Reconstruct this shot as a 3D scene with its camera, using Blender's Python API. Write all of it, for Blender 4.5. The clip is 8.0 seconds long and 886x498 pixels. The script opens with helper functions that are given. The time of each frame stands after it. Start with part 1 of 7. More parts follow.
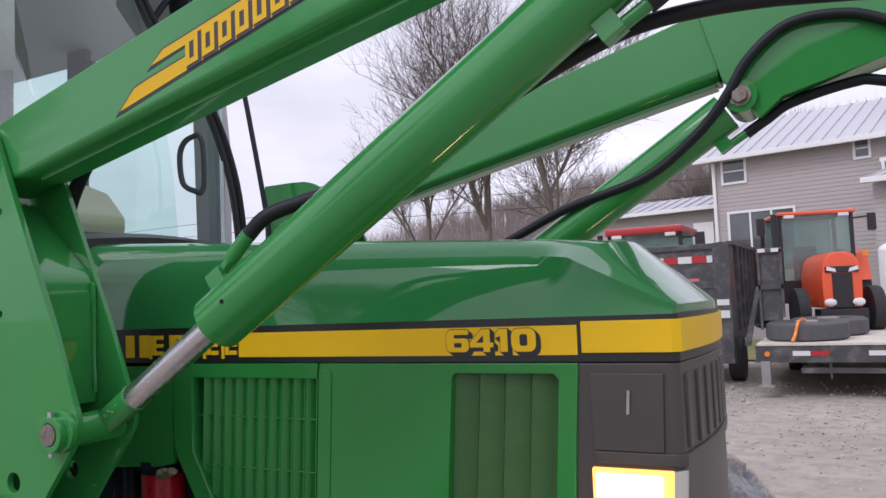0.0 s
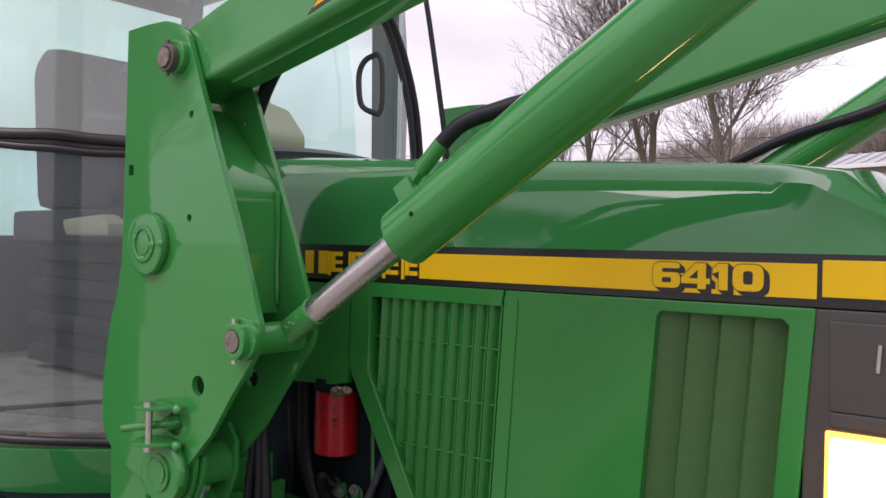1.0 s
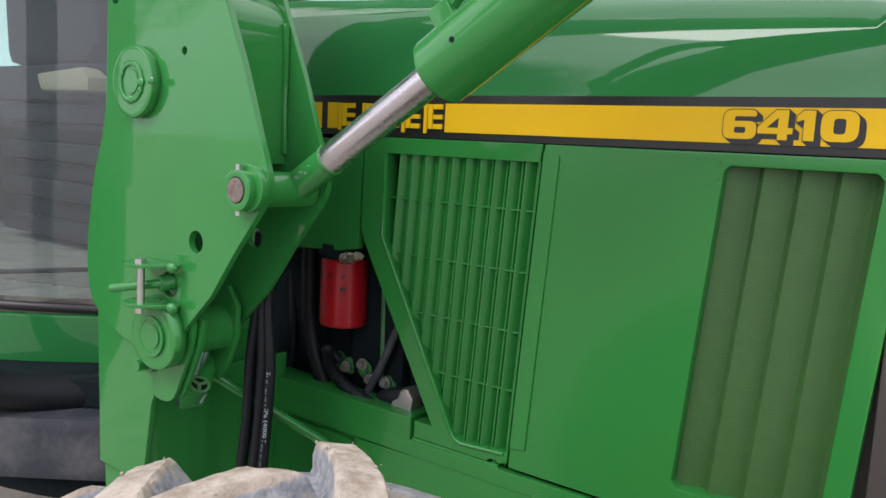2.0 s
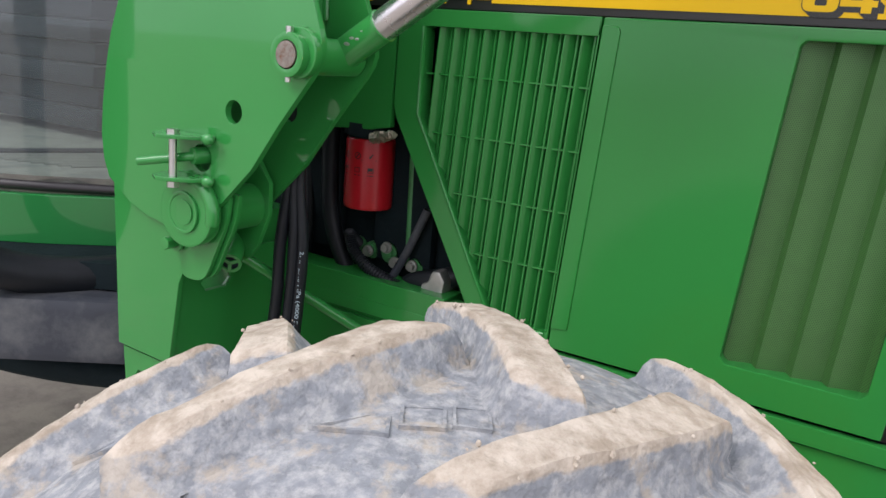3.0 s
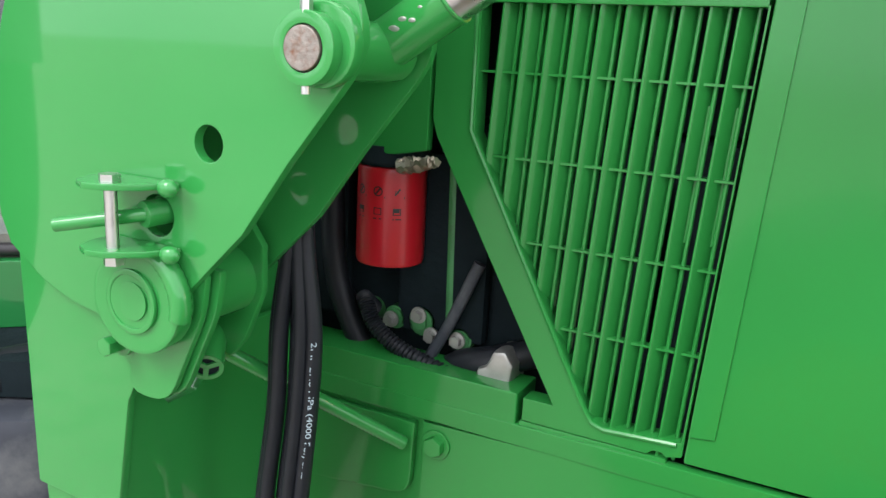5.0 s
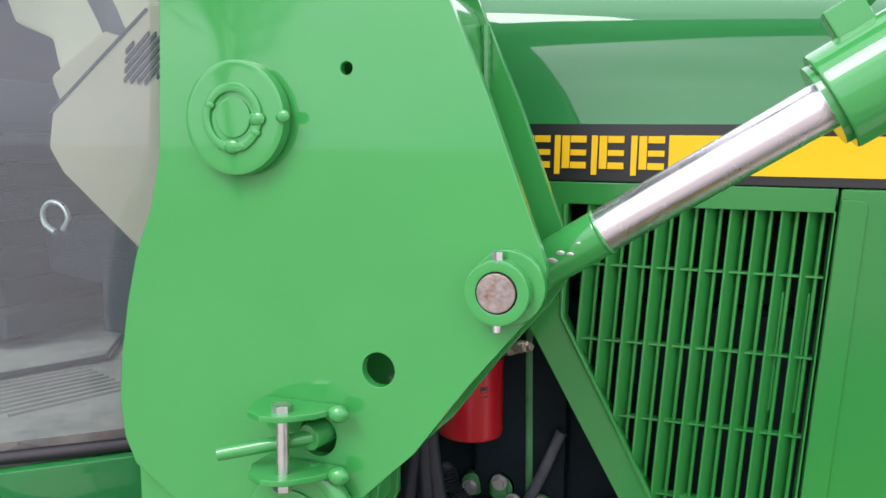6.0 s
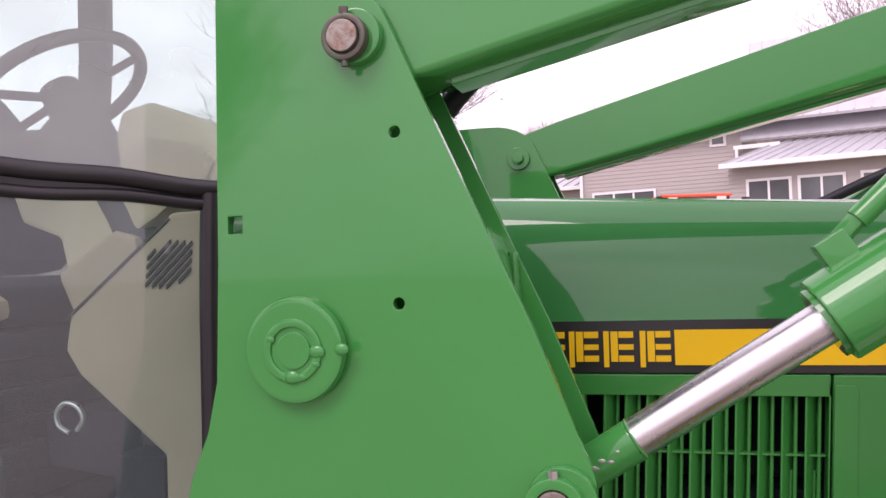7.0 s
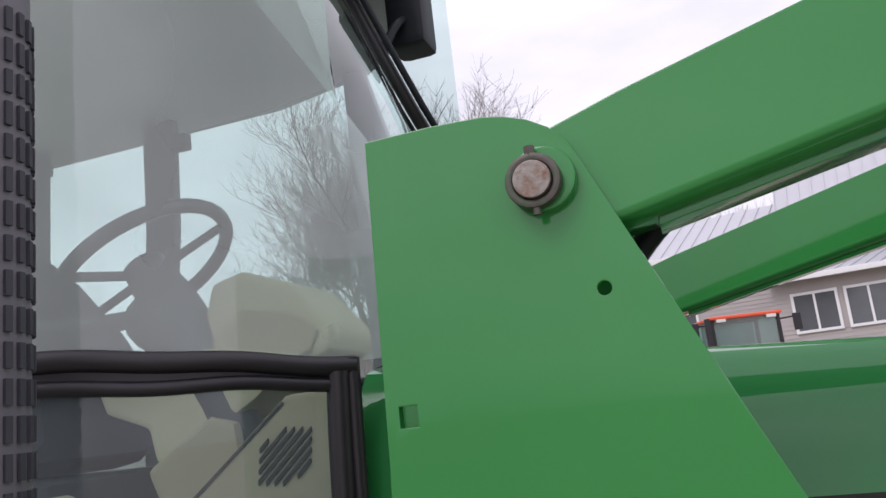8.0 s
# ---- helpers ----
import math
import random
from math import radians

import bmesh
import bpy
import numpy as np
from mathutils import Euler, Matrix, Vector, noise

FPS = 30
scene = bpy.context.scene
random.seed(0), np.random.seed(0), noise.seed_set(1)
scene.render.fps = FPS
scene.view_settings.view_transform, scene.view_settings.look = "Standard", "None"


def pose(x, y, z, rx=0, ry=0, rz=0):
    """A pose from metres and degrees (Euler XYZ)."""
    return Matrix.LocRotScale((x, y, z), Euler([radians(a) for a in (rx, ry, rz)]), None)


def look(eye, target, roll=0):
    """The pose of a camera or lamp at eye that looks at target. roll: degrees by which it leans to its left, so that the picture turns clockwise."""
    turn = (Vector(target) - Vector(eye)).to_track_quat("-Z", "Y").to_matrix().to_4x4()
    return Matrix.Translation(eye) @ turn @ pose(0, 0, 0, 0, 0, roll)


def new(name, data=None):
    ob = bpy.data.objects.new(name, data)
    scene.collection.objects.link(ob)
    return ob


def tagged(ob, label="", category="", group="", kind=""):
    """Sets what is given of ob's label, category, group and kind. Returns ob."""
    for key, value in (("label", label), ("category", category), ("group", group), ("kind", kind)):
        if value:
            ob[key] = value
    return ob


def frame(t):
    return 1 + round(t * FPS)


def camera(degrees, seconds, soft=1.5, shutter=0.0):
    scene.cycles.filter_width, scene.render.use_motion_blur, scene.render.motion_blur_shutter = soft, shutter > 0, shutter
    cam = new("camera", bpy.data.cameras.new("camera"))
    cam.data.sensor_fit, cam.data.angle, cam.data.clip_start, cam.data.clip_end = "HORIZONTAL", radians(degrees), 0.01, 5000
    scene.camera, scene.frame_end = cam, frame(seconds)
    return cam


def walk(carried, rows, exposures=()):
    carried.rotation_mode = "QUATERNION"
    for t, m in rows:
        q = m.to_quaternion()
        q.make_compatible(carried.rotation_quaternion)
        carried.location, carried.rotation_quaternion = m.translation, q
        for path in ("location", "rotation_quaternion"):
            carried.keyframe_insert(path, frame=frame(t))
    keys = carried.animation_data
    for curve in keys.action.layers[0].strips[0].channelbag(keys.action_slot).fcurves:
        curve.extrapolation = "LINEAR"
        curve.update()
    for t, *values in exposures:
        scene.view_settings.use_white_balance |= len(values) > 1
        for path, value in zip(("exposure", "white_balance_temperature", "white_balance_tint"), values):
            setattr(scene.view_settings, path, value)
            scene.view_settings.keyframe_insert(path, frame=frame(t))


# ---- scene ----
cam = camera(57.8, 8.0, soft=1.5)
PATH = [
    (0, (-0.153, 0.015, 1.627), (-1.068, 1.789, 1.756), -2.4),
    (0.5, (-0.234, 0.023, 1.622), (-1.382, 1.659, 1.705), -0.2),
    (1, (-0.304, 0.102, 1.589), (-1.544, 1.671, 1.582), 1.1),
    (1.5, (-0.379, 0.195, 1.547), (-1.629, 1.751, 1.416), 2.0),
    (2, (-0.479, 0.187, 1.488), (-1.666, 1.777, 1.237), 3.0),
    (2.2, (-0.526, 0.157, 1.463), (-1.655, 1.776, 1.139), 3.4),
    (3.3, (-0.691, 0.097, 1.415), (-1.706, 1.749, 0.925), 4.8),
    (3.5, (-0.729, 0.132, 1.416), (-1.722, 1.793, 0.912), 4.6),
    (4, (-0.882, 0.318, 1.409), (-1.84, 1.996, 0.892), 4.1),
    (4.2, (-0.948, 0.396, 1.405), (-1.897, 2.083, 0.901), 3.9),
    (5.3, (-1.138, 0.434, 1.399), (-1.973, 2.197, 0.958), 2.6),
    (5.5, (-1.185, 0.395, 1.431), (-1.968, 2.191, 1.031), 2.2),
    (6, (-1.348, 0.253, 1.549), (-2.011, 2.124, 1.301), 0.8),
    (6.5, (-1.423, 0.162, 1.626), (-2.011, 2.071, 1.528), -0.6),
    (7, (-1.436, 0.133, 1.677), (-1.975, 2.058, 1.732), -1.9),
    (7.5, (-1.534, 0.207, 1.698), (-2.07, 2.121, 1.915), -3.8),
    (8, (-1.675, 0.257, 1.744), (-2.251, 2.128, 2.15), -6.4),
]
EXPOSURES = [(0, 0.05, 6000, 21), (0.5, 0.1, 6300, 23), (1, 0.19, 6500, 25), (1.5, 0.42, 6550, 22), (2, 0.58, 6300, 18), (3.5, 0.74, 6300, 13), (4.2, 0.98, 6300, 8), (5.5, 1.62, 6200, 14), (6, 1.3, 6150, 22), (6.5, 0.93, 6600, 38), (7.2, 0.45, 6650, 35), (7.6, 0.25, 6400, 26), (8, 0.05, 6200, 21)]
walk(cam, [(t, look(eye, target, roll)) for t, eye, target, roll in PATH], EXPOSURES)

# ---- world and sun ----
world = bpy.data.worlds.new("overcast_sky")
scene.world = world
world.use_nodes = True
wt = world.node_tree
wt.nodes.clear()
w_out = wt.nodes.new("ShaderNodeOutputWorld")
w_bg = wt.nodes.new("ShaderNodeBackground")
w_sky = wt.nodes.new("ShaderNodeTexSky")
w_sky.sky_type, w_sky.sun_disc = "NISHITA", False
w_sky.sun_elevation, w_sky.sun_rotation = radians(38), radians(200)
w_sky.air_density, w_sky.dust_density = 1.0, 4.0
w_hsv = wt.nodes.new("ShaderNodeHueSaturation")
w_hsv.inputs["Saturation"].default_value = 0.12
w_co = wt.nodes.new("ShaderNodeTexCoord")
w_map = wt.nodes.new("ShaderNodeMapping")
w_map.inputs["Scale"].default_value = (1.0, 1.0, 2.6)
w_no = wt.nodes.new("ShaderNodeTexNoise")
w_no.inputs["Scale"].default_value, w_no.inputs["Detail"].default_value = 2.2, 6.0
w_ramp = wt.nodes.new("ShaderNodeValToRGB")
w_ramp.color_ramp.elements[0].position, w_ramp.color_ramp.elements[0].color = 0.3, (5.6, 5.6, 5.9, 1)
w_ramp.color_ramp.elements[1].position, w_ramp.color_ramp.elements[1].color = 0.7, (9.4, 9.3, 9.5, 1)
w_mix = wt.nodes.new("ShaderNodeMix")
w_mix.data_type = "RGBA"
w_mix.inputs["Factor"].default_value = 0.85
wt.links.new(w_co.outputs["Generated"], w_map.inputs["Vector"])
wt.links.new(w_map.outputs["Vector"], w_no.inputs["Vector"])
wt.links.new(w_no.outputs["Fac"], w_ramp.inputs["Fac"])
wt.links.new(w_sky.outputs["Color"], w_hsv.inputs["Color"])
wt.links.new(w_hsv.outputs["Color"], w_mix.inputs["A"])
wt.links.new(w_ramp.outputs["Color"], w_mix.inputs["B"])
# an overcast sky is brighter overhead than at the horizon
w_sep = wt.nodes.new("ShaderNodeSeparateXYZ")
w_up = wt.nodes.new("ShaderNodeMapRange")
w_up.inputs["From Min"].default_value, w_up.inputs["From Max"].default_value = 0.0, 0.9
w_up.inputs["To Min"].default_value, w_up.inputs["To Max"].default_value = 0.84, 1.14
w_scale = wt.nodes.new("ShaderNodeVectorMath")
w_scale.operation = "SCALE"
wt.links.new(w_co.outputs["Generated"], w_sep.inputs["Vector"])
wt.links.new(w_sep.outputs["Z"], w_up.inputs["Value"])
wt.links.new(w_mix.outputs["Result"], w_scale.inputs[0])
wt.links.new(w_up.outputs["Result"], w_scale.inputs["Scale"])
wt.links.new(w_scale.outputs["Vector"], w_bg.inputs["Color"])
w_bg.inputs["Strength"].default_value = 0.14
wt.links.new(w_bg.outputs["Background"], w_out.inputs["Surface"])

sun_data = bpy.data.lights.new("sun", "SUN")
sun_data.energy, sun_data.angle, sun_data.color = 0.9, radians(25), (1.0, 0.96, 0.9)
sun = new("sun", sun_data)
sun.matrix_world = look((-4, -9, 11), (0, 0, 0))

# ---- materials ----


def mat(name, base, rough=0.5, metal=0.0, vary=0.0, scale=6.0, bump=0.0, bump_scale=120.0, coat=0.0, coat_rough=0.05, second=None, amount=0.5, second_scale=4.0, rough_vary=0.0, emit=0.0, contrast=0.12, spec=0.5):
    """A painted or plain surface: a base colour that varies at two scales, patches of a second colour, fine relief and uneven gloss."""
    m = bpy.data.materials.new(name)
    m.use_nodes = True
    nt = m.node_tree
    p = nt.nodes["Principled BSDF"]
    p.inputs["Base Color"].default_value = (*base, 1)
    p.inputs["Roughness"].default_value = rough
    p.inputs["Metallic"].default_value = metal
    p.inputs["Coat Weight"].default_value = coat
    p.inputs["Coat Roughness"].default_value = coat_rough
    p.inputs["Specular IOR Level"].default_value = spec
    co = nt.nodes.new("ShaderNodeTexCoord")
    vec = co.outputs["Object"]
    colour = None
    if vary or second:
        n1 = nt.nodes.new("ShaderNodeTexNoise")
        n1.inputs["Scale"].default_value, n1.inputs["Detail"].default_value = scale, 8.0
        nt.links.new(vec, n1.inputs["Vector"])
        mx = nt.nodes.new("ShaderNodeMix")
        mx.data_type = "RGBA"
        mx.inputs["A"].default_value = (*[c * (1 - vary) for c in base], 1)
        mx.inputs["B"].default_value = (*[min(1, c * (1 + vary)) for c in base], 1)
        nt.links.new(n1.outputs["Fac"], mx.inputs["Factor"])
        colour = mx.outputs["Result"]
    if second:
        n2 = nt.nodes.new("ShaderNodeTexNoise")
        n2.inputs["Scale"].default_value, n2.inputs["Detail"].default_value, n2.inputs["Roughness"].default_value = second_scale, 10.0, 0.65
        nt.links.new(vec, n2.inputs["Vector"])
        r2 = nt.nodes.new("ShaderNodeMapRange")
        r2.inputs["From Min"].default_value, r2.inputs["From Max"].default_value = 1 - amount - contrast, 1 - amount + contrast
        nt.links.new(n2.outputs["Fac"], r2.inputs["Value"])
        m2 = nt.nodes.new("ShaderNodeMix")
        m2.data_type = "RGBA"
        nt.links.new(r2.outputs["Result"], m2.inputs["Factor"])
        nt.links.new(colour, m2.inputs["A"])
        m2.inputs["B"].default_value = (*second, 1)
        colour = m2.outputs["Result"]
    if colour:
        nt.links.new(colour, p.inputs["Base Color"])
    if rough_vary:
        n3 = nt.nodes.new("ShaderNodeTexNoise")
        n3.inputs["Scale"].default_value, n3.inputs["Detail"].default_value = scale * 0.7, 6.0
        nt.links.new(vec, n3.inputs["Vector"])
        r3 = nt.nodes.new("ShaderNodeMapRange")
        r3.inputs["From Min"].default_value, r3.inputs["From Max"].default_value = 0.3, 0.7
        r3.inputs["To Min"].default_value, r3.inputs["To Max"].default_value = max(0.02, rough - rough_vary), rough + rough_vary
        nt.links.new(n3.outputs["Fac"], r3.inputs["Value"])
        nt.links.new(r3.outputs["Result"], p.inputs["Roughness"])
    if bump:
        n4 = nt.nodes.new("ShaderNodeTexNoise")
        n4.inputs["Scale"].default_value, n4.inputs["Detail"].default_value = bump_scale, 6.0
        nt.links.new(vec, n4.inputs["Vector"])
        b = nt.nodes.new("ShaderNodeBump")
        b.inputs["Strength"].default_value, b.inputs["Distance"].default_value = min(1.0, bump), 0.002 if bump_scale > 60 else 0.01
        nt.links.new(n4.outputs["Fac"], b.inputs["Height"])
        nt.links.new(b.outputs["Normal"], p.inputs["Normal"])
    if emit:
        p.inputs["Emission Color"].default_value = (*base, 1)
        p.inputs["Emission Strength"].default_value = emit
    return m


def glass_mat(name, tint, dust=0.06, film_colour=(0.55, 0.56, 0.55), clear=1.0):
    """A thin pane: tinted see-through, a mirror by Fresnel, and a pale film in patches, dust plus painted haze of
    reflected sky.
    """
    m = bpy.data.materials.new(name)
    m.use_nodes = True
    nt = m.node_tree
    nt.nodes.clear()
    out = nt.nodes.new("ShaderNodeOutputMaterial")
    tr = nt.nodes.new("ShaderNodeBsdfTransparent")
    tr.inputs["Color"].default_value = (*tint, 1)
    gl = nt.nodes.new("ShaderNodeBsdfGlossy")
    gl.inputs["Roughness"].default_value = 0.015
    df = nt.nodes.new("ShaderNodeBsdfDiffuse")
    df.inputs["Color"].default_value = (*film_colour, 1)
    lw = nt.nodes.new("ShaderNodeLayerWeight")
    lw.inputs["Blend"].default_value = 0.5
    pw = nt.nodes.new("ShaderNodeMath")
    pw.operation, pw.inputs[1].default_value = "POWER", 4.0
    nt.links.new(lw.outputs["Facing"], pw.inputs[0])
    fr = nt.nodes.new("ShaderNodeMapRange")
    fr.inputs["To Min"].default_value, fr.inputs["To Max"].default_value = 0.06, 0.95
    nt.links.new(pw.outputs[0], fr.inputs["Value"])
    co = nt.nodes.new("ShaderNodeTexCoord")
    no = nt.nodes.new("ShaderNodeTexNoise")
    no.inputs["Scale"].default_value, no.inputs["Detail"].default_value = 1.6, 3.0
    nt.links.new(co.outputs["Object"], no.inputs["Vector"])
    mr = nt.nodes.new("ShaderNodeMapRange")
    mr.inputs["From Min"].default_value, mr.inputs["From Max"].default_value = 0.3, 0.75
    mr.inputs["To Min"].default_value, mr.inputs["To Max"].default_value = dust * 0.7, dust * 1.35
    nt.links.new(no.outputs["Fac"], mr.inputs["Value"])
    m1, m2 = nt.nodes.new("ShaderNodeMixShader"), nt.nodes.new("ShaderNodeMixShader")
    nt.links.new(mr.outputs["Result"], m1.inputs["Fac"])
    nt.links.new(tr.outputs["BSDF"], m1.inputs[1])
    nt.links.new(df.outputs["BSDF"], m1.inputs[2])
    nt.links.new(fr.outputs["Result"], m2.inputs["Fac"])
    nt.links.new(m1.outputs["Shader"], m2.inputs[1])
    nt.links.new(gl.outputs["BSDF"], m2.inputs[2])
    nt.links.new(m2.outputs["Shader"], out.inputs["Surface"])
    return m


GREEN = mat("green_paint", (0.019, 0.195, 0.047), 0.45, vary=0.1, scale=3.0, bump=0.02, bump_scale=260, coat=1.0, coat_rough=0.04, rough_vary=0.07, spec=0.1)
GREEN_PANEL = mat("side_panel_green_paint", (0.020, 0.200, 0.036), 0.45, vary=0.1, scale=3.0, bump=0.02, bump_scale=260, coat=0.7, coat_rough=0.13, rough_vary=0.07, spec=0.15)
GREEN_LOADER = mat("loader_green_paint", (0.026, 0.225, 0.046), 0.45, vary=0.08, scale=4.0, bump=0.035, bump_scale=190, coat=1.0, coat_rough=0.05, rough_vary=0.08, spec=0.1)
GREEN_MESH = mat("vent_screen_green", (0.05, 0.15, 0.035), 0.5, vary=0.15, scale=30)


def punch(m, pitch, width, dark):
    """Rows of small round punched holes over a sheet, staggered from row to row."""
    nt = m.node_tree
    p = nt.nodes["Principled BSDF"]
    colour = p.inputs["Base Color"].links[0].from_socket

    def op(kind, a, b=0.0):
        n = nt.nodes.new("ShaderNodeMath")
        n.operation = kind
        for i, v in enumerate((a, b)):
            if isinstance(v, (int, float)):
                n.inputs[i].default_value = v
            else:
                nt.links.new(v, n.inputs[i])
        return n.outputs[0]

    co = nt.nodes.new("ShaderNodeTexCoord")
    sep = nt.nodes.new("ShaderNodeSeparateXYZ")
    nt.links.new(co.outputs["Object"], sep.inputs["Vector"])
    row = op("DIVIDE", sep.outputs["Z"], pitch * 0.87)
    shift = op("MULTIPLY", op("MODULO", op("FLOOR", row), 2.0), 0.5)
    u = op("SUBTRACT", op("FRACT", op("ADD", op("DIVIDE", sep.outputs["X"], pitch), op("ADD", shift, 2000.0))), 0.5)
    v = op("SUBTRACT", op("FRACT", row), 0.5)
    r = op("SQRT", op("ADD", op("MULTIPLY", u, u), op("MULTIPLY", v, v)))
    edge = nt.nodes.new("ShaderNodeMapRange")
    edge.inputs["From Min"].default_value, edge.inputs["From Max"].default_value = width / pitch * 0.5 + 0.06, width / pitch * 0.5 - 0.06
    nt.links.new(r, edge.inputs["Value"])
    mx = nt.nodes.new("ShaderNodeMix")
    mx.data_type = "RGBA"
    nt.links.new(edge.outputs["Result"], mx.inputs["Factor"])
    nt.links.new(colour, mx.inputs["A"])
    mx.inputs["B"].default_value = (*dark, 1)
    nt.links.new(mx.outputs["Result"], p.inputs["Base Color"])


punch(GREEN_MESH, 0.0034, 0.0021, (0.018, 0.055, 0.016))
YELLOW = mat("yellow_decal", (0.80, 0.50, 0.004), 0.4, vary=0.05, scale=5, spec=0.25)
YELLOW_ARM = mat("yellow_arm_decal", (0.68, 0.42, 0.01), 0.45, vary=0.08, scale=8, spec=0.25)
DECAL_BLACK = mat("black_decal", (0.012, 0.013, 0.013), 0.35, vary=0.2, scale=20)
NOSE_GREY = mat("nose_grey_plastic", (0.055, 0.050, 0.046), 0.4, vary=0.12, scale=12, bump=0.12, bump_scale=220)
RUBBER = mat("black_rubber_hose", (0.009, 0.011, 0.015), 0.5, vary=0.3, scale=40, bump=0.15, bump_scale=180, spec=0.3)
SEAL = mat("black_window_seal", (0.018, 0.016, 0.019), 0.4, vary=0.2, scale=15, bump=0.08)
# near-black base: the shade of cavities and gaps is put into the colour
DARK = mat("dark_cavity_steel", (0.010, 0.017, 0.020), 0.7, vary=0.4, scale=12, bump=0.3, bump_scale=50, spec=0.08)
STEEL = mat("zinc_steel", (0.55, 0.55, 0.54), 0.35, 1.0, vary=0.15, scale=60, bump=0.15, bump_scale=200, rough_vary=0.1)
PIN_END = mat("worn_pin_steel", (0.25, 0.225, 0.20), 0.5, 0.7, vary=0.3, scale=90, bump=0.5, bump_scale=150, second=(0.17, 0.08, 0.045), amount=0.4, second_scale=70)
CHROME = mat("chrome_rod", (0.64, 0.62, 0.645), 0.27, 1.0, vary=0.03, scale=40, rough_vary=0.05)
FILTER_RED = mat("red_filter_paint", (0.38, 0.006, 0.013), 0.35, vary=0.08, scale=25, coat=0.2)
ENGINE_GREEN = mat("dirty_engine_green", (0.06, 0.24, 0.08), 0.45, vary=0.4, scale=20, second=(0.06, 0.055, 0.045), amount=0.30, second_scale=14, bump=0.3, bump_scale=60)
ALU = mat("cast_aluminium", (0.42, 0.42, 0.40), 0.45, 0.8, vary=0.3, scale=40, bump=0.3, bump_scale=90)


TYRE_BLACK = mat("black_tyre", (0.022, 0.022, 0.024), 0.7, vary=0.3, scale=12, bump=0.4, bump_scale=40)
TYRE_DUSTY = mat("dusty_black_tyre", (0.085, 0.085, 0.088), 0.8, vary=0.3, scale=9, bump=0.4, bump_scale=40)
RIM_YELLOW = mat("yellow_rim", (0.7, 0.45, 0.03), 0.45, vary=0.2, scale=8)
# near panes: film raised beyond real dust to paint in the sky's veiling reflection
GLASS = glass_mat("tinted_cab_glass", (0.86, 0.99, 0.94), 0.36, (0.70, 0.77, 0.74))
GLASS_FAR = glass_mat("far_cab_glass", (0.81, 0.96, 0.92), 0.06)
GLASS_LOW = glass_mat("tinted_lower_door_glass", (0.74, 0.88, 0.86), 0.13, (0.50, 0.57, 0.60))
CAB_GREY = mat("cab_liner_grey", (0.42, 0.43, 0.45), 0.8, vary=0.06, scale=4, bump=0.1)
CAB_POST = mat("cab_post_dark_grey", (0.06, 0.06, 0.063), 0.6, vary=0.15, scale=10, bump=0.1)
CONSOLE = mat("tan_console_plastic", (0.37, 0.315, 0.215), 0.6, vary=0.1, scale=7, bump=0.12, bump_scale=240)
DASH = mat("tan_dash_plastic", (0.49, 0.435, 0.30), 0.6, vary=0.08, scale=8, bump=0.1, bump_scale=240)
SEAT = mat("dark_seat_fabric", (0.030, 0.034, 0.040), 0.9, vary=0.12, scale=9, spec=0.1)
INNER_TRIM = mat("brown_grey_inner_trim", (0.115, 0.098, 0.085), 0.8, vary=0.15, scale=5)
MAT_FLOOR = mat("dusty_floor_mat", (0.25, 0.225, 0.195), 0.9, vary=0.25, scale=14, bump=0.3, bump_scale=90, second=(0.14, 0.13, 0.12), amount=0.4, second_scale=9)
STEP_GREY = mat("dark_grey_plastic_step", (0.038, 0.043, 0.055), 0.6, vary=0.25, scale=9, bump=0.2, bump_scale=80, second=(0.12, 0.125, 0.13), amount=0.42, second_scale=6, spec=0.3)
LAMP_GLOW = mat("lit_headlamp", (1.0, 0.72, 0.36), 0.3, emit=14.0)
LAMP_EDGE = mat("amber_lamp_rim", (1.0, 0.45, 0.08), 0.3, emit=1.6)
LENS_DULL = mat("dull_lamp_lens", (0.42, 0.42, 0.38), 0.25, vary=0.1, scale=30, coat=0.4)
PRINT = mat("pale_hose_print", (0.40, 0.50, 0.56), 0.5, vary=0.1)
COLLAR = mat("dull_brown_collar", (0.10, 0.085, 0.075), 0.5, 0.4, vary=0.3, scale=50, bump=0.3, bump_scale=120, second=(0.05, 0.10, 0.05), amount=0.4, second_scale=40)
GUARD = mat("lavender_grey_guard_paint", (0.15, 0.14, 0.16), 0.55, vary=0.15, scale=20, bump=0.1)
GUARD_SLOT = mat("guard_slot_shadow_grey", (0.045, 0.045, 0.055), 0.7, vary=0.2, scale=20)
DECAL_BROWN = mat("dark_decal_outline", (0.035, 0.03, 0.04), 0.4, vary=0.1, scale=20)


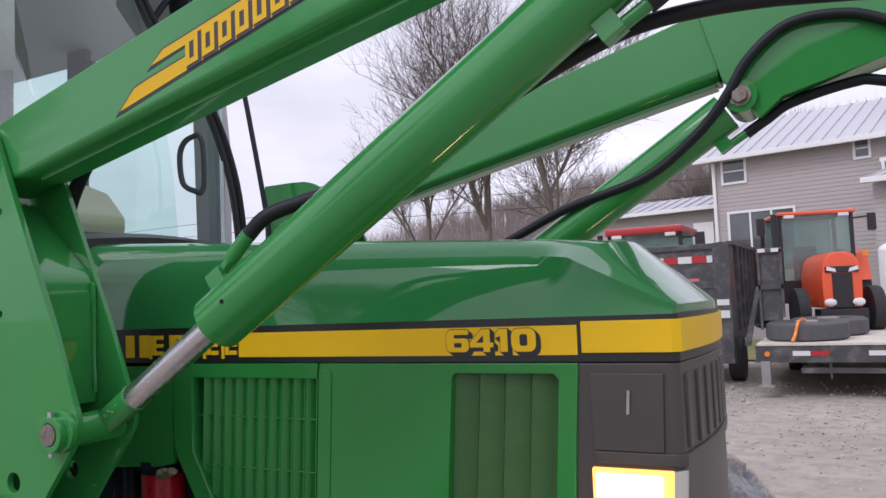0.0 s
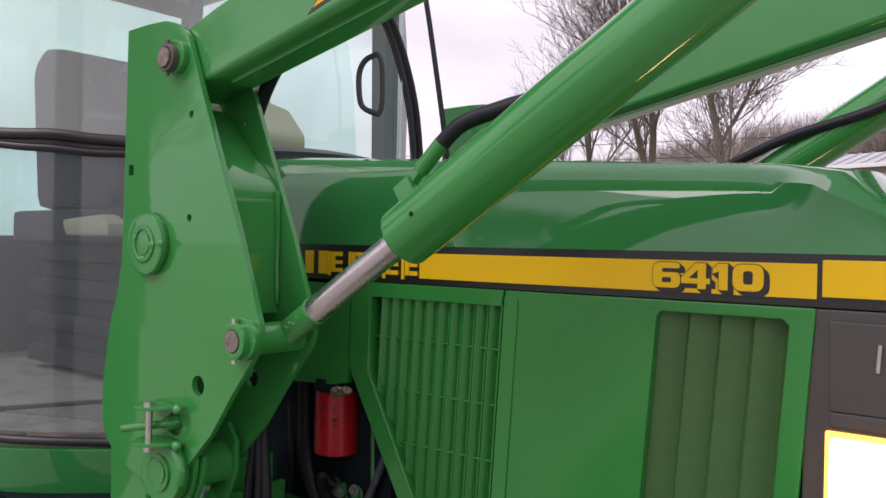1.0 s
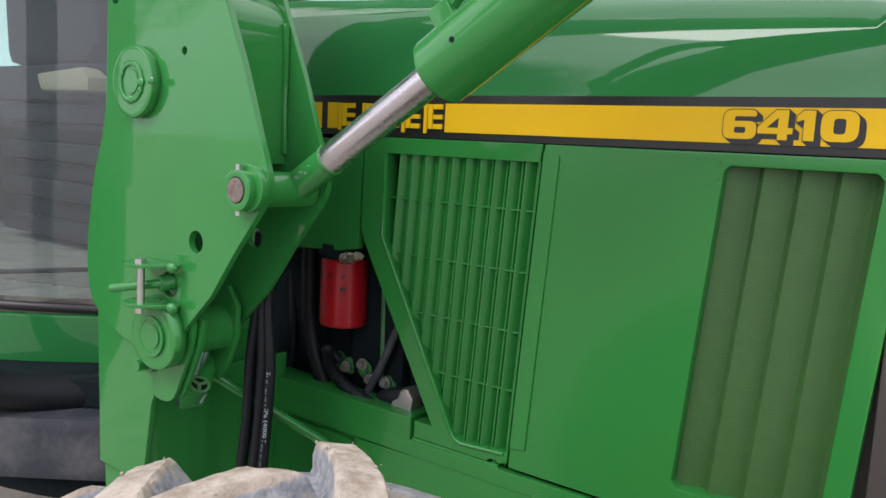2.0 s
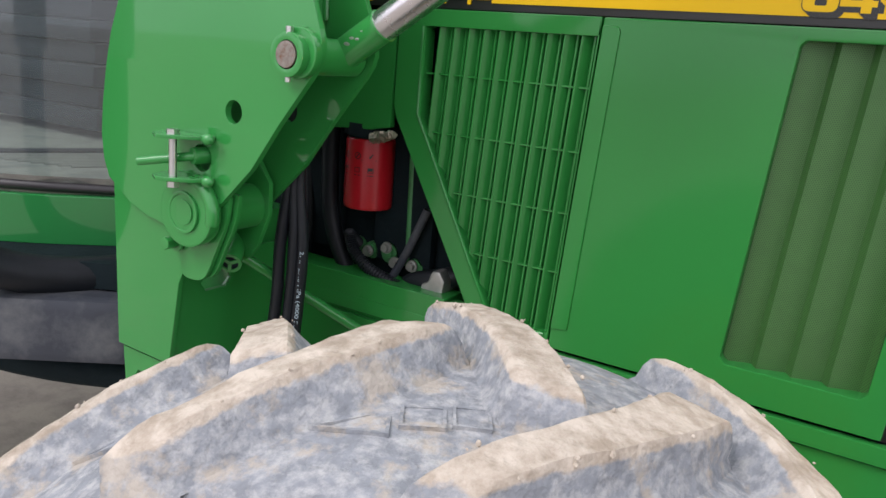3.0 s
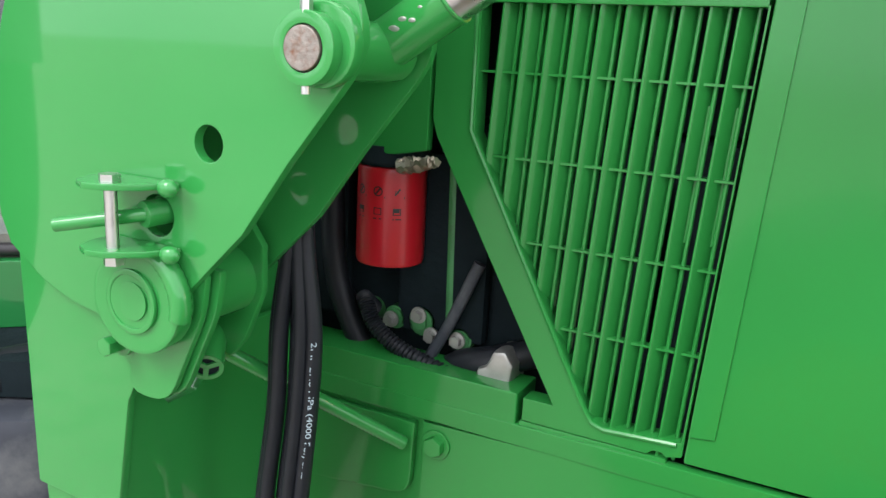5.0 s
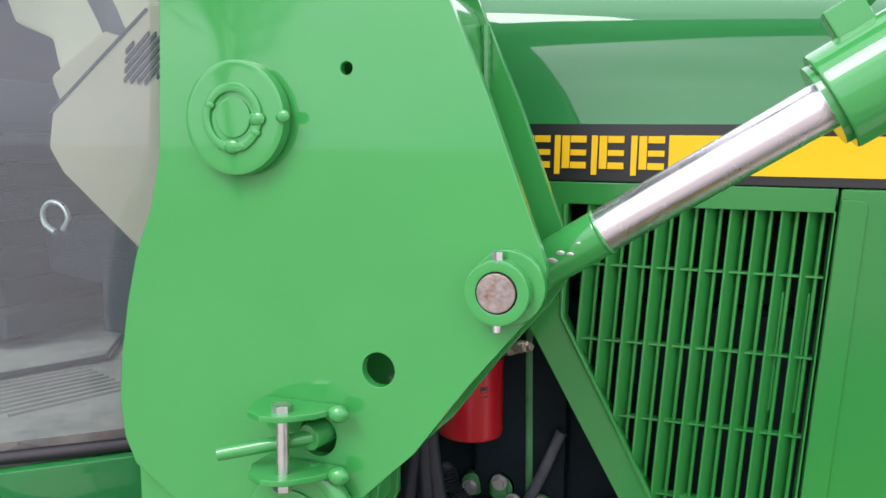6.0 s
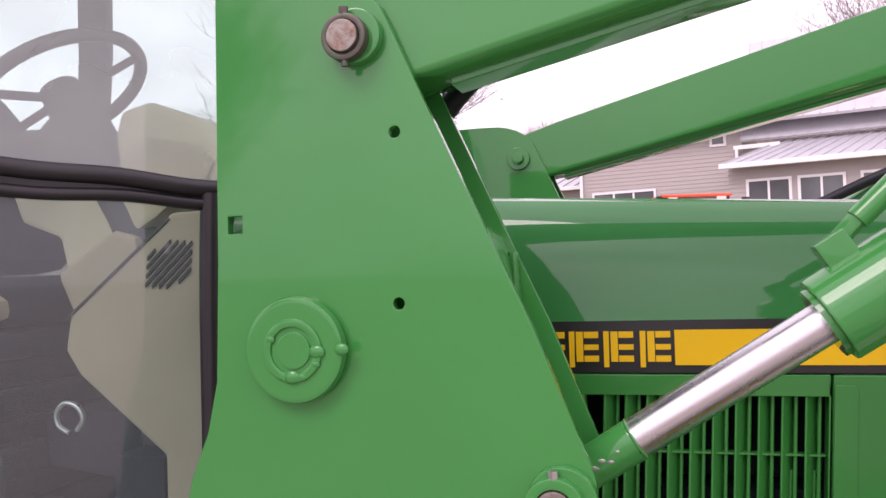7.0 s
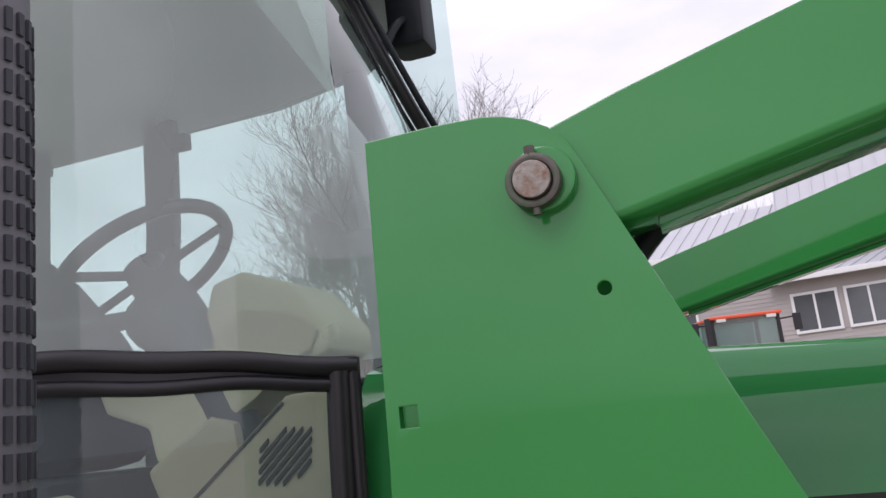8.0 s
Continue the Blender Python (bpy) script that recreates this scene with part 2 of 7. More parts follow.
def tyre_mat(name):
    """Chalky blue-grey rubber, scuffed and dusted in patches, with dried mud on the tops of the bars."""
    m = mat(name, (0.20, 0.214, 0.235), 0.85, vary=0.4, scale=70, bump=0.7, bump_scale=58, second=(0.35, 0.356, 0.36), amount=0.46, second_scale=60, contrast=0.09)
    nt = m.node_tree
    p = nt.nodes["Principled BSDF"]
    colour = p.inputs["Base Color"].links[0].from_socket
    co = nt.nodes.new("ShaderNodeTexCoord")
    sep = nt.nodes.new("ShaderNodeSeparateXYZ")
    nt.links.new(co.outputs["Object"], sep.inputs["Vector"])
    comb = nt.nodes.new("ShaderNodeCombineXYZ")
    nt.links.new(sep.outputs["X"], comb.inputs["X"])
    nt.links.new(sep.outputs["Z"], comb.inputs["Z"])
    ln = nt.nodes.new("ShaderNodeVectorMath")
    ln.operation = "LENGTH"
    nt.links.new(comb.outputs["Vector"], ln.inputs[0])

    def math_node(op, a, b):
        n = nt.nodes.new("ShaderNodeMath")
        n.operation = op
        for i, v in enumerate((a, b)):
            if isinstance(v, float):
                n.inputs[i].default_value = v
            else:
                nt.links.new(v, n.inputs[i])
        return n.outputs[0]

    def noise_node(scale, detail):
        n = nt.nodes.new("ShaderNodeTexNoise")
        n.inputs["Scale"].default_value, n.inputs["Detail"].default_value, n.inputs["Roughness"].default_value = scale, detail, 0.65
        nt.links.new(co.outputs["Object"], n.inputs["Vector"])
        return n.outputs["Fac"]

    def mixed(fac, a, b):
        n = nt.nodes.new("ShaderNodeMix")
        n.data_type = "RGBA"
        nt.links.new(fac, n.inputs["Factor"])
        nt.links.new(a, n.inputs["A"])
        if isinstance(b, tuple):
            n.inputs["B"].default_value = (*b, 1)
        else:
            nt.links.new(b, n.inputs["B"])
        return n.outputs["Result"]

    def ramp(v, lo, hi):
        n = nt.nodes.new("ShaderNodeMapRange")
        n.inputs["From Min"].default_value, n.inputs["From Max"].default_value = lo, hi
        nt.links.new(v, n.inputs["Value"])
        return n.outputs["Result"]

    # tan dust that lies in loose patches everywhere
    dust = ramp(noise_node(14.0, 12.0), 0.53, 0.60)
    colour = mixed(math_node("MULTIPLY", dust, 0.7), colour, (0.38, 0.33, 0.265))
    # mud on the tops of the bars, its edge broken up
    across = math_node("MINIMUM", math_node("DIVIDE", math_node("ABSOLUTE", sep.outputs["Y"], 0.0), 0.178), 1.0)
    crown = math_node("SUBTRACT", 0.570, math_node("MULTIPLY", math_node("POWER", across, 2.4), 0.022))
    high = math_node("SUBTRACT", ln.outputs["Value"], crown)
    high = math_node("ADD", high, math_node("MULTIPLY", math_node("SUBTRACT", noise_node(38.0, 10.0), 0.5), 0.018))
    on_top = ramp(high, 0.0295, 0.0325)
    mud = nt.nodes.new("ShaderNodeValToRGB")
    mud.color_ramp.elements[0].position, mud.color_ramp.elements[0].color = 0.36, (0.29, 0.24, 0.185, 1)
    mud.color_ramp.elements[1].position, mud.color_ramp.elements[1].color = 0.60, (0.49, 0.43, 0.36, 1)
    nt.links.new(noise_node(34.0, 12.0), mud.inputs["Fac"])
    colour = mixed(on_top, colour, mud.outputs["Color"])
    nt.links.new(colour, p.inputs["Base Color"])
    return m


TYRE = tyre_mat("dusty_tyre_rubber")

# ---- shapes ----


def box(bm, x0, x1, y0, y1, z0, z1, m=None):
    vs = [bm.verts.new((x, y, z)) for x in (x0, x1) for y in (y0, y1) for z in (z0, z1)]
    for q in ((0, 1, 3, 2), (4, 6, 7, 5), (0, 4, 5, 1), (2, 3, 7, 6), (0, 2, 6, 4), (1, 5, 7, 3)):
        bm.faces.new([vs[i] for i in q])
    if m is not None:
        bmesh.ops.transform(bm, matrix=m, verts=vs)
    return vs


def prism(bm, pts, lo, hi, axis="y", holes=()):
    """A plate: an outline with holes, drawn in the two other axes, from lo to hi along the axis."""
    put = {"y": lambda a, b, c: (a, c, b), "x": lambda a, b, c: (c, a, b), "z": lambda a, b, c: (a, b, c)}[axis]
    edges, loops = [], [pts, *holes]
    before = set(bm.faces)
    for loop in loops:
        vs = [bm.verts.new(put(a, b, lo)) for a, b in loop]
        edges += [bm.edges.new((vs[i], vs[(i + 1) % len(vs)])) for i in range(len(vs))]
    if holes:
        bmesh.ops.triangle_fill(bm, use_beauty=True, edges=edges)
    else:
        bmesh.ops.contextual_create(bm, geom=edges)
    faces = [f for f in bm.faces if f not in before]
    ext = bmesh.ops.extrude_face_region(bm, geom=faces)
    d = {"y": (0, hi - lo, 0), "x": (hi - lo, 0, 0), "z": (0, 0, hi - lo)}[axis]
    bmesh.ops.translate(bm, vec=d, verts=[v for v in ext["geom"] if isinstance(v, bmesh.types.BMVert)])


def ring_pts(a, b, r, n=24, start=0.0):
    return [(a + r * math.cos(start + 2 * math.pi * i / n), b + r * math.sin(start + 2 * math.pi * i / n)) for i in range(n)]


def cyl(bm, p0, p1, r0, r1=None, n=24):
    p0, p1 = Vector(p0), Vector(p1)
    d = p1 - p0
    m = Matrix.Translation((p0 + p1) / 2) @ d.to_track_quat("Z", "Y").to_matrix().to_4x4()
    bmesh.ops.create_cone(bm, cap_ends=True, segments=n, radius1=r0, radius2=r0 if r1 is None else r1, depth=d.length, matrix=m)


def ball(bm, c, r, sx=1, sy=1, sz=1, n=16):
    bmesh.ops.create_uvsphere(bm, u_segments=n, v_segments=max(6, n // 2), radius=r, matrix=Matrix.LocRotScale(Vector(c), None, (sx, sy, sz)))


def spline(pts, steps=6):
    p = [Vector(q) for q in pts]
    p = [2 * p[0] - p[1], *p, 2 * p[-1] - p[-2]]
    out = []
    for i in range(1, len(p) - 2):
        for k in range(steps):
            t = k / steps
            a, b, c, d = p[i - 1], p[i], p[i + 1], p[i + 2]
            out.append(0.5 * (2 * b + (c - a) * t + (2 * a - 5 * b + 4 * c - d) * t * t + (3 * b - a - 3 * c + d) * t ** 3))
    return out + [p[-2]]


def tube(bm, pts, r, n=10, steps=6, smooth=True, rib=0.0):
    line = spline(pts, steps) if smooth else [Vector(q) for q in pts]
    rings, side = [], None
    for i, q in enumerate(line):
        d = (line[min(i + 1, len(line) - 1)] - line[max(i - 1, 0)]).normalized()
        side = (side - d * side.dot(d)) if side is not None else d.orthogonal()
        side.normalize()
        up = d.cross(side)
        rr = (r[0] + (r[1] - r[0]) * i / (len(line) - 1)) if isinstance(r, tuple) else r
        rr *= 1 + rib * (i % 2)
        rings.append([bm.verts.new(q + rr * (math.cos(2 * math.pi * k / n) * side + math.sin(2 * math.pi * k / n) * up)) for k in range(n)])
    for a, b in zip(rings, rings[1:]):
        for k in range(n):
            bm.faces.new((a[k], a[(k + 1) % n], b[(k + 1) % n], b[k]))
    bm.faces.new(rings[0][::-1])
    bm.faces.new(rings[-1])


def grid_sheet(bm, rows):
    vs = [[bm.verts.new(p) for p in row] for row in rows]
    for a, b in zip(vs, vs[1:]):
        for k in range(len(a) - 1):
            bm.faces.new((a[k], a[k + 1], b[k + 1], b[k]))
    return vs


def thicken(bm, d):
    bmesh.ops.recalc_face_normals(bm, faces=bm.faces[:])
    bmesh.ops.solidify(bm, geom=bm.faces[:], thickness=d)


def round_edges(bm, width, segments=2, angle=0.6):
    bm.normal_update()
    es = [e for e in bm.edges if len(e.link_faces) == 2 and e.calc_face_angle(0) > angle]
    bmesh.ops.bevel(bm, geom=es, offset=width, offset_type="OFFSET", segments=segments, profile=0.6, affect="EDGES", clamp_overlap=True)


def mesh_of(name, bm, material, smooth=40, edge=0.0):
    bmesh.ops.remove_doubles(bm, verts=bm.verts[:], dist=1e-5)
    if edge:
        round_edges(bm, edge)
    bmesh.ops.recalc_face_normals(bm, faces=bm.faces[:])
    me = bpy.data.meshes.new(name)
    bm.to_mesh(me)
    bm.free()
    for m in material if isinstance(material, (list, tuple)) else (material,):
        me.materials.append(m)
    if smooth:
        me.shade_smooth()
        me.set_sharp_from_angle(angle=radians(smooth))
    return me


def thing(name, place, label, category, group="", kind=""):
    ob = new(name)
    ob.empty_display_size = 0.1
    ob.location = place
    return tagged(ob, label, category, group, kind)


def part(name, bm, material, parent, label="", smooth=40, edge=0.0):
    ob = new(name, mesh_of(name, bm, material, smooth, edge))
    ob.parent = parent
    if parent is not None and parent.type == "EMPTY":
        ob.matrix_parent_inverse = Matrix.Translation(parent.location).inverted()
    if edge and smooth:
        wn = ob.modifiers.new("even_normals", "WEIGHTED_NORMAL")
        wn.keep_sharp = True
    return tagged(ob, label)


def solid(name, bm, material, label, category, group="", kind="", smooth=40, edge=0.0):
    ob = new(name, mesh_of(name, bm, material, smooth, edge))
    return tagged(ob, label, category, group, kind)


def B():
    return bmesh.new()


# ---- ground ----
YC, HS = 1.765, 1.45


def ground_mat():
    m = mat("wet_gravel", (0.37, 0.335, 0.285), 0.9, vary=0.35, scale=0.6, bump=0.9, bump_scale=22, second=(0.27, 0.245, 0.215), amount=0.45, second_scale=5.0, contrast=0.1, spec=0.15)
    return m


bm = B()
xs = [-900, -120, -40, *np.linspace(-16, 12, 41), 40, 120, 900]
ys = [-600, -60, *np.linspace(-6, 30, 53), 60, 150, 900]
rows = []
for y in ys:
    row = []
    for x in xs:
        n = noise.noise((x * 0.35, y * 0.35, 0.3)) * 0.05 + noise.noise((x * 1.4, y * 1.4, 3.3)) * 0.018 if -16 <= x <= 12 and -6 <= y <= 30 else 0
        row.append((x, y, n * (0 if -2.6 < x < 0.2 and 0.2 < y < 3.2 else 1)))
    rows.append(row)
grid_sheet(bm, rows)
solid("ground", bm, ground_mat(), "wet grey gravel yard with worn muddy patches", "ground", kind="structure", smooth=60)

bm = B()
rng = random.Random(5)
for i in range(2600):
    x, y = rng.uniform(-5.0, 4.5), rng.uniform(4.5, 15.5)
    s = rng.uniform(0.007, 0.022) * (2.0 if rng.random() < 0.03 else 1)
    bmesh.ops.create_icosphere(bm, subdivisions=1, radius=s, matrix=Matrix.LocRotScale((x, y, s * 0.25), Euler((rng.random(), rng.random(), rng.random() * 6)), (rng.uniform(0.8, 1.5), rng.uniform(0.7, 1.2), rng.uniform(0.45, 0.8))))
solid("gravel_stones", bm, mat("gravel_stone", (0.42, 0.385, 0.34), 0.8, vary=0.4, scale=3, bump=0.4, bump_scale=40), "loose grey gravel stones on the yard", "gravel", kind="stuff", smooth=0)

bm = B()
grid_sheet(bm, [[(x, y, 0.03 + 0.06 * noise.noise((x * 0.3, y * 0.3, 5.0))) for x in np.linspace(-60, 60, 61)] for y in np.linspace(18.8, 62, 30)])
solid("lawn", bm, mat("winter_grass", (0.17, 0.18, 0.06), 0.95, vary=0.35, scale=1.5, bump=0.8, bump_scale=14, second=(0.26, 0.23, 0.12), amount=0.45, second_scale=2.5), "patchy yellow-green winter grass behind the yard", "grass", kind="structure", smooth=60)

# ---- far ground, hill and woods ----
HILL = mat("brown_winter_woodland", (0.20, 0.165, 0.145), 0.95, vary=0.4, scale=0.12, second=(0.14, 0.118, 0.105), amount=0.5, second_scale=0.4)


def hill_z(x, y):
    """Height of the wooded hill behind the yard."""
    w = min(1.0, max(0.0, (x + 84) / 22))
    ridge = 2.5 + 8.0 * w * w * (3 - 2 * w) + 0.17 * max(0.0, min(60.0, x + 66)) - 0.10 * max(0.0, x - 20)
    rise = min(1.0, max(0.0, (y - 62) / 60))
    return ridge * rise * rise * (3 - 2 * rise) + 0.8 * noise.noise((x * 0.06, y * 0.06, 1.0)) * rise - 0.02


bm = B()
grid_sheet(bm, [[(x, y, hill_z(x, y)) for x in np.linspace(-260, 200, 70)] for y in np.linspace(60, 190, 22)])
solid("hill", bm, HILL, "brown wooded hillside behind the yard", "hill", kind="structure", smooth=80)

WOOD_BARK = mat("grey_brown_bark", (0.19, 0.16, 0.14), 0.9, vary=0.3, scale=8, bump=0.4, bump_scale=30)
TWIG = mat("brown_twigs", (0.15, 0.125, 0.112), 0.9, vary=0.3, scale=5)
WOODS = mat("grey_brown_woods", (0.225, 0.19, 0.172), 0.95, vary=0.4, scale=0.15)


def woods():
    rng = random.Random(11)
    vs, fs = [], []
    for i in range(15000):
        x = rng.uniform(-150, 120)
        y = rng.uniform(70, 135)
        h = rng.uniform(2.5, 6.5)
        z = hill_z(x, y)
        for k in range(6):
            lean_x, lean_y = rng.uniform(-1.9, 1.9) * (k > 0), rng.uniform(-1.2, 1.2) * (k > 0)
            z0 = z - 0.4 if k == 0 else z + h * rng.uniform(0.2, 0.55)
            z1 = z + h * (1.0 if k == 0 else rng.uniform(0.75, 1.0))
            w = 0.045 if k == 0 else 0.028
            b = len(vs)
            vs += [(x - w, y, z0), (x + w, y, z0), (x, y + w, z0), (x + lean_x, y + lean_y, z1)]
            fs += [(b, b + 1, b + 3), (b + 1, b + 2, b + 3), (b + 2, b, b + 3)]
    me = bpy.data.meshes.new("bare_woods")
    me.from_pydata(vs, [], fs)
    me.materials.append(WOODS)
    tagged(new("bare_woods", me), "dense bare winter trees on the hillside", "woods", kind="stuff")


woods()


def bare_tree(place, height, seed, spread=0.55, label="tall bare winter tree with fine grey branches"):
    """A leafless tree: a tapered trunk, forking limbs and a haze of twigs."""
    rng = random.Random(seed)
    limbs, twigs = ([], []), ([], [])

    def segment(store, a, b, ra, rb, n):
        vs, fs = store
        d = (b - a).normalized()
        u = d.orthogonal().normalized()
        w = d.cross(u)
        k0 = len(vs)
        for q, r in ((a, ra), (b, rb)):
            for k in range(n):
                t = 2 * math.pi * k / n
                vs.append(tuple(q + r * (math.cos(t) * u + math.sin(t) * w)))
        for k in range(n):
            fs.append((k0 + k, k0 + (k + 1) % n, k0 + n + (k + 1) % n, k0 + n + k))

    def grow(p, d, length, r, level):
        steps = 4 if level < 3 else 3
        for i in range(steps):
            bend = Vector((rng.uniform(-1, 1), rng.uniform(-1, 1), rng.uniform(-0.5, 0.9))) * (0.10 + 0.05 * level)
            d = (d + bend).normalized()
            q = p + d * (length / steps)
            r2 = r * (0.86 if level else 0.88)
            segment(limbs if level < 3 else twigs, p, q, r, r2, 7 if level < 2 else 4 if level < 3 else 3)
            p, r = q, r2
            if level < 4 and (level > 0 or i >= 1):
                for _ in range((2 if level < 1 else 3) if level < 2 else rng.choice((1, 2)) if level < 3 else rng.choice((2, 2, 3))):
                    side = Vector((rng.uniform(-1, 1), rng.uniform(-1, 1), rng.uniform(0.0, 0.7)))
                    side = (side - d * side.dot(d)).normalized()
                    nd = (d * (1 - spread * 0.55) + side * spread).normalized()
                    grow(p, nd, length * rng.uniform(0.48, 0.68), max(0.011, r * rng.uniform(0.42, 0.6)), level + 1)
        if level and level < 4:
            grow(p, d, length * 0.6, r * 0.8, level + 1)

    grow(Vector(place), Vector((rng.uniform(-0.05, 0.05), rng.uniform(-0.05, 0.05), 1)), height * 0.42, height * 0.0115, 0)
    tree = thing("tree", place, label, "tree", "bare trees")
    for nm, (vs, fs), m in (("trunk", limbs, WOOD_BARK), ("crown", twigs, TWIG)):
        me = bpy.data.meshes.new(nm)
        me.from_pydata(vs, [], fs)
        me.materials.append(m)
        me.shade_smooth()
        ob = new(nm, me)
        ob.parent = tree
        ob.matrix_parent_inverse = Matrix.Translation(place).inverted()


bare_tree((-20.4, 45, 0), 27.0, 21, 0.5)
bare_tree((-15.4, 45, 0), 24.0, 4, 0.55)
bare_tree((-25.2, 47, 0), 23.0, 8, 0.55)
bare_tree((-8.0, 52, 0), 12.0, 15)
bare_tree((8.5, 47, 0), 24.0, 27, 0.5)
bare_tree((13.0, 50, 0), 20.0, 33, 0.5)
# two unseen trees behind the camera, added only for glass and paint to reflect
bare_tree((-14.0, -17, 0), 14.0, 51)
bare_tree((-24.0, -12, 0), 15.0, 57)

bm = B()
cyl(bm, (-47, 62, 0), (-47, 62, 11.5), 0.14, 0.10, n=10)
box(bm, -48.0, -46.0, 61.9, 62.1, 10.4, 10.6)
solid("utility_pole", bm, WOOD_BARK, "thin wooden utility pole with a crossarm", "utility pole")
for dz in (10.7, 9.4):
    bm = B()
    tube(bm, [(-120, 75, dz + 1), (-47, 62, dz), (20, 62, dz - 1.4), (80, 66, dz)], 0.025, 5)
    solid("power_line", bm, RUBBER, "thin dark overhead power line", "cable")

# ---- house ----
P0, P1 = Vector((-4.12, 27.05, 0)), Vector((1.5, 25.7, 0))
ALONG = (P1 - P0).normalized()
BACK = Vector((-ALONG.y, ALONG.x, 0))
SIDING = mat("taupe_lap_siding", (0.42, 0.385, 0.37), 0.7, vary=0.06, scale=2.5, bump=0.1)
TRIM = mat("white_trim", (0.78, 0.78, 0.78), 0.5, vary=0.03, scale=6)
ROOF = mat("pale_grey_metal_roof", (0.50, 0.50, 0.53), 0.45, 0.2, vary=0.07, scale=2.0)
PANE = mat("dark_window_pane", (0.10, 0.108, 0.115), 0.06, vary=0.3, scale=1.5, coat=0.6)


def hp(s, d, z):
    """A point of the house: metres along the front wall, metres behind it, height."""
    q = P0 + ALONG * s + BACK * d
    return (q.x, q.y, z)


def slab(bm, pts):
    vs = [bm.verts.new(p) for p in pts]
    bm.faces.new(vs)


def hbox(bm, s0, s1, d0, d1, z0, z1):
    vs = [bm.verts.new(hp(s, d, z)) for s in (s0, s1) for d in (d0, d1) for z in (z0, z1)]
    for q in ((0, 1, 3, 2), (4, 6, 7, 5), (0, 4, 5, 1), (2, 3, 7, 6), (0, 2, 6, 4), (1, 5, 7, 3)):
        bm.faces.new([vs[i] for i in q])


house = thing("house", hp(3, 3, 0), "two-storey taupe sided house with pale metal roof", "house")


def lap_wall(name, s0, s1, d, z0, z1, thick=0.25):
    bm = B()
    n = int((z1 - z0) / 0.125)
    for k in range(n):
        a, b = z0 + k * (z1 - z0) / n, z0 + (k + 1) * (z1 - z0) / n
        p = [hp(s0, d - 0.013, a), hp(s1, d - 0.013, a), hp(s1, d, b), hp(s0, d, b)]
        slab(bm, p)
        slab(bm, [hp(s0, d, a), hp(s1, d, a), hp(s1, d - 0.013, a), hp(s0, d - 0.013, a)])
    hbox(bm, s0, s1, d + 0.005, d + thick, z0, z1)
    return part(name, bm, SIDING, house, smooth=0)


def seam_roof(name, corners, step=0.42, parent=None):
    """A sloping roof sheet with standing seams; corners: eave start, eave end, ridge end, ridge start."""
    a, b, c, d = [Vector(q) for q in corners]
    nrm = (b - a).cross(d - a).normalized()
    bm = B()
    slab(bm, [a, b, c, d])
    ext = bmesh.ops.extrude_face_region(bm, geom=bm.faces[:])
    bmesh.ops.translate(bm, vec=-nrm * 0.08, verts=[v for v in ext["geom"] if isinstance(v, bmesh.types.BMVert)])
    sheet = part(name, bm, ROOF, parent or house, smooth=0)
    n = int((b - a).length / step)
    for k in range(n + 1):
        bm = B()
        w = k / n
        p, q = a.lerp(b, w), d.lerp(c, w)
        e = (b - a).normalized() * 0.018
        vs = [p - e, p + e, p + e + nrm * 0.035, p - e + nrm * 0.035, q - e, q + e, q + e + nrm * 0.035, q - e + nrm * 0.035]
        vv = [bm.verts.new(x) for x in vs]
        for f in ((0, 1, 2, 3), (7, 6, 5, 4), (3, 2, 6, 7), (1, 5, 6, 2), (0, 3, 7, 4)):
            bm.faces.new([vv[i] for i in f])
        part("seam", bm, ROOF, sheet, smooth=0)
    return sheet


def window(s0, s1, z0, z1, d=0.0, panes=1, bar=False):
    bm = B()
    fr = 0.075
    for q in ((s0 - fr, s0, z0 - fr, z1 + fr), (s1, s1 + fr, z0 - fr, z1 + fr), (s0, s1, z1, z1 + fr), (s0, s1, z0 - fr, z0)):
        hbox(bm, q[0], q[1], d - 0.05, d + 0.02, q[2], q[3])
    win = part("window_frame", bm, TRIM, house, "white window frame")
    for k in range(panes):
        a = s0 + (s1 - s0) * k / panes
        b = s0 + (s1 - s0) * (k + 1) / panes
        bm = B()
        hbox(bm, a + (0.03 if k else 0), b, d - 0.022, d - 0.012, z0, z1)
        part("pane", bm, PANE, win)
        if k:
            bm = B()
            hbox(bm, a - 0.03, a + 0.03, d - 0.045, d - 0.01, z0, z1)
            part("mullion", bm, TRIM, win)
        if bar:
            bm = B()
            hbox(bm, a, b, d - 0.04, d - 0.01, (z0 + z1) / 2 - 0.02, (z0 + z1) / 2 + 0.02)
            part("sash_bar", bm, TRIM, win)
    return win


lap_wall("front_wall", 0.0, 5.1, 0.0, 0.0, 5.75)
bm = B()
hbox(bm, 0.0, 5.1, 0.26, 7.0, 0.0, 5.7)
part("house_body", bm, SIDING, house, smooth=0)
window(0.33, 1.0, 5.02, 5.70, bar=True)
window(4.24, 4.58, 5.28, 5.76, bar=True)
window(0.45, 2.40, 2.6, 4.0, panes=3)
seam_roof("main_roof", (hp(-0.5, -0.45, 5.80), hp(12.5, -0.45, 5.80), hp(12.5, 3.6, 7.6), hp(-0.5, 3.6, 7.6)))
bm = B()
hbox(bm, -0.5, 5.15, -0.50, -0.38, 5.68, 5.84)
part("gutter", bm, TRIM, house, "white eaves gutter", edge=0.02)
bm = B()
hbox(bm, -0.02, 0.08, -0.10, -0.02, 0.2, 5.68)
part("downpipe", bm, TRIM, house, "white downpipe")
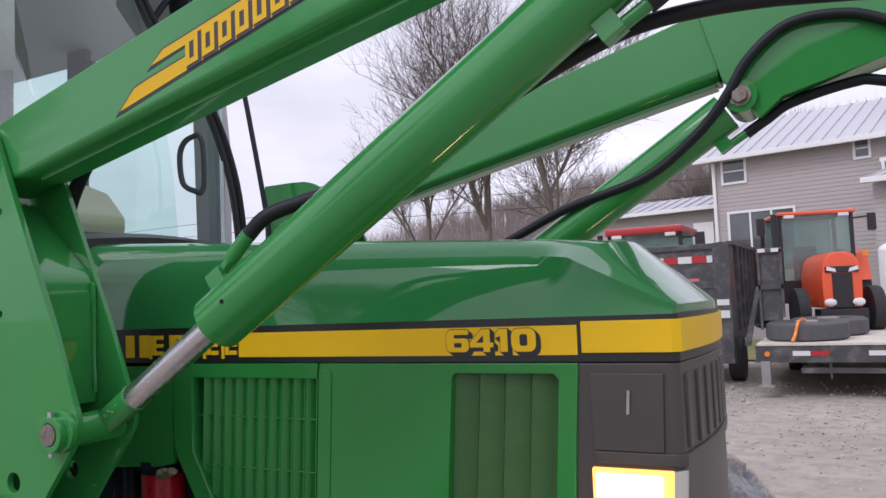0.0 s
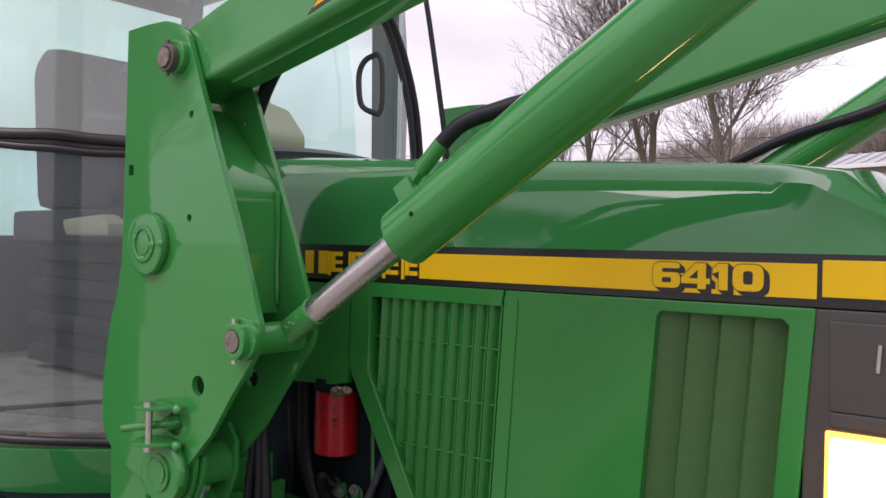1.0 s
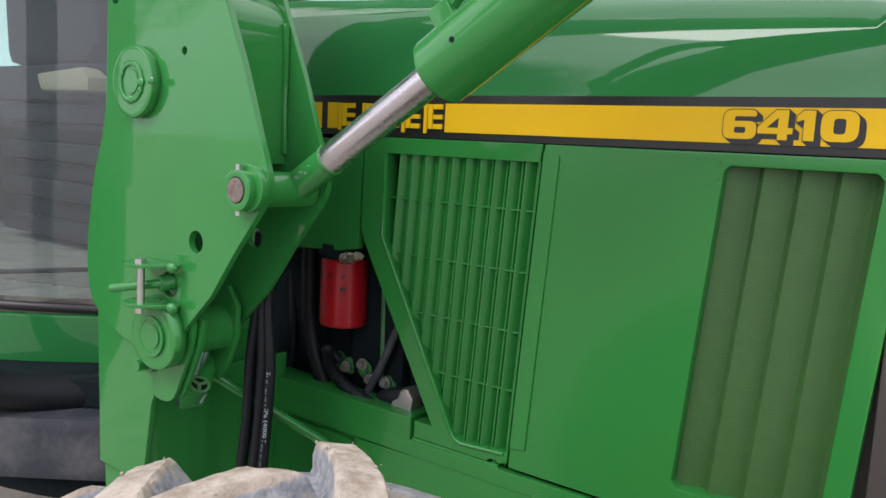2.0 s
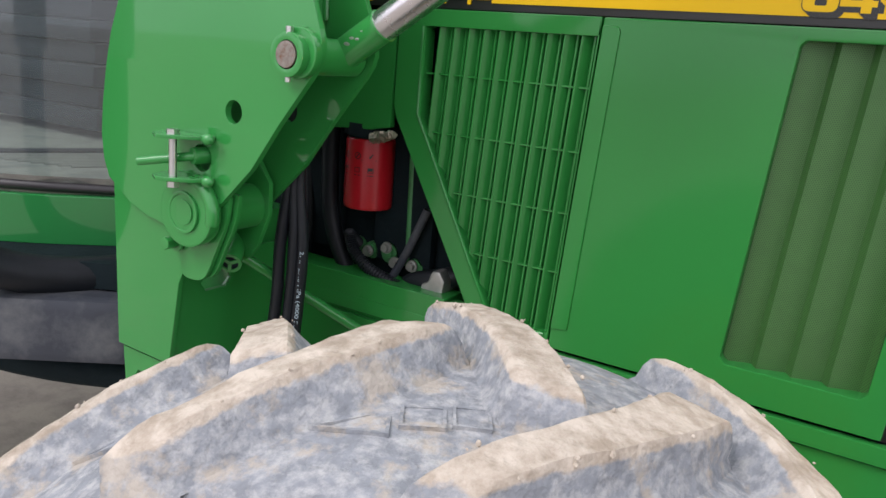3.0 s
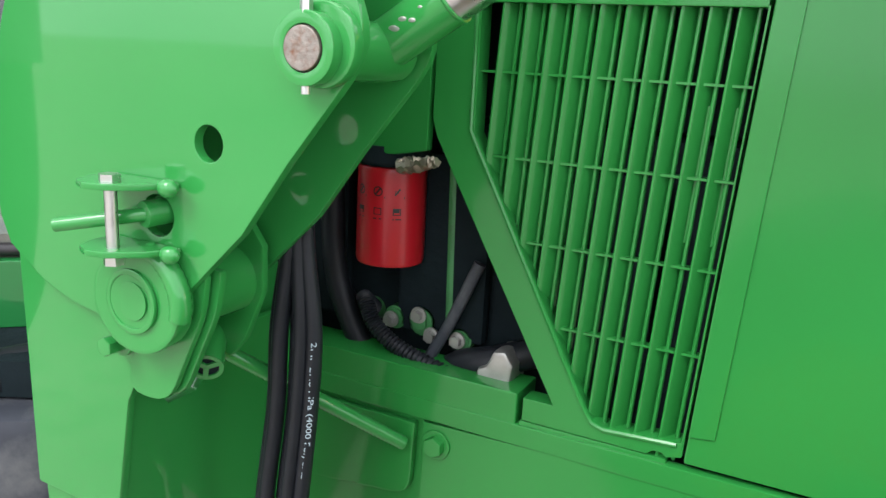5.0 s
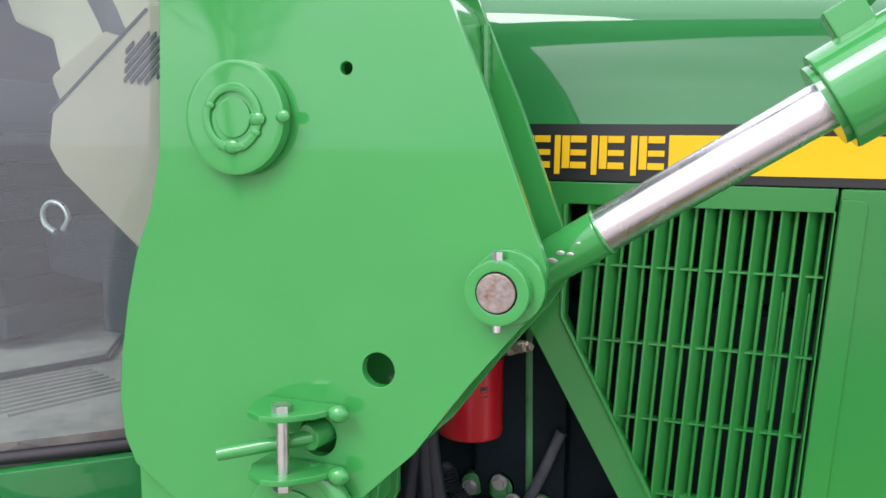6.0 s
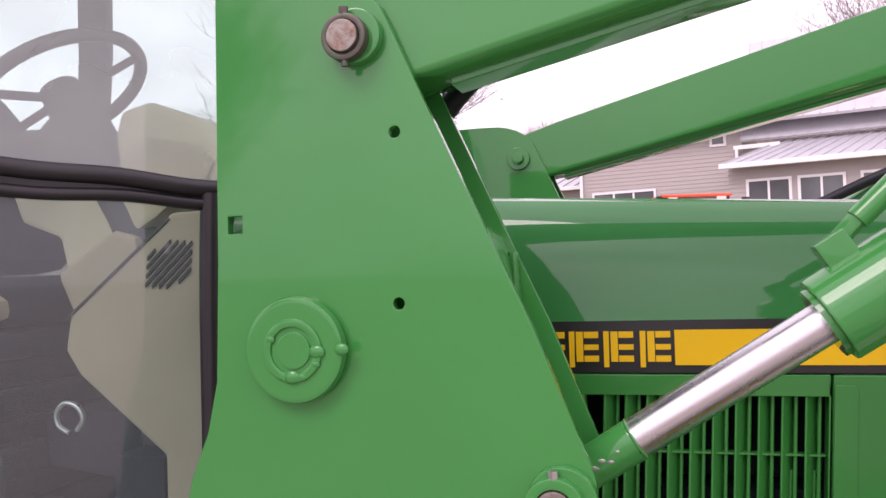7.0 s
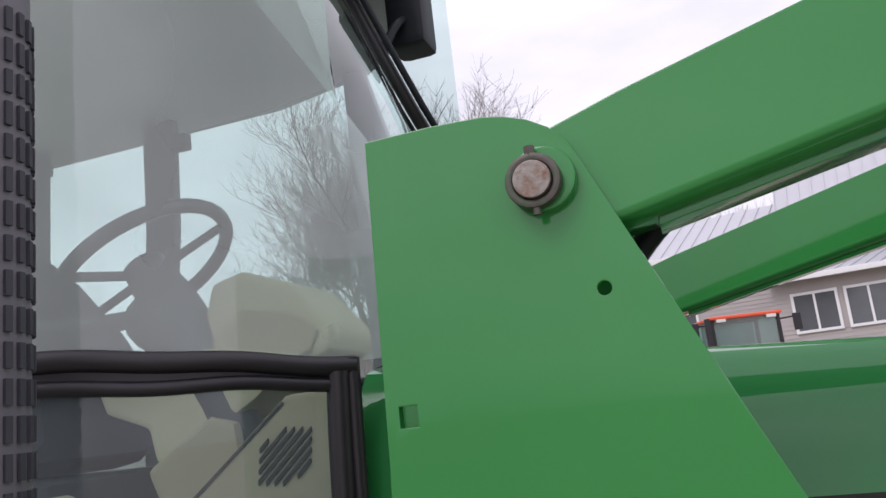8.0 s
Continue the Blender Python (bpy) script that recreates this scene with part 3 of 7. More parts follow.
# lower wing on one side
lap_wall("side_wing_wall", -6.0, -0.02, 0.9, 0.0, 4.35)
seam_roof("side_wing_roof", (hp(-6.2, 0.5, 4.40), hp(-0.03, 0.5, 4.40), hp(-0.03, 2.6, 5.0), hp(-6.2, 2.6, 5.0)))
bm = B()
hbox(bm, -6.2, -0.03, 0.45, 0.55, 4.30, 4.43)
part("gutter", bm, TRIM, house, edge=0.02)
bm = B()
hbox(bm, -1.15, -0.45, 0.84, 0.9, 2.2, 3.9)
part("side_door", bm, TRIM, house, "white side door")
# right wing: tall metal gable wall with a lean-to porch in front
seam_roof("porch_roof", (hp(4.75, -1.75, 4.42), hp(12.5, -1.75, 4.42), hp(12.5, 0.2, 5.25), hp(6.3, 0.2, 5.25)), 0.36)
seam_roof("upper_roof", (hp(5.1, -0.20, 5.30), hp(12.5, -0.20, 5.30), hp(12.5, 2.6, 8.9), hp(5.1, 2.6, 8.9)), 0.36)
lap_wall("porch_wall", 4.9, 12.0, -1.35, 0.0, 4.4)
bm = B()
hbox(bm, 4.72, 12.4, -1.86, -1.74, 4.30, 4.45)
part("gutter", bm, TRIM, house, edge=0.02)
bm = B()
hbox(bm, 4.9, 6.2, -0.30, -0.15, 5.02, 5.14)
part("eave_board", bm, TRIM, house)
bm = B()
hbox(bm, 4.95, 5.03, -0.35, -0.27, 4.5, 5.05)
part("downpipe", bm, TRIM, house)
for a in (5.45, 6.80, 8.35, 9.8):
    window(a, a + 1.05, 2.95, 3.92, d=-1.37, panes=2)

# ---- trailers and machines in the yard ----
BLACK_STEEL = mat("black_painted_steel", (0.055, 0.056, 0.058), 0.4, vary=0.3, scale=4, bump=0.1, second=(0.16, 0.155, 0.15), amount=0.4, second_scale=5)
TAPE_RED = mat("red_reflective_tape", (0.42, 0.02, 0.03), 0.35)
TAPE_WHITE = mat("white_reflective_tape", (0.65, 0.65, 0.65), 0.4)
DECK = mat("weathered_deck_boards", (0.60, 0.55, 0.48), 0.85, vary=0.25, scale=5, bump=0.4, bump_scale=40)
ORANGE = mat("orange_machine_paint", (0.80, 0.10, 0.03), 0.3, vary=0.06, scale=6, coat=0.4)
RED = mat("red_machine_paint", (0.42, 0.018, 0.02), 0.3, vary=0.06, scale=6, coat=0.4)
CAB_TEAL = glass_mat("machine_cab_glass", (0.55, 0.74, 0.70), 0.16)
LAMP_WHITE = mat("clear_lamp_lens", (0.72, 0.72, 0.7), 0.15, coat=0.6)
AMBER = mat("amber_lens", (0.75, 0.22, 0.02), 0.25, coat=0.4)

flat = thing("flatbed_trailer", (0.6, 14.5, 0), "black steel flatbed trailer with weathered plank deck", "trailer")
bm = B()
box(bm, -1.62, 3.0, 13.0, 13.12, 0.50, 0.74)
box(bm, -1.62, -1.50, 13.0, 19.5, 0.50, 0.74)
box(bm, 2.88, 3.0, 13.0, 19.5, 0.50, 0.74)
chassis = part("chassis", bm, BLACK_STEEL, flat, edge=0.008)
for x in np.linspace(-1.2, 2.6, 6):
    bm = B()
    box(bm, x - 0.04, x + 0.04, 13.125, 19.5, 0.52, 0.70)
    part("cross_beam", bm, BLACK_STEEL, chassis)
for k in range(28):
    bm = B()
    y = 13.02 + k * 0.235
    box(bm, -1.60, 2.98, y, y + 0.222, 0.745 + 0.003 * (k % 3), 0.785 + 0.003 * (k % 3))
    part("plank", bm, DECK, flat, edge=0.004)
for k in range(16):
    bm = B()
    x = -1.10 + k * 0.25
    if k % 4 < 2:
        box(bm, x, x + 0.24, 12.992, 13.0, 0.60, 0.67)
        part("reflective_tape", bm, TAPE_RED if k % 2 else TAPE_WHITE, flat)
bm = B()
cyl(bm, (-1.45, 12.99, 0.63), (-1.45, 12.97, 0.63), 0.04, n=16)
part("marker_lamp", bm, AMBER, flat, "round amber marker lamp")
bm = B()
box(bm, -1.55, -1.42, 12.98, 13.1, 0.16, 0.52)
box(bm, -1.60, -1.37, 12.93, 13.15, 0.13, 0.17)
part("jack_leg", bm, mat("galvanised_steel", (0.32, 0.32, 0.31), 0.5, 0.6, vary=0.2, scale=12), flat, edge=0.006)
bm = B()
box(bm, -1.0, 3.0, 13.05, 13.12, 0.34, 0.42)
for x in (-0.6, 0.5, 1.6):
    box(bm, x - 0.015, x + 0.015, 13.03, 13.06, 0.26, 0.52)
part("lower_rail", bm, BLACK_STEEL, flat)
for sx in (-1.35, 2.7):
    for y in (17.2, 18.2):
        bm = B()
        cyl(bm, (sx - 0.12, y, 0.36), (sx + 0.12, y, 0.36), 0.36, n=32)
        part("trailer_wheel", bm, TYRE_BLACK, flat, edge=0.03)

dump = thing("dump_trailer", (-3.2, 14.8, 0), "black steel dump trailer box with red and white tape", "trailer")
bm = B()
box(bm, -4.9, -1.95, 14.0, 14.08, 1.85, 2.42)
box(bm, -4.9, -1.95, 14.0, 14.08, 0.95, 1.72)
box(bm, -4.9, -1.95, 13.96, 14.10, 2.40, 2.50)
box(bm, -4.9, -1.95, 13.97, 14.09, 1.72, 1.85)
part("end_panel", bm, BLACK_STEEL, dump, "black ribbed steel end panel", edge=0.01)
bm = B()
prism(bm, [(-2.12, 0.42), (-1.86, 0.42), (-1.86, 2.48), (-1.95, 2.52), (-2.12, 2.50)], 13.92, 14.12)
part("corner_post", bm, BLACK_STEEL, dump, edge=0.012)
bm = B()
box(bm, -1.93, -1.86, 14.1, 17.5, 1.0, 2.46)
dump_side = part("side_panel", bm, BLACK_STEEL, dump, edge=0.008)
for y in np.linspace(14.6, 17.3, 6):
    bm = B()
    box(bm, -1.858, -1.80, y, y + 0.09, 0.95, 2.46)
    part("side_rib", bm, BLACK_STEEL, dump_side)
bm = B()
box(bm, -1.93, -1.80, 14.1, 17.5, 2.462, 2.53)
part("top_rail", bm, BLACK_STEEL, dump_side)
for k in range(9):
    bm = B()
    box(bm, -4.1 + k * 0.235, -3.875 + k * 0.235, 13.985, 13.999, 2.17, 2.29)
    part("reflective_tape", bm, TAPE_RED if k % 2 else TAPE_WHITE, dump)
bm = B()
prism(bm, [(-2.72, 1.90), (-2.36, 1.90), (-2.36, 1.80), (-2.45, 1.78), (-2.54, 1.64), (-2.63, 1.78), (-2.72, 1.80)], 13.98, 13.999)
part("warning_shape", bm, mat("faded_red_sign", (0.55, 0.14, 0.17), 0.5), dump, "faded red warning sign shape")
for z, h in ((1.42, 0.10), (1.20, 0.13)):
    bm = B()
    box(bm, -2.09, -1.89, 13.90, 13.92, z, z + h)
    part("pale_label", bm, TAPE_WHITE, dump)
bm = B()
box(bm, -1.40, -1.36, 13.6, 13.66, 1.0, 2.32)
box(bm, -1.07, -1.03, 13.6, 13.66, 1.2, 2.32)
box(bm, -1.40, -1.03, 13.6, 13.66, 2.26, 2.34)
box(bm, -1.40, -1.03, 13.6, 13.66, 1.66, 1.74)
prism(bm, [(-1.66, 0.75), (-1.57, 0.75), (-1.37, 1.7), (-1.43, 1.72)], 13.6, 13.68)
part("front_rack", bm, BLACK_STEEL, dump, edge=0.006)
for z0, z1 in ((1.74, 2.26), (1.15, 1.66)):
    bm = B()
    box(bm, -1.36, -1.07, 13.66, 13.69, z0, z1)
    part("rack_panel", bm, BLACK_STEEL, dump)
for x in (-1.38, -1.18):
    bm = B()
    box(bm, x, x + 0.11, 13.59, 13.6, 2.27, 2.33)
    part("rack_label", bm, TAPE_WHITE, dump)
for x in (-4.6, -2.1):
    bm = B()
    cyl(bm, (x, 15.2, 0.40), (x + 0.24, 15.2, 0.40), 0.40, n=30)
    part("trailer_wheel", bm, TYRE_BLACK, dump, edge=0.03)
bm = B()
box(bm, -4.7, -2.0, 14.2, 17.4, 0.70, 0.95)
part("trailer_bed", bm, BLACK_STEEL, dump)
dump.location.x, dump.scale.z = -3.38, 0.96


def lying_tyre(place, tilt, label):
    bm = B()
    pr = [(0.34, -0.10), (0.38, -0.14), (0.54, -0.145), (0.595, -0.11), (0.605, -0.03), (0.60, 0.0), (0.605, 0.03), (0.595, 0.11), (0.54, 0.145), (0.38, 0.14), (0.34, 0.10)]
    grid_sheet(bm, [[(r * math.cos(2 * math.pi * k / 40), r * math.sin(2 * math.pi * k / 40), z) for r, z in pr] for k in range(41)])
    bm.transform(Matrix.Translation(place) @ Matrix.Rotation(tilt, 4, "X"))
    t = thing("spare_tyre", place, label, "tyre", "spare tyres on the trailer")
    part("tyre", bm, TYRE_DUSTY, t, smooth=50)
    bm = B()
    cyl(bm, (0, 0, -0.07), (0, 0, 0.09), 0.345, 0.33, n=30)
    cyl(bm, (0, 0, 0.08), (0, 0, 0.15), 0.17, n=24)
    bm.transform(Matrix.Translation(place) @ Matrix.Rotation(tilt, 4, "X"))
    part("wheel_rim", bm, mat("dusty_wheel_rim", (0.33, 0.29, 0.25), 0.6, vary=0.2, scale=9), t)
    return t


lying_tyre((-0.925, 13.80, 0.935), 0.02, "black spare tyre lying flat on the plank deck")
lying_tyre((-0.66, 15.05, 0.935), 0.02, "second black spare tyre lying behind the first")
bm = B()
tube(bm, [(-1.10, 13.06, 0.80), (-1.06, 13.16, 0.90), (-1.02, 13.20, 1.06), (-1.0, 13.30, 1.10), (-0.95, 13.70, 1.11)], 0.026, 6)
solid("tie_down_strap", bm, AMBER, "orange tie-down strap over the spare tyre", "strap")


def machine(name, x, y, z, turn, paint, label, roof_paint, scale=1.0, roof_top=2.29):
    """A cab tractor seen from its nose: bonnet, grille, lamps, cab frame, glass, roof, fenders and wheels."""
    t = thing(name, (x, y, z), label, "tractor")

    def bx(n, a, mtl, e=0.02, lb=""):
        bm = B()
        box(bm, x + a[0] * scale, x + a[1] * scale, y + a[2] * scale, y + a[3] * scale, z + a[4] * scale, z + a[5] * scale)
        return part(n, bm, mtl, t, lb, edge=e * scale)

    bm = B()
    prism(bm, [(-0.33, 0.42), (0.33, 0.42), (0.345, 1.0), (0.30, 1.26), (0.22, 1.37), (0.09, 1.42), (-0.09, 1.42), (-0.22, 1.37), (-0.30, 1.26), (-0.345, 1.0)], 0, 1.45, "y")
    bm.transform(Matrix.Translation((x, y, z)) @ Matrix.Scale(scale, 4))
    part("bonnet", bm, paint, t, edge=0.06 * scale)
    bx("grille", (-0.17, 0.17, -0.02, 0.02, 0.42, 1.04), SEAL, 0.03, "black front grille")
    bx("lamp_surround", (-0.28, 0.28, -0.035, 0.02, 1.05, 1.16), SEAL, 0.02, "black lamp surround across the nose")
    bx("chin", (-0.40, 0.40, -0.03, 0.4, 0.14, 0.41), SEAL, 0.03, "black front weight carrier")
    for sx in (-1, 1):
        bm = B()
        prism(bm, [(sx * 0.10, 1.05), (sx * 0.27, 1.09), (sx * 0.255, 1.16), (sx * 0.12, 1.12)], -0.055, 0.05)
        bm.transform(Matrix.Translation((x, y, z)) @ Matrix.Scale(scale, 4))
        part("headlamp", bm, LAMP_WHITE, t, edge=0.01 * scale)
        bm = B()
        ball(bm, (x + sx * 0.235 * scale, y - 0.06 * scale, z + 0.52 * scale), 0.09 * scale, 1.2, 0.5, 0.8)
        part("fog_lamp", bm, LAMP_WHITE, t)
        for a in ((sx * 0.66 - 0.035, sx * 0.66 + 0.035, 1.45, 1.53, 0.9, 2.25), (sx * 0.72 - 0.035, sx * 0.72 + 0.035, 2.8, 2.88, 0.9, 2.25)):
            bx("cab_post", a, SEAL, 0.01)
        bm = B()
        rr = 0.42 * scale
        cyl(bm, (x + sx * 0.52 * scale, y + 0.45 * scale, z + rr * 0.9), (x + sx * 0.74 * scale, y + 0.45 * scale, z + rr * 0.9), rr, n=36)
        part("front_tyre", bm, TYRE_BLACK, t, edge=0.05 * scale)
        bm = B()
        rr = 0.72 * scale
        cyl(bm, (x + sx * 0.66 * scale, y + 2.4 * scale, z + rr), (x + sx * 1.04 * scale, y + 2.4 * scale, z + rr), rr, n=36)
        part("rear_tyre", bm, TYRE_BLACK, t, edge=0.06 * scale)
        bm = B()
        prism(bm, [(1.6, 0.9), (1.75, 1.45), (2.3, 1.58), (3.0, 1.5), (3.1, 1.3), (2.3, 1.42), (1.9, 1.3)], sx * 0.66, sx * 1.0, "x")
        bm.transform(Matrix.Translation((x, y, z)) @ Matrix.Scale(scale, 4))
        part("fender", bm, paint, t, edge=0.02 * scale)
        bm = B()
        tube(bm, [(x + sx * 0.7 * scale, y + 1.5 * scale, z + 2.12 * scale), (x + sx * 1.0 * scale, y + 1.45 * scale, z + 2.14 * scale)], 0.018 * scale, 6, smooth=False)
        part("mirror_arm", bm, SEAL, t)
        bx("mirror", (sx * 1.02 - 0.08, sx * 1.02 + 0.08, 1.42, 1.47, 1.86, 2.20), SEAL, 0.02, "black mirror")
        bx("roof_lamp", (sx * 0.5 - 0.1, sx * 0.5 + 0.1, 1.36, 1.42, 2.16, 2.26), LAMP_WHITE, 0.02)
        bx("indicator", (sx * 0.86 - 0.06, sx * 0.86 + 0.06, 1.42, 1.46, 1.36, 1.48), AMBER, 0.01)
    bm = B()
    box(bm, x - 0.64 * scale, x + 0.64 * scale, y + 1.47 * scale, y + 1.49 * scale, z + 0.95 * scale, z + 2.22 * scale)
    ob = part("windscreen", bm, CAB_TEAL, t, "teal tinted windscreen")
    bm = B()
    box(bm, x - 0.64 * scale, x + 0.64 * scale, y + 2.82 * scale, y + 2.84 * scale, z + 1.2 * scale, z + 2.22 * scale)
    part("rear_window", bm, CAB_TEAL, t)
    bx("cab_lower", (-0.66, 0.66, 1.47, 2.9, 0.5, 0.95), SEAL)
    bx("cab_roof", (-0.72, 0.72, 1.35, 3.0, 2.22, roof_top), roof_paint, 0.04, "painted cab roof")
    bx("seat", (-0.22, 0.22, 2.3, 2.5, 0.95, 1.65), SEAT, 0.05)
    bm = B()
    pts = [Vector((x + 0.19 * scale * math.cos(a), y + (1.85 + 0.08 * math.sin(a)) * scale, z + (1.42 + 0.16 * math.sin(a)) * scale)) for a in np.linspace(0, 2 * math.pi, 20)]
    tube(bm, pts, 0.015 * scale, 6, smooth=False)
    part("steering_wheel", bm, SEAL, t)
    bm = B()
    cyl(bm, (x - 0.80 * scale, y + 1.3 * scale, z + 1.2 * scale), (x - 0.80 * scale, y + 1.3 * scale, z + 2.25 * scale), 0.055 * scale, n=16)
    part("exhaust_tube", bm, SEAL, t)
    t.rotation_euler = (0, 0, radians(turn))
    return t


machine("orange_tractor", -0.42, 15.9, 0.79, 17, ORANGE, "orange compact tractor with teal cab glass on the trailer", ORANGE, 1.0)
machine("red_tractor", -5.2, 19.5, 0.0, 0, RED, "red cab tractor parked behind the dump trailer", RED, 1.43, 2.36)
tank = thing("gas_tank", (0.62, 20.5, 0), "white upright gas tank beside the house", "tank")
bm = B()
cyl(bm, (0.62, 20.5, 0.9), (0.62, 20.5, 2.35), 0.36, n=28)
ball(bm, (0.62, 20.5, 2.35), 0.36, 1, 1, 0.5)
part("vessel", bm, TRIM, tank)
bm = B()
cyl(bm, (0.62, 20.5, 0.0), (0.62, 20.5, 0.95), 0.25, n=20)
part("stand", bm, BLACK_STEEL, tank)

# ---- tractor ----
tractor = thing("tractor", (-1.6, YC, 0), "green farm tractor with yellow stripe parked on gravel", "tractor")


def plan_x(y):
    """How far forward the nose reaches at y: a slightly bowed front."""
    w = (y - HS) / (2 * YC - 2 * HS)
    return -0.444 + 0.030 * max(0.0, math.sin(w * math.pi)) ** 0.8 - 0.026 * w


def zt(x):
    return 1.757 + 0.062 * (-0.92 - x)


# bonnet: sections along the length, from the rear to the nose
PROFILE = [(0.0, 0.0), (0.004, 0.22), (0.010, 0.45), (0.018, 0.62), (0.028, 0.76), (0.043, 0.88), (0.062, 0.955), (0.09, 0.99), (0.14, 1.005), (0.22, 1.02), (0.315, 1.03)]


def bonnet_section(x, base, top, flat, bulge):
    """Points across the bonnet; flat 0 keeps the rounded shoulder, 1 makes the long slope of the nose."""
    pts = []
    for d, h in PROFILE:
        slope = min(1.0, 0.10 + (d / 0.20) ** 0.8 * 0.90) if d > 0.004 else 0.06 * (d > 0)
        hh = h * (1 - flat) + slope * flat
        xx = x + bulge * math.sin(min(1.0, d / 0.315) * math.pi / 2)
        pts.append((xx, d, base + (top - base) * hh))
    near = [(a, HS + d, z) for a, d, z in pts]
    far = [(a, 2 * YC - HS - d, z) for a, d, z in pts[-2::-1]]
    return near + far


bm = B()
START = -0.72
secs = [bonnet_section(x, 1.588, zt(x), 0, 0) for x in (-2.22, -2.0, -1.8, -1.6, -1.4, -1.2, -1.0, -0.9, -0.82, -0.76, START)]


def nose_section(u):
    """The faceted nose: u runs from the last plain section (0) to the front edge (1)."""
    s = min(1.0, u / 0.42)
    s = s * s * (3 - 2 * s)
    sides = bonnet_section(START, 1.588, zt(START), 0, 0)[:11]
    corner = Vector((-0.446, HS, 1.604))
    low = Vector((-0.640, HS + 0.003, 1.700)).lerp(corner, max(0.0, (u - 0.3) / 0.7))
    crest = Vector((-0.618, HS + 0.118, 1.728)).lerp(corner + Vector((0.004, 0.006, 0.0)), max(0.0, (u - 0.3) / 0.7))
    mid = Vector((-0.590, YC, 1.741)).lerp(Vector((plan_x(YC) + 0.002, YC, 1.606)), max(0.0, (u - 0.3) / 0.7))
    xe = START + (low.x - START) * min(1.0, u / 0.3) if u < 0.3 else low.x
    target = []
    for k in range(11):
        if k <= 4:
            p = Vector((0, HS + 0.001 * k, 1.588)).lerp(low, k / 4.0)
            p.x = low.x
        elif k <= 7:
            p = low.lerp(crest, (k - 4) / 3.0)
        else:
            w = (k - 7) / 3.0
            p = crest.lerp(mid, w)
            p.x = crest.x + (mid.x - crest.x) * math.sin(w * math.pi / 2)
            p.z += 0.004 * math.sin(w * math.pi) * (1 - max(0.0, (u - 0.3) / 0.7))
        target.append(p)
    out = []
    for k in range(11):
        a = Vector(sides[k])
        a.x = START + (target[k].x - START) * (1.0 if u >= 0.3 else u / 0.3)
        a.z += (zt(a.x) - zt(START)) * (sides[k][2] - 1.588) / (zt(START) - 1.588)
        b = target[k].copy()
        b.x = a.x
        out.append(a.lerp(b, s))
    near = [tuple(p) for p in out]
    fall = -0.026 * max(0.0, (u - 0.1) / 0.9)
    return near + [(p[0] + fall * (YC - p[1]) / (YC - HS), 2 * YC - p[1], p[2]) for p in near[-2::-1]]


secs += [nose_section(u) for u in (0.08, 0.16, 0.24, 0.32, 0.40, 0.52, 0.64, 0.76, 0.88, 1.0)]
secs.append([(x, y, min(z, 1.588)) for x, y, z in secs[-1]])
vs = grid_sheet(bm, secs)
bm.faces.new(vs[-1])
part("bonnet", bm, GREEN, tractor, "glossy green bonnet with faceted nose", smooth=20)

bm = B()
front = [(plan_x(y), y) for y in np.linspace(HS + 0.04, 2 * YC - HS - 0.04, 7)]


def around(off, rear=-0.614):
    """The plan of the nose, moved outwards by off."""
    far = plan_x(2 * YC - HS)
    return [(rear, HS - off), (-0.452 + off * 0.4, HS - off), (-0.440 + off, HS + 0.010 - off * 0.4)] + [(x + off, y) for x, y in front] + [(far + 0.004 + off, 2 * YC - HS - 0.012 + off * 0.4), (far - 0.012 + off * 0.4, 2 * YC - HS + off), (rear, 2 * YC - HS + off)]


prism(bm, around(0.0, -2.215), 1.504, 1.590, "z")
band = part("stripe_backing", bm, DECAL_BLACK, tractor, "black band round the bonnet", edge=0.002)
bm = B()
prism(bm, around(0.005), 1.521, 1.579, "z")
part("nose_stripe", bm, YELLOW, band, "yellow stripe wrapped round the nose", edge=0.002)
for x0, x1 in ((-1.4315, -0.622), (-1.752, -1.722), (-1.80, -1.772), (-2.212, -2.05)):
    bm = B()
    box(bm, x0, x1, HS - 0.003, HS + 0.002, 1.5175, 1.5725)
    part("yellow_stripe", bm, YELLOW, band)


def rounded(pts, r, n=4):
    """An outline whose corners are cut to small arcs; r is one radius or one for each corner."""
    out = []
    m = len(pts)
    for k in range(m):
        p, a, b = Vector(pts[k]), Vector(pts[k - 1]), Vector(pts[(k + 1) % m])
        rk = r[k] if isinstance(r, (list, tuple)) else r
        if rk <= 0:
            out.append(tuple(p))
            continue
        da, db = (a - p), (b - p)
        q0, q1 = p + da.normalized() * min(rk, da.length * 0.49), p + db.normalized() * min(rk, db.length * 0.49)
        for i in range(n + 1):
            w = i / n
            q = q0 * (1 - w) ** 2 + p * 2 * w * (1 - w) + q1 * w * w
            out.append((q.x, q.y))
    return out


def grown(pts, d):
    """The outline moved outwards by d, corner by corner (counter-clockwise outlines)."""
    out = []
    m = len(pts)
    for k in range(m):
        p, a, b = Vector(pts[k]), Vector(pts[k - 1]), Vector(pts[(k + 1) % m])
        n0, n1 = (p - a).normalized(), (b - p).normalized()
        n = Vector((n0.y + n1.y, -n0.x - n1.x))
        n = n / max(0.5, n.length_squared / 2)
        out.append((p.x + n.x * d, p.y + n.y * d))
    return out


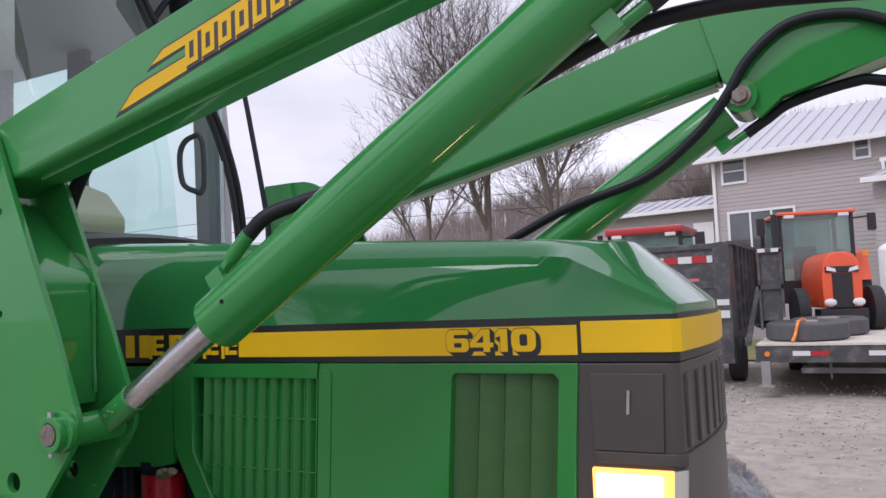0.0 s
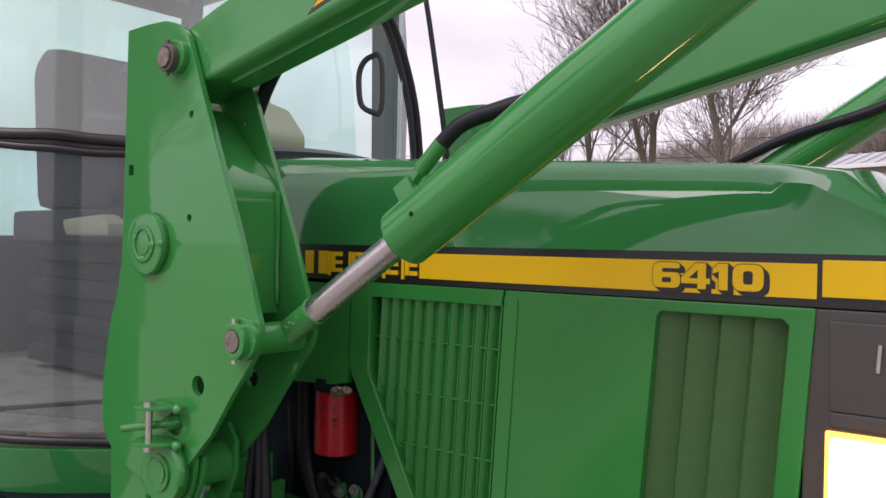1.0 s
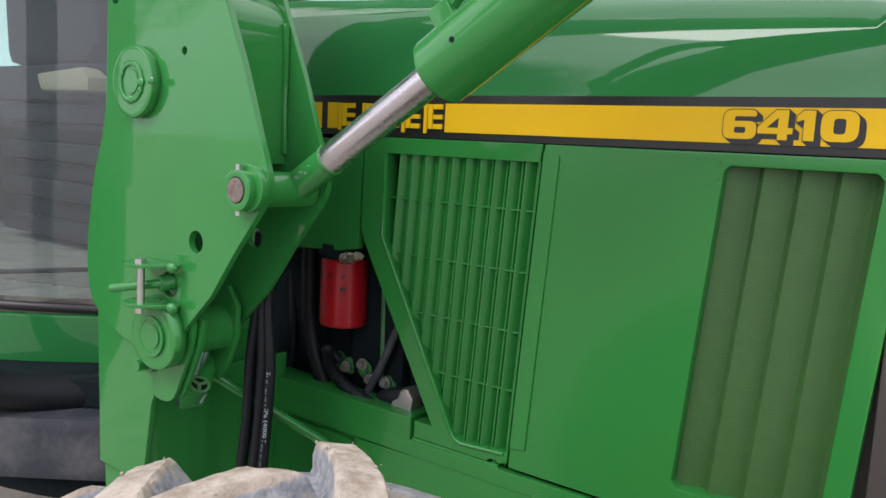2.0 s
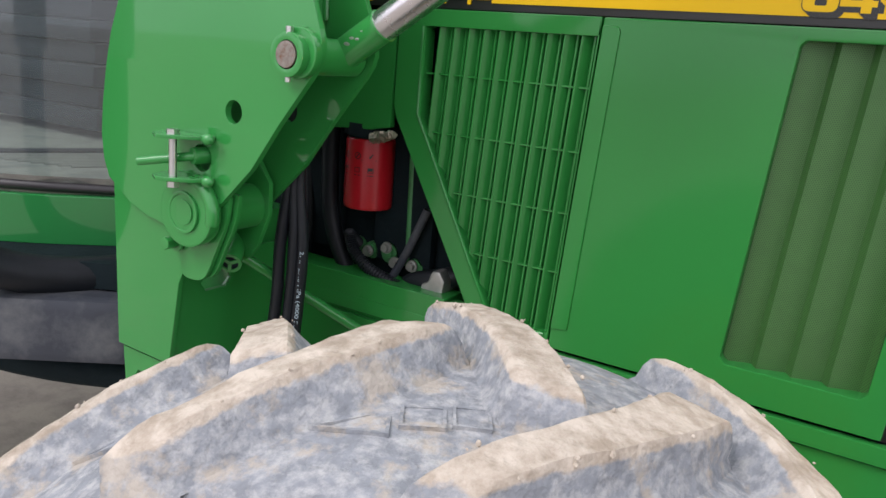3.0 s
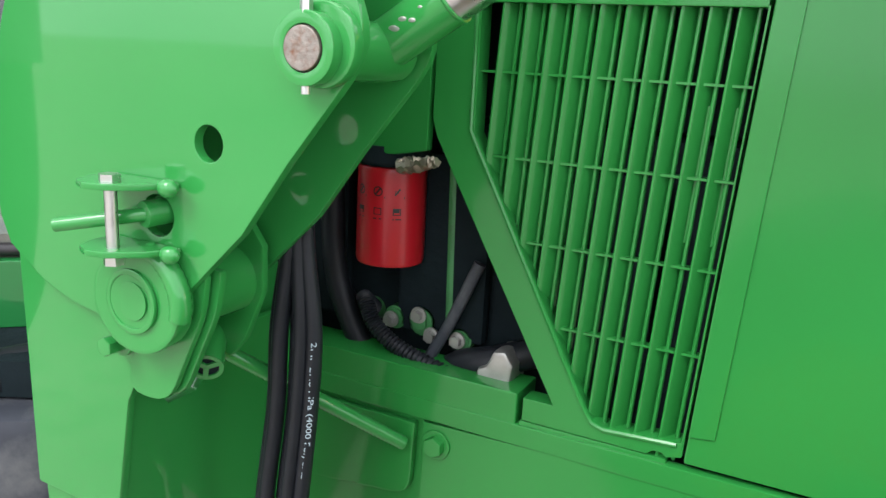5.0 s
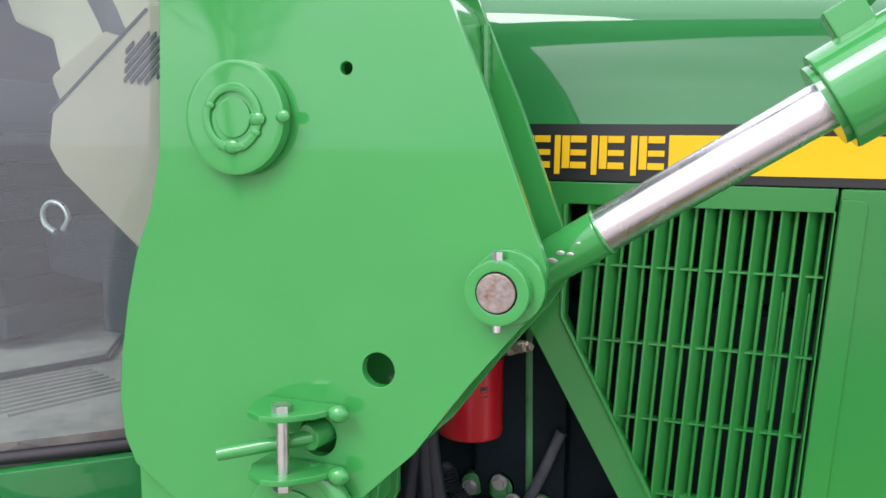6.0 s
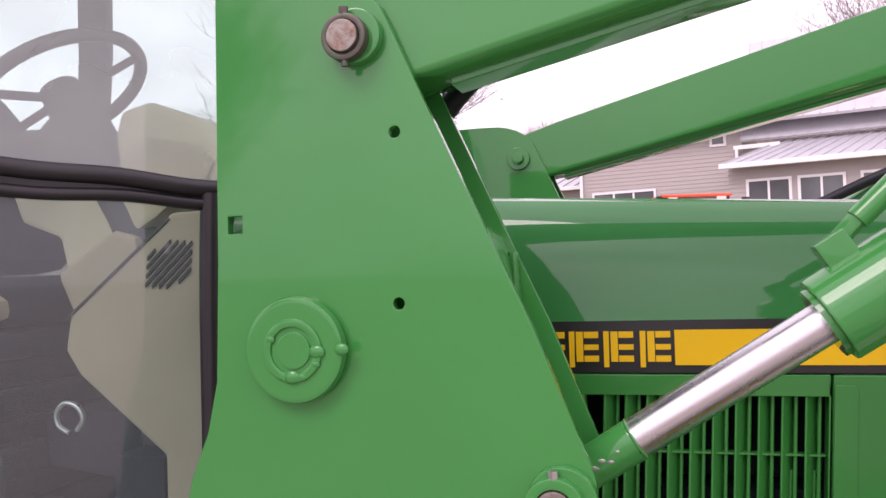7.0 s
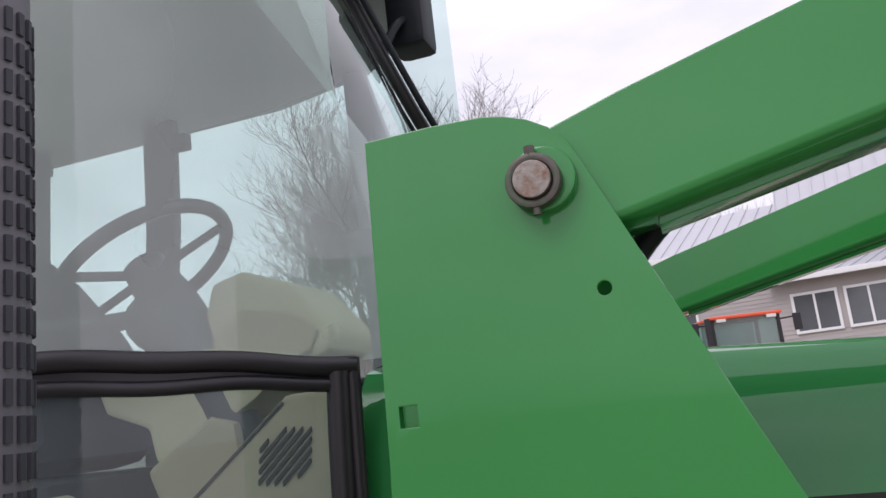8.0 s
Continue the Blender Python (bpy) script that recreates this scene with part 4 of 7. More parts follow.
# wide slab numerals: outline, holes and corner radii in thousandths of a metre
SIX = (rounded([(0, 0), (50, 0), (50, 27), (17, 27), (17, 34), (49, 34), (49, 44), (0, 44)], [12, 12, 10, 0, 2, 3, 10, 14]), [rounded([(17, 9), (34, 9), (34, 18), (17, 18)], 3)])
FOUR = ([(29, 0), (43, 0), (43, 9), (50, 9), (50, 18), (43, 18), (43, 44), (25, 44), (0, 19), (0, 9), (29, 9)], [[(13, 18), (29, 18), (29, 33)]])
ONE = ([(10, 0), (25, 0), (25, 44), (9, 44), (0, 36), (0, 27), (10, 31)], [])
NOUGHT = (rounded([(0, 0), (50, 0), (50, 44), (0, 44)], 16, 6), [rounded([(17, 11), (33, 11), (33, 33), (17, 33)], 5)])
for x0, (shape, gaps) in ((-0.892, SIX), (-0.840, FOUR), (-0.785, ONE), (-0.752, NOUGHT)):
    def put_on(pts):
        return [(x0 + a * 0.001, 1.5245 + b * 0.001) for a, b in pts]
    bm = B()
    for k in range(6):
        d = 0.0016 * k
        prism(bm, [(a + d, b - d * 0.85) for a, b in grown(put_on(shape), 0.0014)], HS - 0.0042 + 0.00012 * k, HS + 0.002)
    part("number_shadow", bm, DECAL_BLACK, band, smooth=0)
    bm = B()
    prism(bm, put_on(shape), HS - 0.0052, HS - 0.004, "y", [put_on(g) for g in gaps])
    part("model_number", bm, YELLOW, band, "yellow slab numeral with black drop shadow", smooth=0)

# maker's lettering on the stripe: plain yellow bars on black
for i, x in enumerate((-1.708, -1.639, -1.585, -1.530, -1.473)):
    bm = B()
    prism(bm, [(x - 0.0115, 1.514), (x - 0.0035, 1.514), (x - 0.0025, 1.5715), (x - 0.0115, 1.5715)], HS - 0.003, HS + 0.002)
    part("stripe_rest", bm, YELLOW, band)
    bm = B()
    prism(bm, [(x, 1.523), (x + 0.011, 1.523), (x + 0.011, 1.571), (x, 1.571)], HS - 0.004, HS + 0.002)
    for z, z1 in ((1.523, 1.5325), (1.542, 1.5505), (1.561, 1.571)):
        box(bm, x + 0.0125, x + 0.0355, HS - 0.004, HS + 0.002, z, z1)
    part("lettering_bar", bm, YELLOW, band)


def lean(x, z):
    return x + 0.055 * (z - 1.5)


# louvred rear panel
FY = HS - 0.004
bm = B()
out = [(-1.638, 1.503), (-1.2085, 1.503), (lean(-1.2085, 0.897), 0.897), (-1.262, 0.892), (-1.268, 0.897), (-1.280, 0.897), (-1.288, 0.890), (-1.47, 0.89), (-1.47, 0.925), (-1.425, 0.925), (-1.632, 1.285), (-1.640, 1.31)]
hole = [(-1.573, 1.470), (-1.2125, 1.470), (lean(-1.2125, 0.918), 0.918), (-1.350, 0.912), (-1.366, 0.918), (-1.378, 0.936), (-1.573, 1.295)]
prism(bm, out, FY, HS + 0.030, "y", [hole])
louvre = part("louvre_panel", bm, GREEN_PANEL, tractor, "green side panel with vertical louvres", edge=0.003)
# raised lip along the slanted edge
bm = B()
tube(bm, [(-1.578, FY, 1.47), (-1.578, FY, 1.298), (-1.380, FY, 0.932), (-1.367, FY, 0.914), (-1.35, FY, 0.908), (-1.25, FY, 0.914)], 0.004, 8, smooth=False)
part("lip", bm, GREEN_PANEL, louvre)


def louvre_bottom(x):
    return 0.914 if x > -1.372 else 0.918 + (-1.372 - x) * (0.377 / 0.203)


def upright(bm, profile, x, ztop, zb):
    """A bar with the given section (x, y), leaning like the panel, from ztop down to zb."""
    rows = [[bm.verts.new((lean(x, z) + dx, HS + dy, z)) for dx, dy in profile] for z in (ztop, zb)]
    n = len(profile)
    for k in range(n):
        bm.faces.new((rows[0][k], rows[0][(k + 1) % n], rows[1][(k + 1) % n], rows[1][k]))
    bm.faces.new(rows[0])
    bm.faces.new(rows[1][::-1])


for k in range(10):
    x = -1.543 + 0.0333 * k
    # a blade that runs back at a slant behind its rounded front edge
    bm = B()
    upright(bm, [(0.0, 0.0015), (0.001, 0.0005), (0.0028, 0.0005), (0.0045, 0.002), (0.0225, 0.029), (0.0195, 0.029)], x, 1.478, louvre_bottom(x) - 0.03)
    part("slat", bm, GREEN_PANEL, louvre, smooth=25)
    # a slim rod set back in the gap beside it
    bm = B()
    upright(bm, [(0.0195, 0.012), (0.0210, 0.0105), (0.0235, 0.0105), (0.0250, 0.012), (0.0250, 0.015), (0.0195, 0.015)], x, 1.478, louvre_bottom(x) - 0.03)
    part("screen_rod", bm, GREEN_PANEL, louvre, smooth=25)
for z in (1.380, 1.265, 1.150, 1.036):
    bm = B()
    xl = -1.573 if z > 1.3 else -1.573 + (1.295 - z) * (0.203 / 0.377)
    box(bm, xl, lean(-1.2125, z), HS + 0.007, HS + 0.022, z - 0.0016, z + 0.0016)
    part("crossbar", bm, GREEN_PANEL, louvre)
for x in (-1.2763, -1.243):
    bm = B()
    prism(bm, [(lean(x, 1.35) + 0.009, 1.353), (lean(x, 1.35) + 0.0195, 1.355), (lean(x, 1.18) + 0.0195, 1.18), (lean(x, 1.18) + 0.009, 1.178)], HS + 0.019, HS + 0.026)
    part("inner_tab", bm, GREEN_PANEL, louvre, edge=0.002)

# plain front panel with its sunken corrugated screen
bm = B()
out = [(-1.2055, 1.503), (-0.622, 1.503), (-0.666, 0.89), (lean(-1.2055, 0.89), 0.89)]
hole = [(-0.884, 1.474), (-0.876, 1.482), (-0.672, 1.482), (-0.662, 1.472), (-0.698, 0.958), (-0.708, 0.949), (-0.914, 0.949), (-0.923, 0.960)]
prism(bm, out, HS - 0.004, HS + 0.036, "y", [hole])
panel = part("side_panel", bm, GREEN_PANEL, tractor, "smooth green front side panel", edge=0.004)
bm = B()
prism(bm, [(-1.2050, 1.489), (-1.181, 1.489), (-1.175, 1.486), (-1.172, 1.479), (lean(-1.172, 0.94), 0.934), (lean(-1.2050, 0.93), 0.930)], HS - 0.0075, HS - 0.002, "y")
part("raised_border", bm, GREEN_PANEL, panel, edge=0.0025)
bm = B()
rows = []
for k in range(57):
    u = k / 56
    xt, xb = -0.883 + 0.219 * u, -0.923 + 0.224 * u
    ph = (u * 4.0) % 1.0
    dy = 0.006 + 0.02 * (ph / 0.78 if ph < 0.78 else (1 - ph) / 0.22)
    rows.append([(xt + (xb - xt) * w, HS + dy + 0.008, 1.482 + (0.949 - 1.482) * w) for w in np.linspace(0, 1, 5)])
grid_sheet(bm, rows)
screen = part("vent_screen", bm, GREEN_MESH, panel, "green perforated corrugated vent screen", smooth=30)
for x, z in ((-0.893, 1.487), (-0.894, 1.462)):
    bm = B()
    cyl(bm, (x, HS - 0.006, z), (x, HS, z), 0.003, n=10)
    part("rivet", bm, GREEN_PANEL, panel)

# dark nose with ribs and lamps
bm = B()
prism(bm, around(-0.002, -0.64), 0.80, 1.503, "z")
nose = part("nose_cowl", bm, NOSE_GREY, tractor, "dark grey moulded nose cowl", edge=0.006)
bm = B()
prism(bm, [(-0.604, 1.485), (-0.468, 1.485), (-0.474, 1.345), (-0.600, 1.345)], HS - 0.004, HS + 0.004)
part("side_insert", bm, NOSE_GREY, nose, edge=0.004)
bm = B()
prism(bm, around(0.004, -0.60), 1.322, 1.345, "z")
part("lower_ledge", bm, NOSE_GREY, nose, edge=0.004)
for i in range(9):
    y = HS + 0.035 + i * 0.07
    bm = B()
    xx = plan_x(y + 0.015) - 0.006
    box(bm, xx - 0.02, xx + 0.008, y, y + 0.03, 1.35, 1.482)
    part("grille_rib", bm, NOSE_GREY, nose, edge=0.005)
bm = B()
cyl(bm, (-0.534, HS - 0.006, 1.412), (-0.531, HS - 0.006, 1.454), 0.0035, n=8)
part("bright_scratch", bm, STEEL, nose)
for sy in (1, -1):
    y0 = HS if sy > 0 else 2 * YC - HS
    back = 0.0 if sy > 0 else -0.034
    bm = B()
    prism(bm, [(x + back, z) for x, z in [(-0.606, 1.315), (-0.458, 1.315), (-0.466, 1.17), (-0.606, 1.17)]], min(y0 - sy * 0.006, y0 + sy * 0.01), max(y0 - sy * 0.006, y0 + sy * 0.01))
    bezel = part("headlamp_rim", bm, LAMP_EDGE, nose, "amber lit rim", edge=0.004)
    bm = B()
    prism(bm, [(x + back, z) for x, z in [(-0.598, 1.306), (-0.478, 1.306), (-0.484, 1.18), (-0.598, 1.18)]], min(y0 - sy * 0.012, y0), max(y0 - sy * 0.012, y0))
    part("headlamp", bm, LAMP_GLOW, nose, "warm white lit headlamp", edge=0.006)
    bm = B()
    prism(bm, [(x + back, z) for x, z in [(-0.472, 1.312), (-0.436, 1.318), (-0.446, 1.17), (-0.478, 1.17)]], min(y0 - sy * 0.004, y0 + sy * 0.01), max(y0 - sy * 0.004, y0 + sy * 0.01))
    part("side_lens", bm, LENS_DULL, nose, edge=0.003)

bm = B()
box(bm, -0.72, -0.60, HS + 0.038, HS + 0.05, 0.80, 1.5)
part("cowl_backing", bm, NOSE_GREY, nose)

# far side skin, rear cowl, under-bonnet walls
bm = B()
box(bm, -2.16, -0.63, 2 * YC - HS - 0.01, 2 * YC - HS, 0.89, 1.5)
part("far_side_panel", bm, GREEN, tractor)
bm = B()
prism(bm, [(-2.215, 1.496), (-1.643, 1.496), (-1.648, 1.262), (-1.70, 1.252), (-2.215, 1.222)], HS - 0.002, HS + 0.016)
part("rear_cowl_panel", bm, GREEN_PANEL, tractor, edge=0.004)
# wall coloured near black for the shade under the bonnet
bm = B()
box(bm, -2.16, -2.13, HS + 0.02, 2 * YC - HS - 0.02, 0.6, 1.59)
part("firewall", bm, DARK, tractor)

# frame rails under the engine
bm = B()
prism(bm, [(-2.1, 0.930), (-1.478, 0.930), (-1.478, 0.868), (-2.1, 0.858)], HS - 0.006, HS + 0.07)
part("sill_rail", bm, GREEN_PANEL, tractor, edge=0.004)
bm = B()
prism(bm, [(-1.474, 0.889), (-1.262, 0.889), (-1.258, 0.878), (-1.268, 0.870), (-1.474, 0.868)], HS - 0.004, HS + 0.05)
part("sill_corner", bm, GREEN_PANEL, tractor, edge=0.003)
# near-black strip painted in as the shade of the groove above the rail
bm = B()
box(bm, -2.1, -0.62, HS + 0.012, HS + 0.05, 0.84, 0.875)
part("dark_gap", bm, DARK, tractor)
bm = B()
box(bm, -2.1, -0.64, HS - 0.008, HS + 0.011, 0.850, 0.883)
part("frame_flange", bm, GREEN_PANEL, tractor, edge=0.003)
bm = B()
slot = rounded([(-1.055, 0.782), (-0.958, 0.782), (-0.958, 0.818), (-1.055, 0.818)], 0.014)
prism(bm, [(-2.1, 0.845), (-0.62, 0.845), (-0.62, 0.55), (-1.1, 0.48), (-2.1, 0.48)], HS + 0.004, HS + 0.03, "y", [slot])
rail = part("frame_rail", bm, GREEN_PANEL, tractor, "green steel chassis side rail", edge=0.004)
bm = B()
box(bm, -1.12, -0.93, HS + 0.016, HS + 0.028, 0.765, 0.825)
part("slot_backing", bm, GREEN_PANEL, rail)
bm = B()
prism(bm, rounded([(-1.86, 0.84), (-1.642, 0.84), (-1.648, 0.714), (-1.86, 0.69)], [0, 0.004, 0.03, 0]), HS - 0.010, HS + 0.003)
part("rail_bracket", bm, GREEN_PANEL, rail, edge=0.003)
bm = B()
prism(bm, rounded([(-1.63, 0.5), (-1.075, 0.5), (-1.075, 0.86), (-1.63, 0.845)], [0, 0, 0.09, 0], 8), HS - 0.006, HS + 0.003, "y", [ring_pts(-1.387, 0.765, 0.015, 20)])
part("axle_support_plate", bm, GREEN_PANEL, rail, edge=0.004)


def hexbolt(bm, p, r, h, axis=(0, -1, 0), washer=True):
    p, a = Vector(p), Vector(axis)
    if washer:
        cyl(bm, p, p + a * h * 0.25, r * 1.45, n=20)
    cyl(bm, p, p + a * h, r, n=6)


for x, z in ((-1.605, 0.813), (-1.604, 0.662), (-1.157, 0.840), (-1.40, 0.655), (-1.2, 0.62)):
    bm = B()
    hexbolt(bm, (x, HS - 0.006, z), 0.017, 0.016)
    part("bolt", bm, GREEN_PANEL, rail, edge=0.002)
bm = B()
cyl(bm, (-0.935, HS - 0.001, 0.828), (-0.935, HS + 0.004, 0.828), 0.024, n=28)
sticker = part("round_sticker", bm, YELLOW, rail, "round yellow sticker")
bm = B()
prism(bm, [(-0.935 + 0.023 * math.cos(t), 0.828 + 0.023 * math.sin(t)) for t in np.linspace(math.pi, 2 * math.pi, 14)], HS - 0.003, HS - 0.001)
part("sticker_half", bm, DECAL_BLACK, sticker)

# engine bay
# block, covers and filter seat carry the bay's shade in their near-black colour
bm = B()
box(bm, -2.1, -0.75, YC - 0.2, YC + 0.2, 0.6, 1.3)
engine = part("engine_block", bm, DARK, tractor, "engine block, near black with bay shade in its colour", edge=0.01)
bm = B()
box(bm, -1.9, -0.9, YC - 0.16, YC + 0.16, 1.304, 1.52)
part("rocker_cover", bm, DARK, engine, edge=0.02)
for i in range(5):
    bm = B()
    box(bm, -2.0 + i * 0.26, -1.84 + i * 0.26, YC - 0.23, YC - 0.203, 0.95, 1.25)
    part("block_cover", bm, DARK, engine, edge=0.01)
FX, FYY = -1.738, 1.505
bm = B()
cyl(bm, (FX, FYY, 1.073), (FX, FYY, 1.230), 0.0545, n=40)
filt = part("oil_filter", bm, FILTER_RED, tractor, "glossy red spin-on oil filter", edge=0.008)
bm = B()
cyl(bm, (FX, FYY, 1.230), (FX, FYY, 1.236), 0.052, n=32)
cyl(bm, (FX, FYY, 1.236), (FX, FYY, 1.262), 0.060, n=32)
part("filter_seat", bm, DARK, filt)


def on_filter(a, z, ring):
    """Carries a flat outline (along, up) on to the filter's round side at the angle a."""
    return [(FX + 0.0548 * math.cos(a + u / 0.0548), FYY + 0.0548 * math.sin(a + u / 0.0548), z + v) for u, v in ring]


def filter_print(a, z, loops):
    bm = B()
    for ring in loops:
        n = len(ring)
        vs = [bm.verts.new(p) for p in on_filter(a, z, ring)]
        inner = [bm.verts.new(p) for p in on_filter(a, z, [(u * 0.74, v * 0.74) for u, v in ring])]
        for k in range(n):
            bm.faces.new((vs[k], vs[(k + 1) % n], inner[(k + 1) % n], inner[k]))
    part("filter_print", bm, DECAL_BLACK, filt, smooth=0)


def bar_at(u0, u1, v0, v1):
    return [(u0, v0), (u1, v0), (u1, v1), (u0, v1)]


for k, deg in enumerate((-116, -82, -50)):
    a = radians(deg)
    filter_print(a, 1.193, [ring_pts(0, 0, 0.0078, 16)] if k < 2 else [bar_at(-0.004, 0.002, -0.002, 0.002)])
    filter_print(a, 1.162, [bar_at(-0.0065, 0.0065, -0.005, 0.006)])
    bm = B()
    bm.faces.new([bm.verts.new(p) for p in on_filter(a, 1.151, bar_at(-0.007, 0.007, -0.001, 0.001))])
    if k != 1:
        bm.faces.new([bm.verts.new(p) for p in on_filter(a, 1.164, bar_at(-0.005, 0.004, -0.003, 0.003))])
    bm.faces.new([bm.verts.new(p) for p in on_filter(a, 1.193, [(-0.005, -0.004), (-0.003, -0.006), (0.005, 0.004), (0.003, 0.006)])])
    bm.faces.new([bm.verts.new(p) for p in on_filter(a, 1.184, bar_at(0.010, 0.0115, -0.001, 0.002))])
    part("filter_print", bm, DECAL_BLACK, filt, smooth=0)
# crumpled foil wrap on the drain tap
bm = B()
rng = random.Random(3)
tube(bm, [(-1.690, 1.450, 1.236), (-1.668, 1.442, 1.240), (-1.648, 1.436, 1.245), (-1.630, 1.430, 1.250), (-1.618, 1.427, 1.252)], (0.0135, 0.0065), 10, steps=5)
for v in bm.verts:
    v.co += Vector((rng.uniform(-1, 1), rng.uniform(-1, 1), rng.uniform(-1, 1))) * 0.0022
part("drain_tap", bm, mat("crumpled_tan_foil", (0.26, 0.225, 0.17), 0.35, 0.7, vary=0.35, scale=60, bump=0.4, bump_scale=90), tractor, "drain tap wrapped in crumpled tan foil", smooth=20)
for pts, r, m in (
    ([(-1.845, 1.50, 1.30), (-1.848, 1.50, 1.18), (-1.838, 1.50, 1.04), (-1.80, 1.505, 0.94), (-1.75, 1.51, 0.86)], 0.020, RUBBER),
    ([(-1.86, 1.56, 0.99), (-1.80, 1.55, 0.93), (-1.72, 1.53, 0.89), (-1.62, 1.52, 0.85)], 0.013, RUBBER),
    ([(-1.585, 1.52, 1.09), (-1.625, 1.51, 0.99), (-1.668, 1.50, 0.90), (-1.68, 1.50, 0.86)], 0.0095, STEP_GREY),
    ([(-1.66, 1.54, 0.88), (-1.60, 1.51, 0.925), (-1.54, 1.51, 0.945), (-1.48, 1.54, 0.965)], 0.024, RUBBER),
    ([(-1.648, 1.545, 1.26), (-1.640, 1.545, 0.95)], 0.012, ENGINE_GREEN),
    ([(-1.56, 1.58, 1.18), (-1.565, 1.58, 0.93)], 0.014, ENGINE_GREEN),
    ([(-1.96, 1.55, 1.2), (-1.93, 1.53, 1.0), (-1.95, 1.52, 0.86)], 0.012, RUBBER),
):
    bm = B()
    tube(bm, pts, r, 12)
    part("engine_pipe", bm, m, tractor)
bm = B()
tube(bm, [(-1.785, 1.54, 0.975), (-1.782, 1.505, 1.000), (-1.770, 1.490, 1.002), (-1.753, 1.485, 0.972), (-1.710, 1.483, 0.942), (-1.647, 1.480, 0.924), (-1.57, 1.478, 0.908)], 0.0118, 12, steps=16, rib=0.22)
part("corrugated_conduit", bm, RUBBER, tractor)
bm = B()
for x, z, r in ((-1.80, 0.965, 0.022), (-1.742, 0.968, 0.020), (-1.690, 0.972, 0.026), (-1.618, 0.955, 0.020)):
    cyl(bm, (x, 1.60, z), (x, 1.535, z), r, n=14)
    hexbolt(bm, (x, 1.535, z), r * 0.55, 0.012)
box(bm, -1.83, -1.58, 1.58, 1.64, 0.88, 0.985)
part("injection_pump", bm, ENGINE_GREEN, tractor, "greasy green pump housing", edge=0.004)
bm = B()
prism(bm, [(-1.565, 0.90), (-1.51, 0.89), (-1.50, 0.955), (-1.515, 0.975), (-1.535, 0.972), (-1.545, 0.945), (-1.56, 0.94)], 1.475, 1.54)
part("pump_flange", bm, ALU, tractor, edge=0.012)
for x, z in ((-1.742, 0.968), (-1.690, 0.985), (-1.618, 0.957), (-1.665, 0.955)):
    bm = B()
    hexbolt(bm, (x, 1.525, z), 0.0095, 0.014)
    part("engine_bolt", bm, ALU, tractor)

# ---- front wheel ----
WHEEL = pose(-0.963, 0.651, 0.579, 0, 0, 15.4)
R0, RW, LUG_H = 0.570, 0.178, 0.038


def tread_radius(v):
    """Radius of the carcass at the offset v across the tread."""
    q = min(1.0, abs(v) / RW)
    return R0 - 0.022 * q ** 2.4


bm = B()
prof = [(v, tread_radius(v)) for v in np.linspace(-RW, RW, 15)]
prof = [(-0.14, 0.31), (-0.172, 0.37), (-0.190, 0.44), (-0.190, 0.51)] + prof + [(0.190, 0.51), (0.190, 0.44), (0.172, 0.37), (0.14, 0.31)]
rows = []
for k in range(145):
    a = 2 * math.pi * k / 144
    rows.append([((r + 0.0016 * noise.noise((v * 30, math.sin(a) * 18, math.cos(a) * 18))) * math.sin(a), v, (r + 0.0016 * noise.noise((v * 30, math.sin(a) * 18, math.cos(a) * 18))) * math.cos(a)) for v, r in prof])
grid_sheet(bm, rows)
tyre = part("front_tyre", bm, TYRE, tractor, "dusty grey lugged front tyre caked with dried mud", smooth=60)
tyre.matrix_basis = WHEEL
LUGS = 15
PITCH = 2 * math.pi / LUGS


def lug(side, phase, n):
    """One bar of the tread, from the shoulder to just past the middle; side 1 is towards the bonnet."""
    rng = random.Random(100 + n)
    bm = B()
    stations, rows = 23, []
    for i in range(stations):
        w = i / (stations - 1)
        v = side * (RW + 0.004 - (RW + 0.052) * w)
        a = phase + 0.262 * w + 0.030 * math.sin(w * math.pi)
        top = (0.019 + 0.008 * w) / R0
        lead, trail = 0.015 + 0.010 * w, 0.022 + 0.014 * math.sin(w * math.pi)
        end = min(1.0, min(i, stations - 1 - i) / 1.6)
        h = LUG_H * (0.80 + 0.20 * end ** 0.5)
        base = tread_radius(min(abs(v), RW))
        ring = []
        for u, hh in ((-top - lead / R0, -0.12), (-top - lead * 0.55 / R0, 0.14), (-top - 0.006 / R0, 0.62), (-top - 0.0015 / R0, 0.93), (-top * 0.92, 1.0), (-top * 0.5, 1.0), (0.0, 1.01), (top * 0.5, 1.0), (top * 0.93, 1.0), (top + 0.0015 / R0, 0.92), (top + 0.008 / R0, 0.58), (top + trail * 0.5 / R0, 0.20), (top + trail / R0, -0.12)):
            aa = a + u
            rough = 0.0022 * noise.noise((math.sin(aa) * 22, v * 22, n * 3.7)) + 0.0018 * noise.noise((math.sin(aa) * 70, v * 70, n * 1.3))
            rr = base + h * hh + rough * (0.4 + 0.6 * max(0, hh))
            vv = v + 0.004 * noise.noise((math.sin(aa) * 15, v * 15, 9.1 + n))
            ring.append((rr * math.sin(aa), vv, rr * math.cos(aa)))
        rows.append(ring)
    # the ends fall away to the carcass
    ends = []
    for row, sign in ((rows[0], side), (rows[-1], -side)):
        ends.append([(q[0] * 0.93, q[1] + sign * 0.018, q[2] * 0.93) for q in row])
    grid_sheet(bm, [ends[0]] + rows + [ends[1]])
    return bm


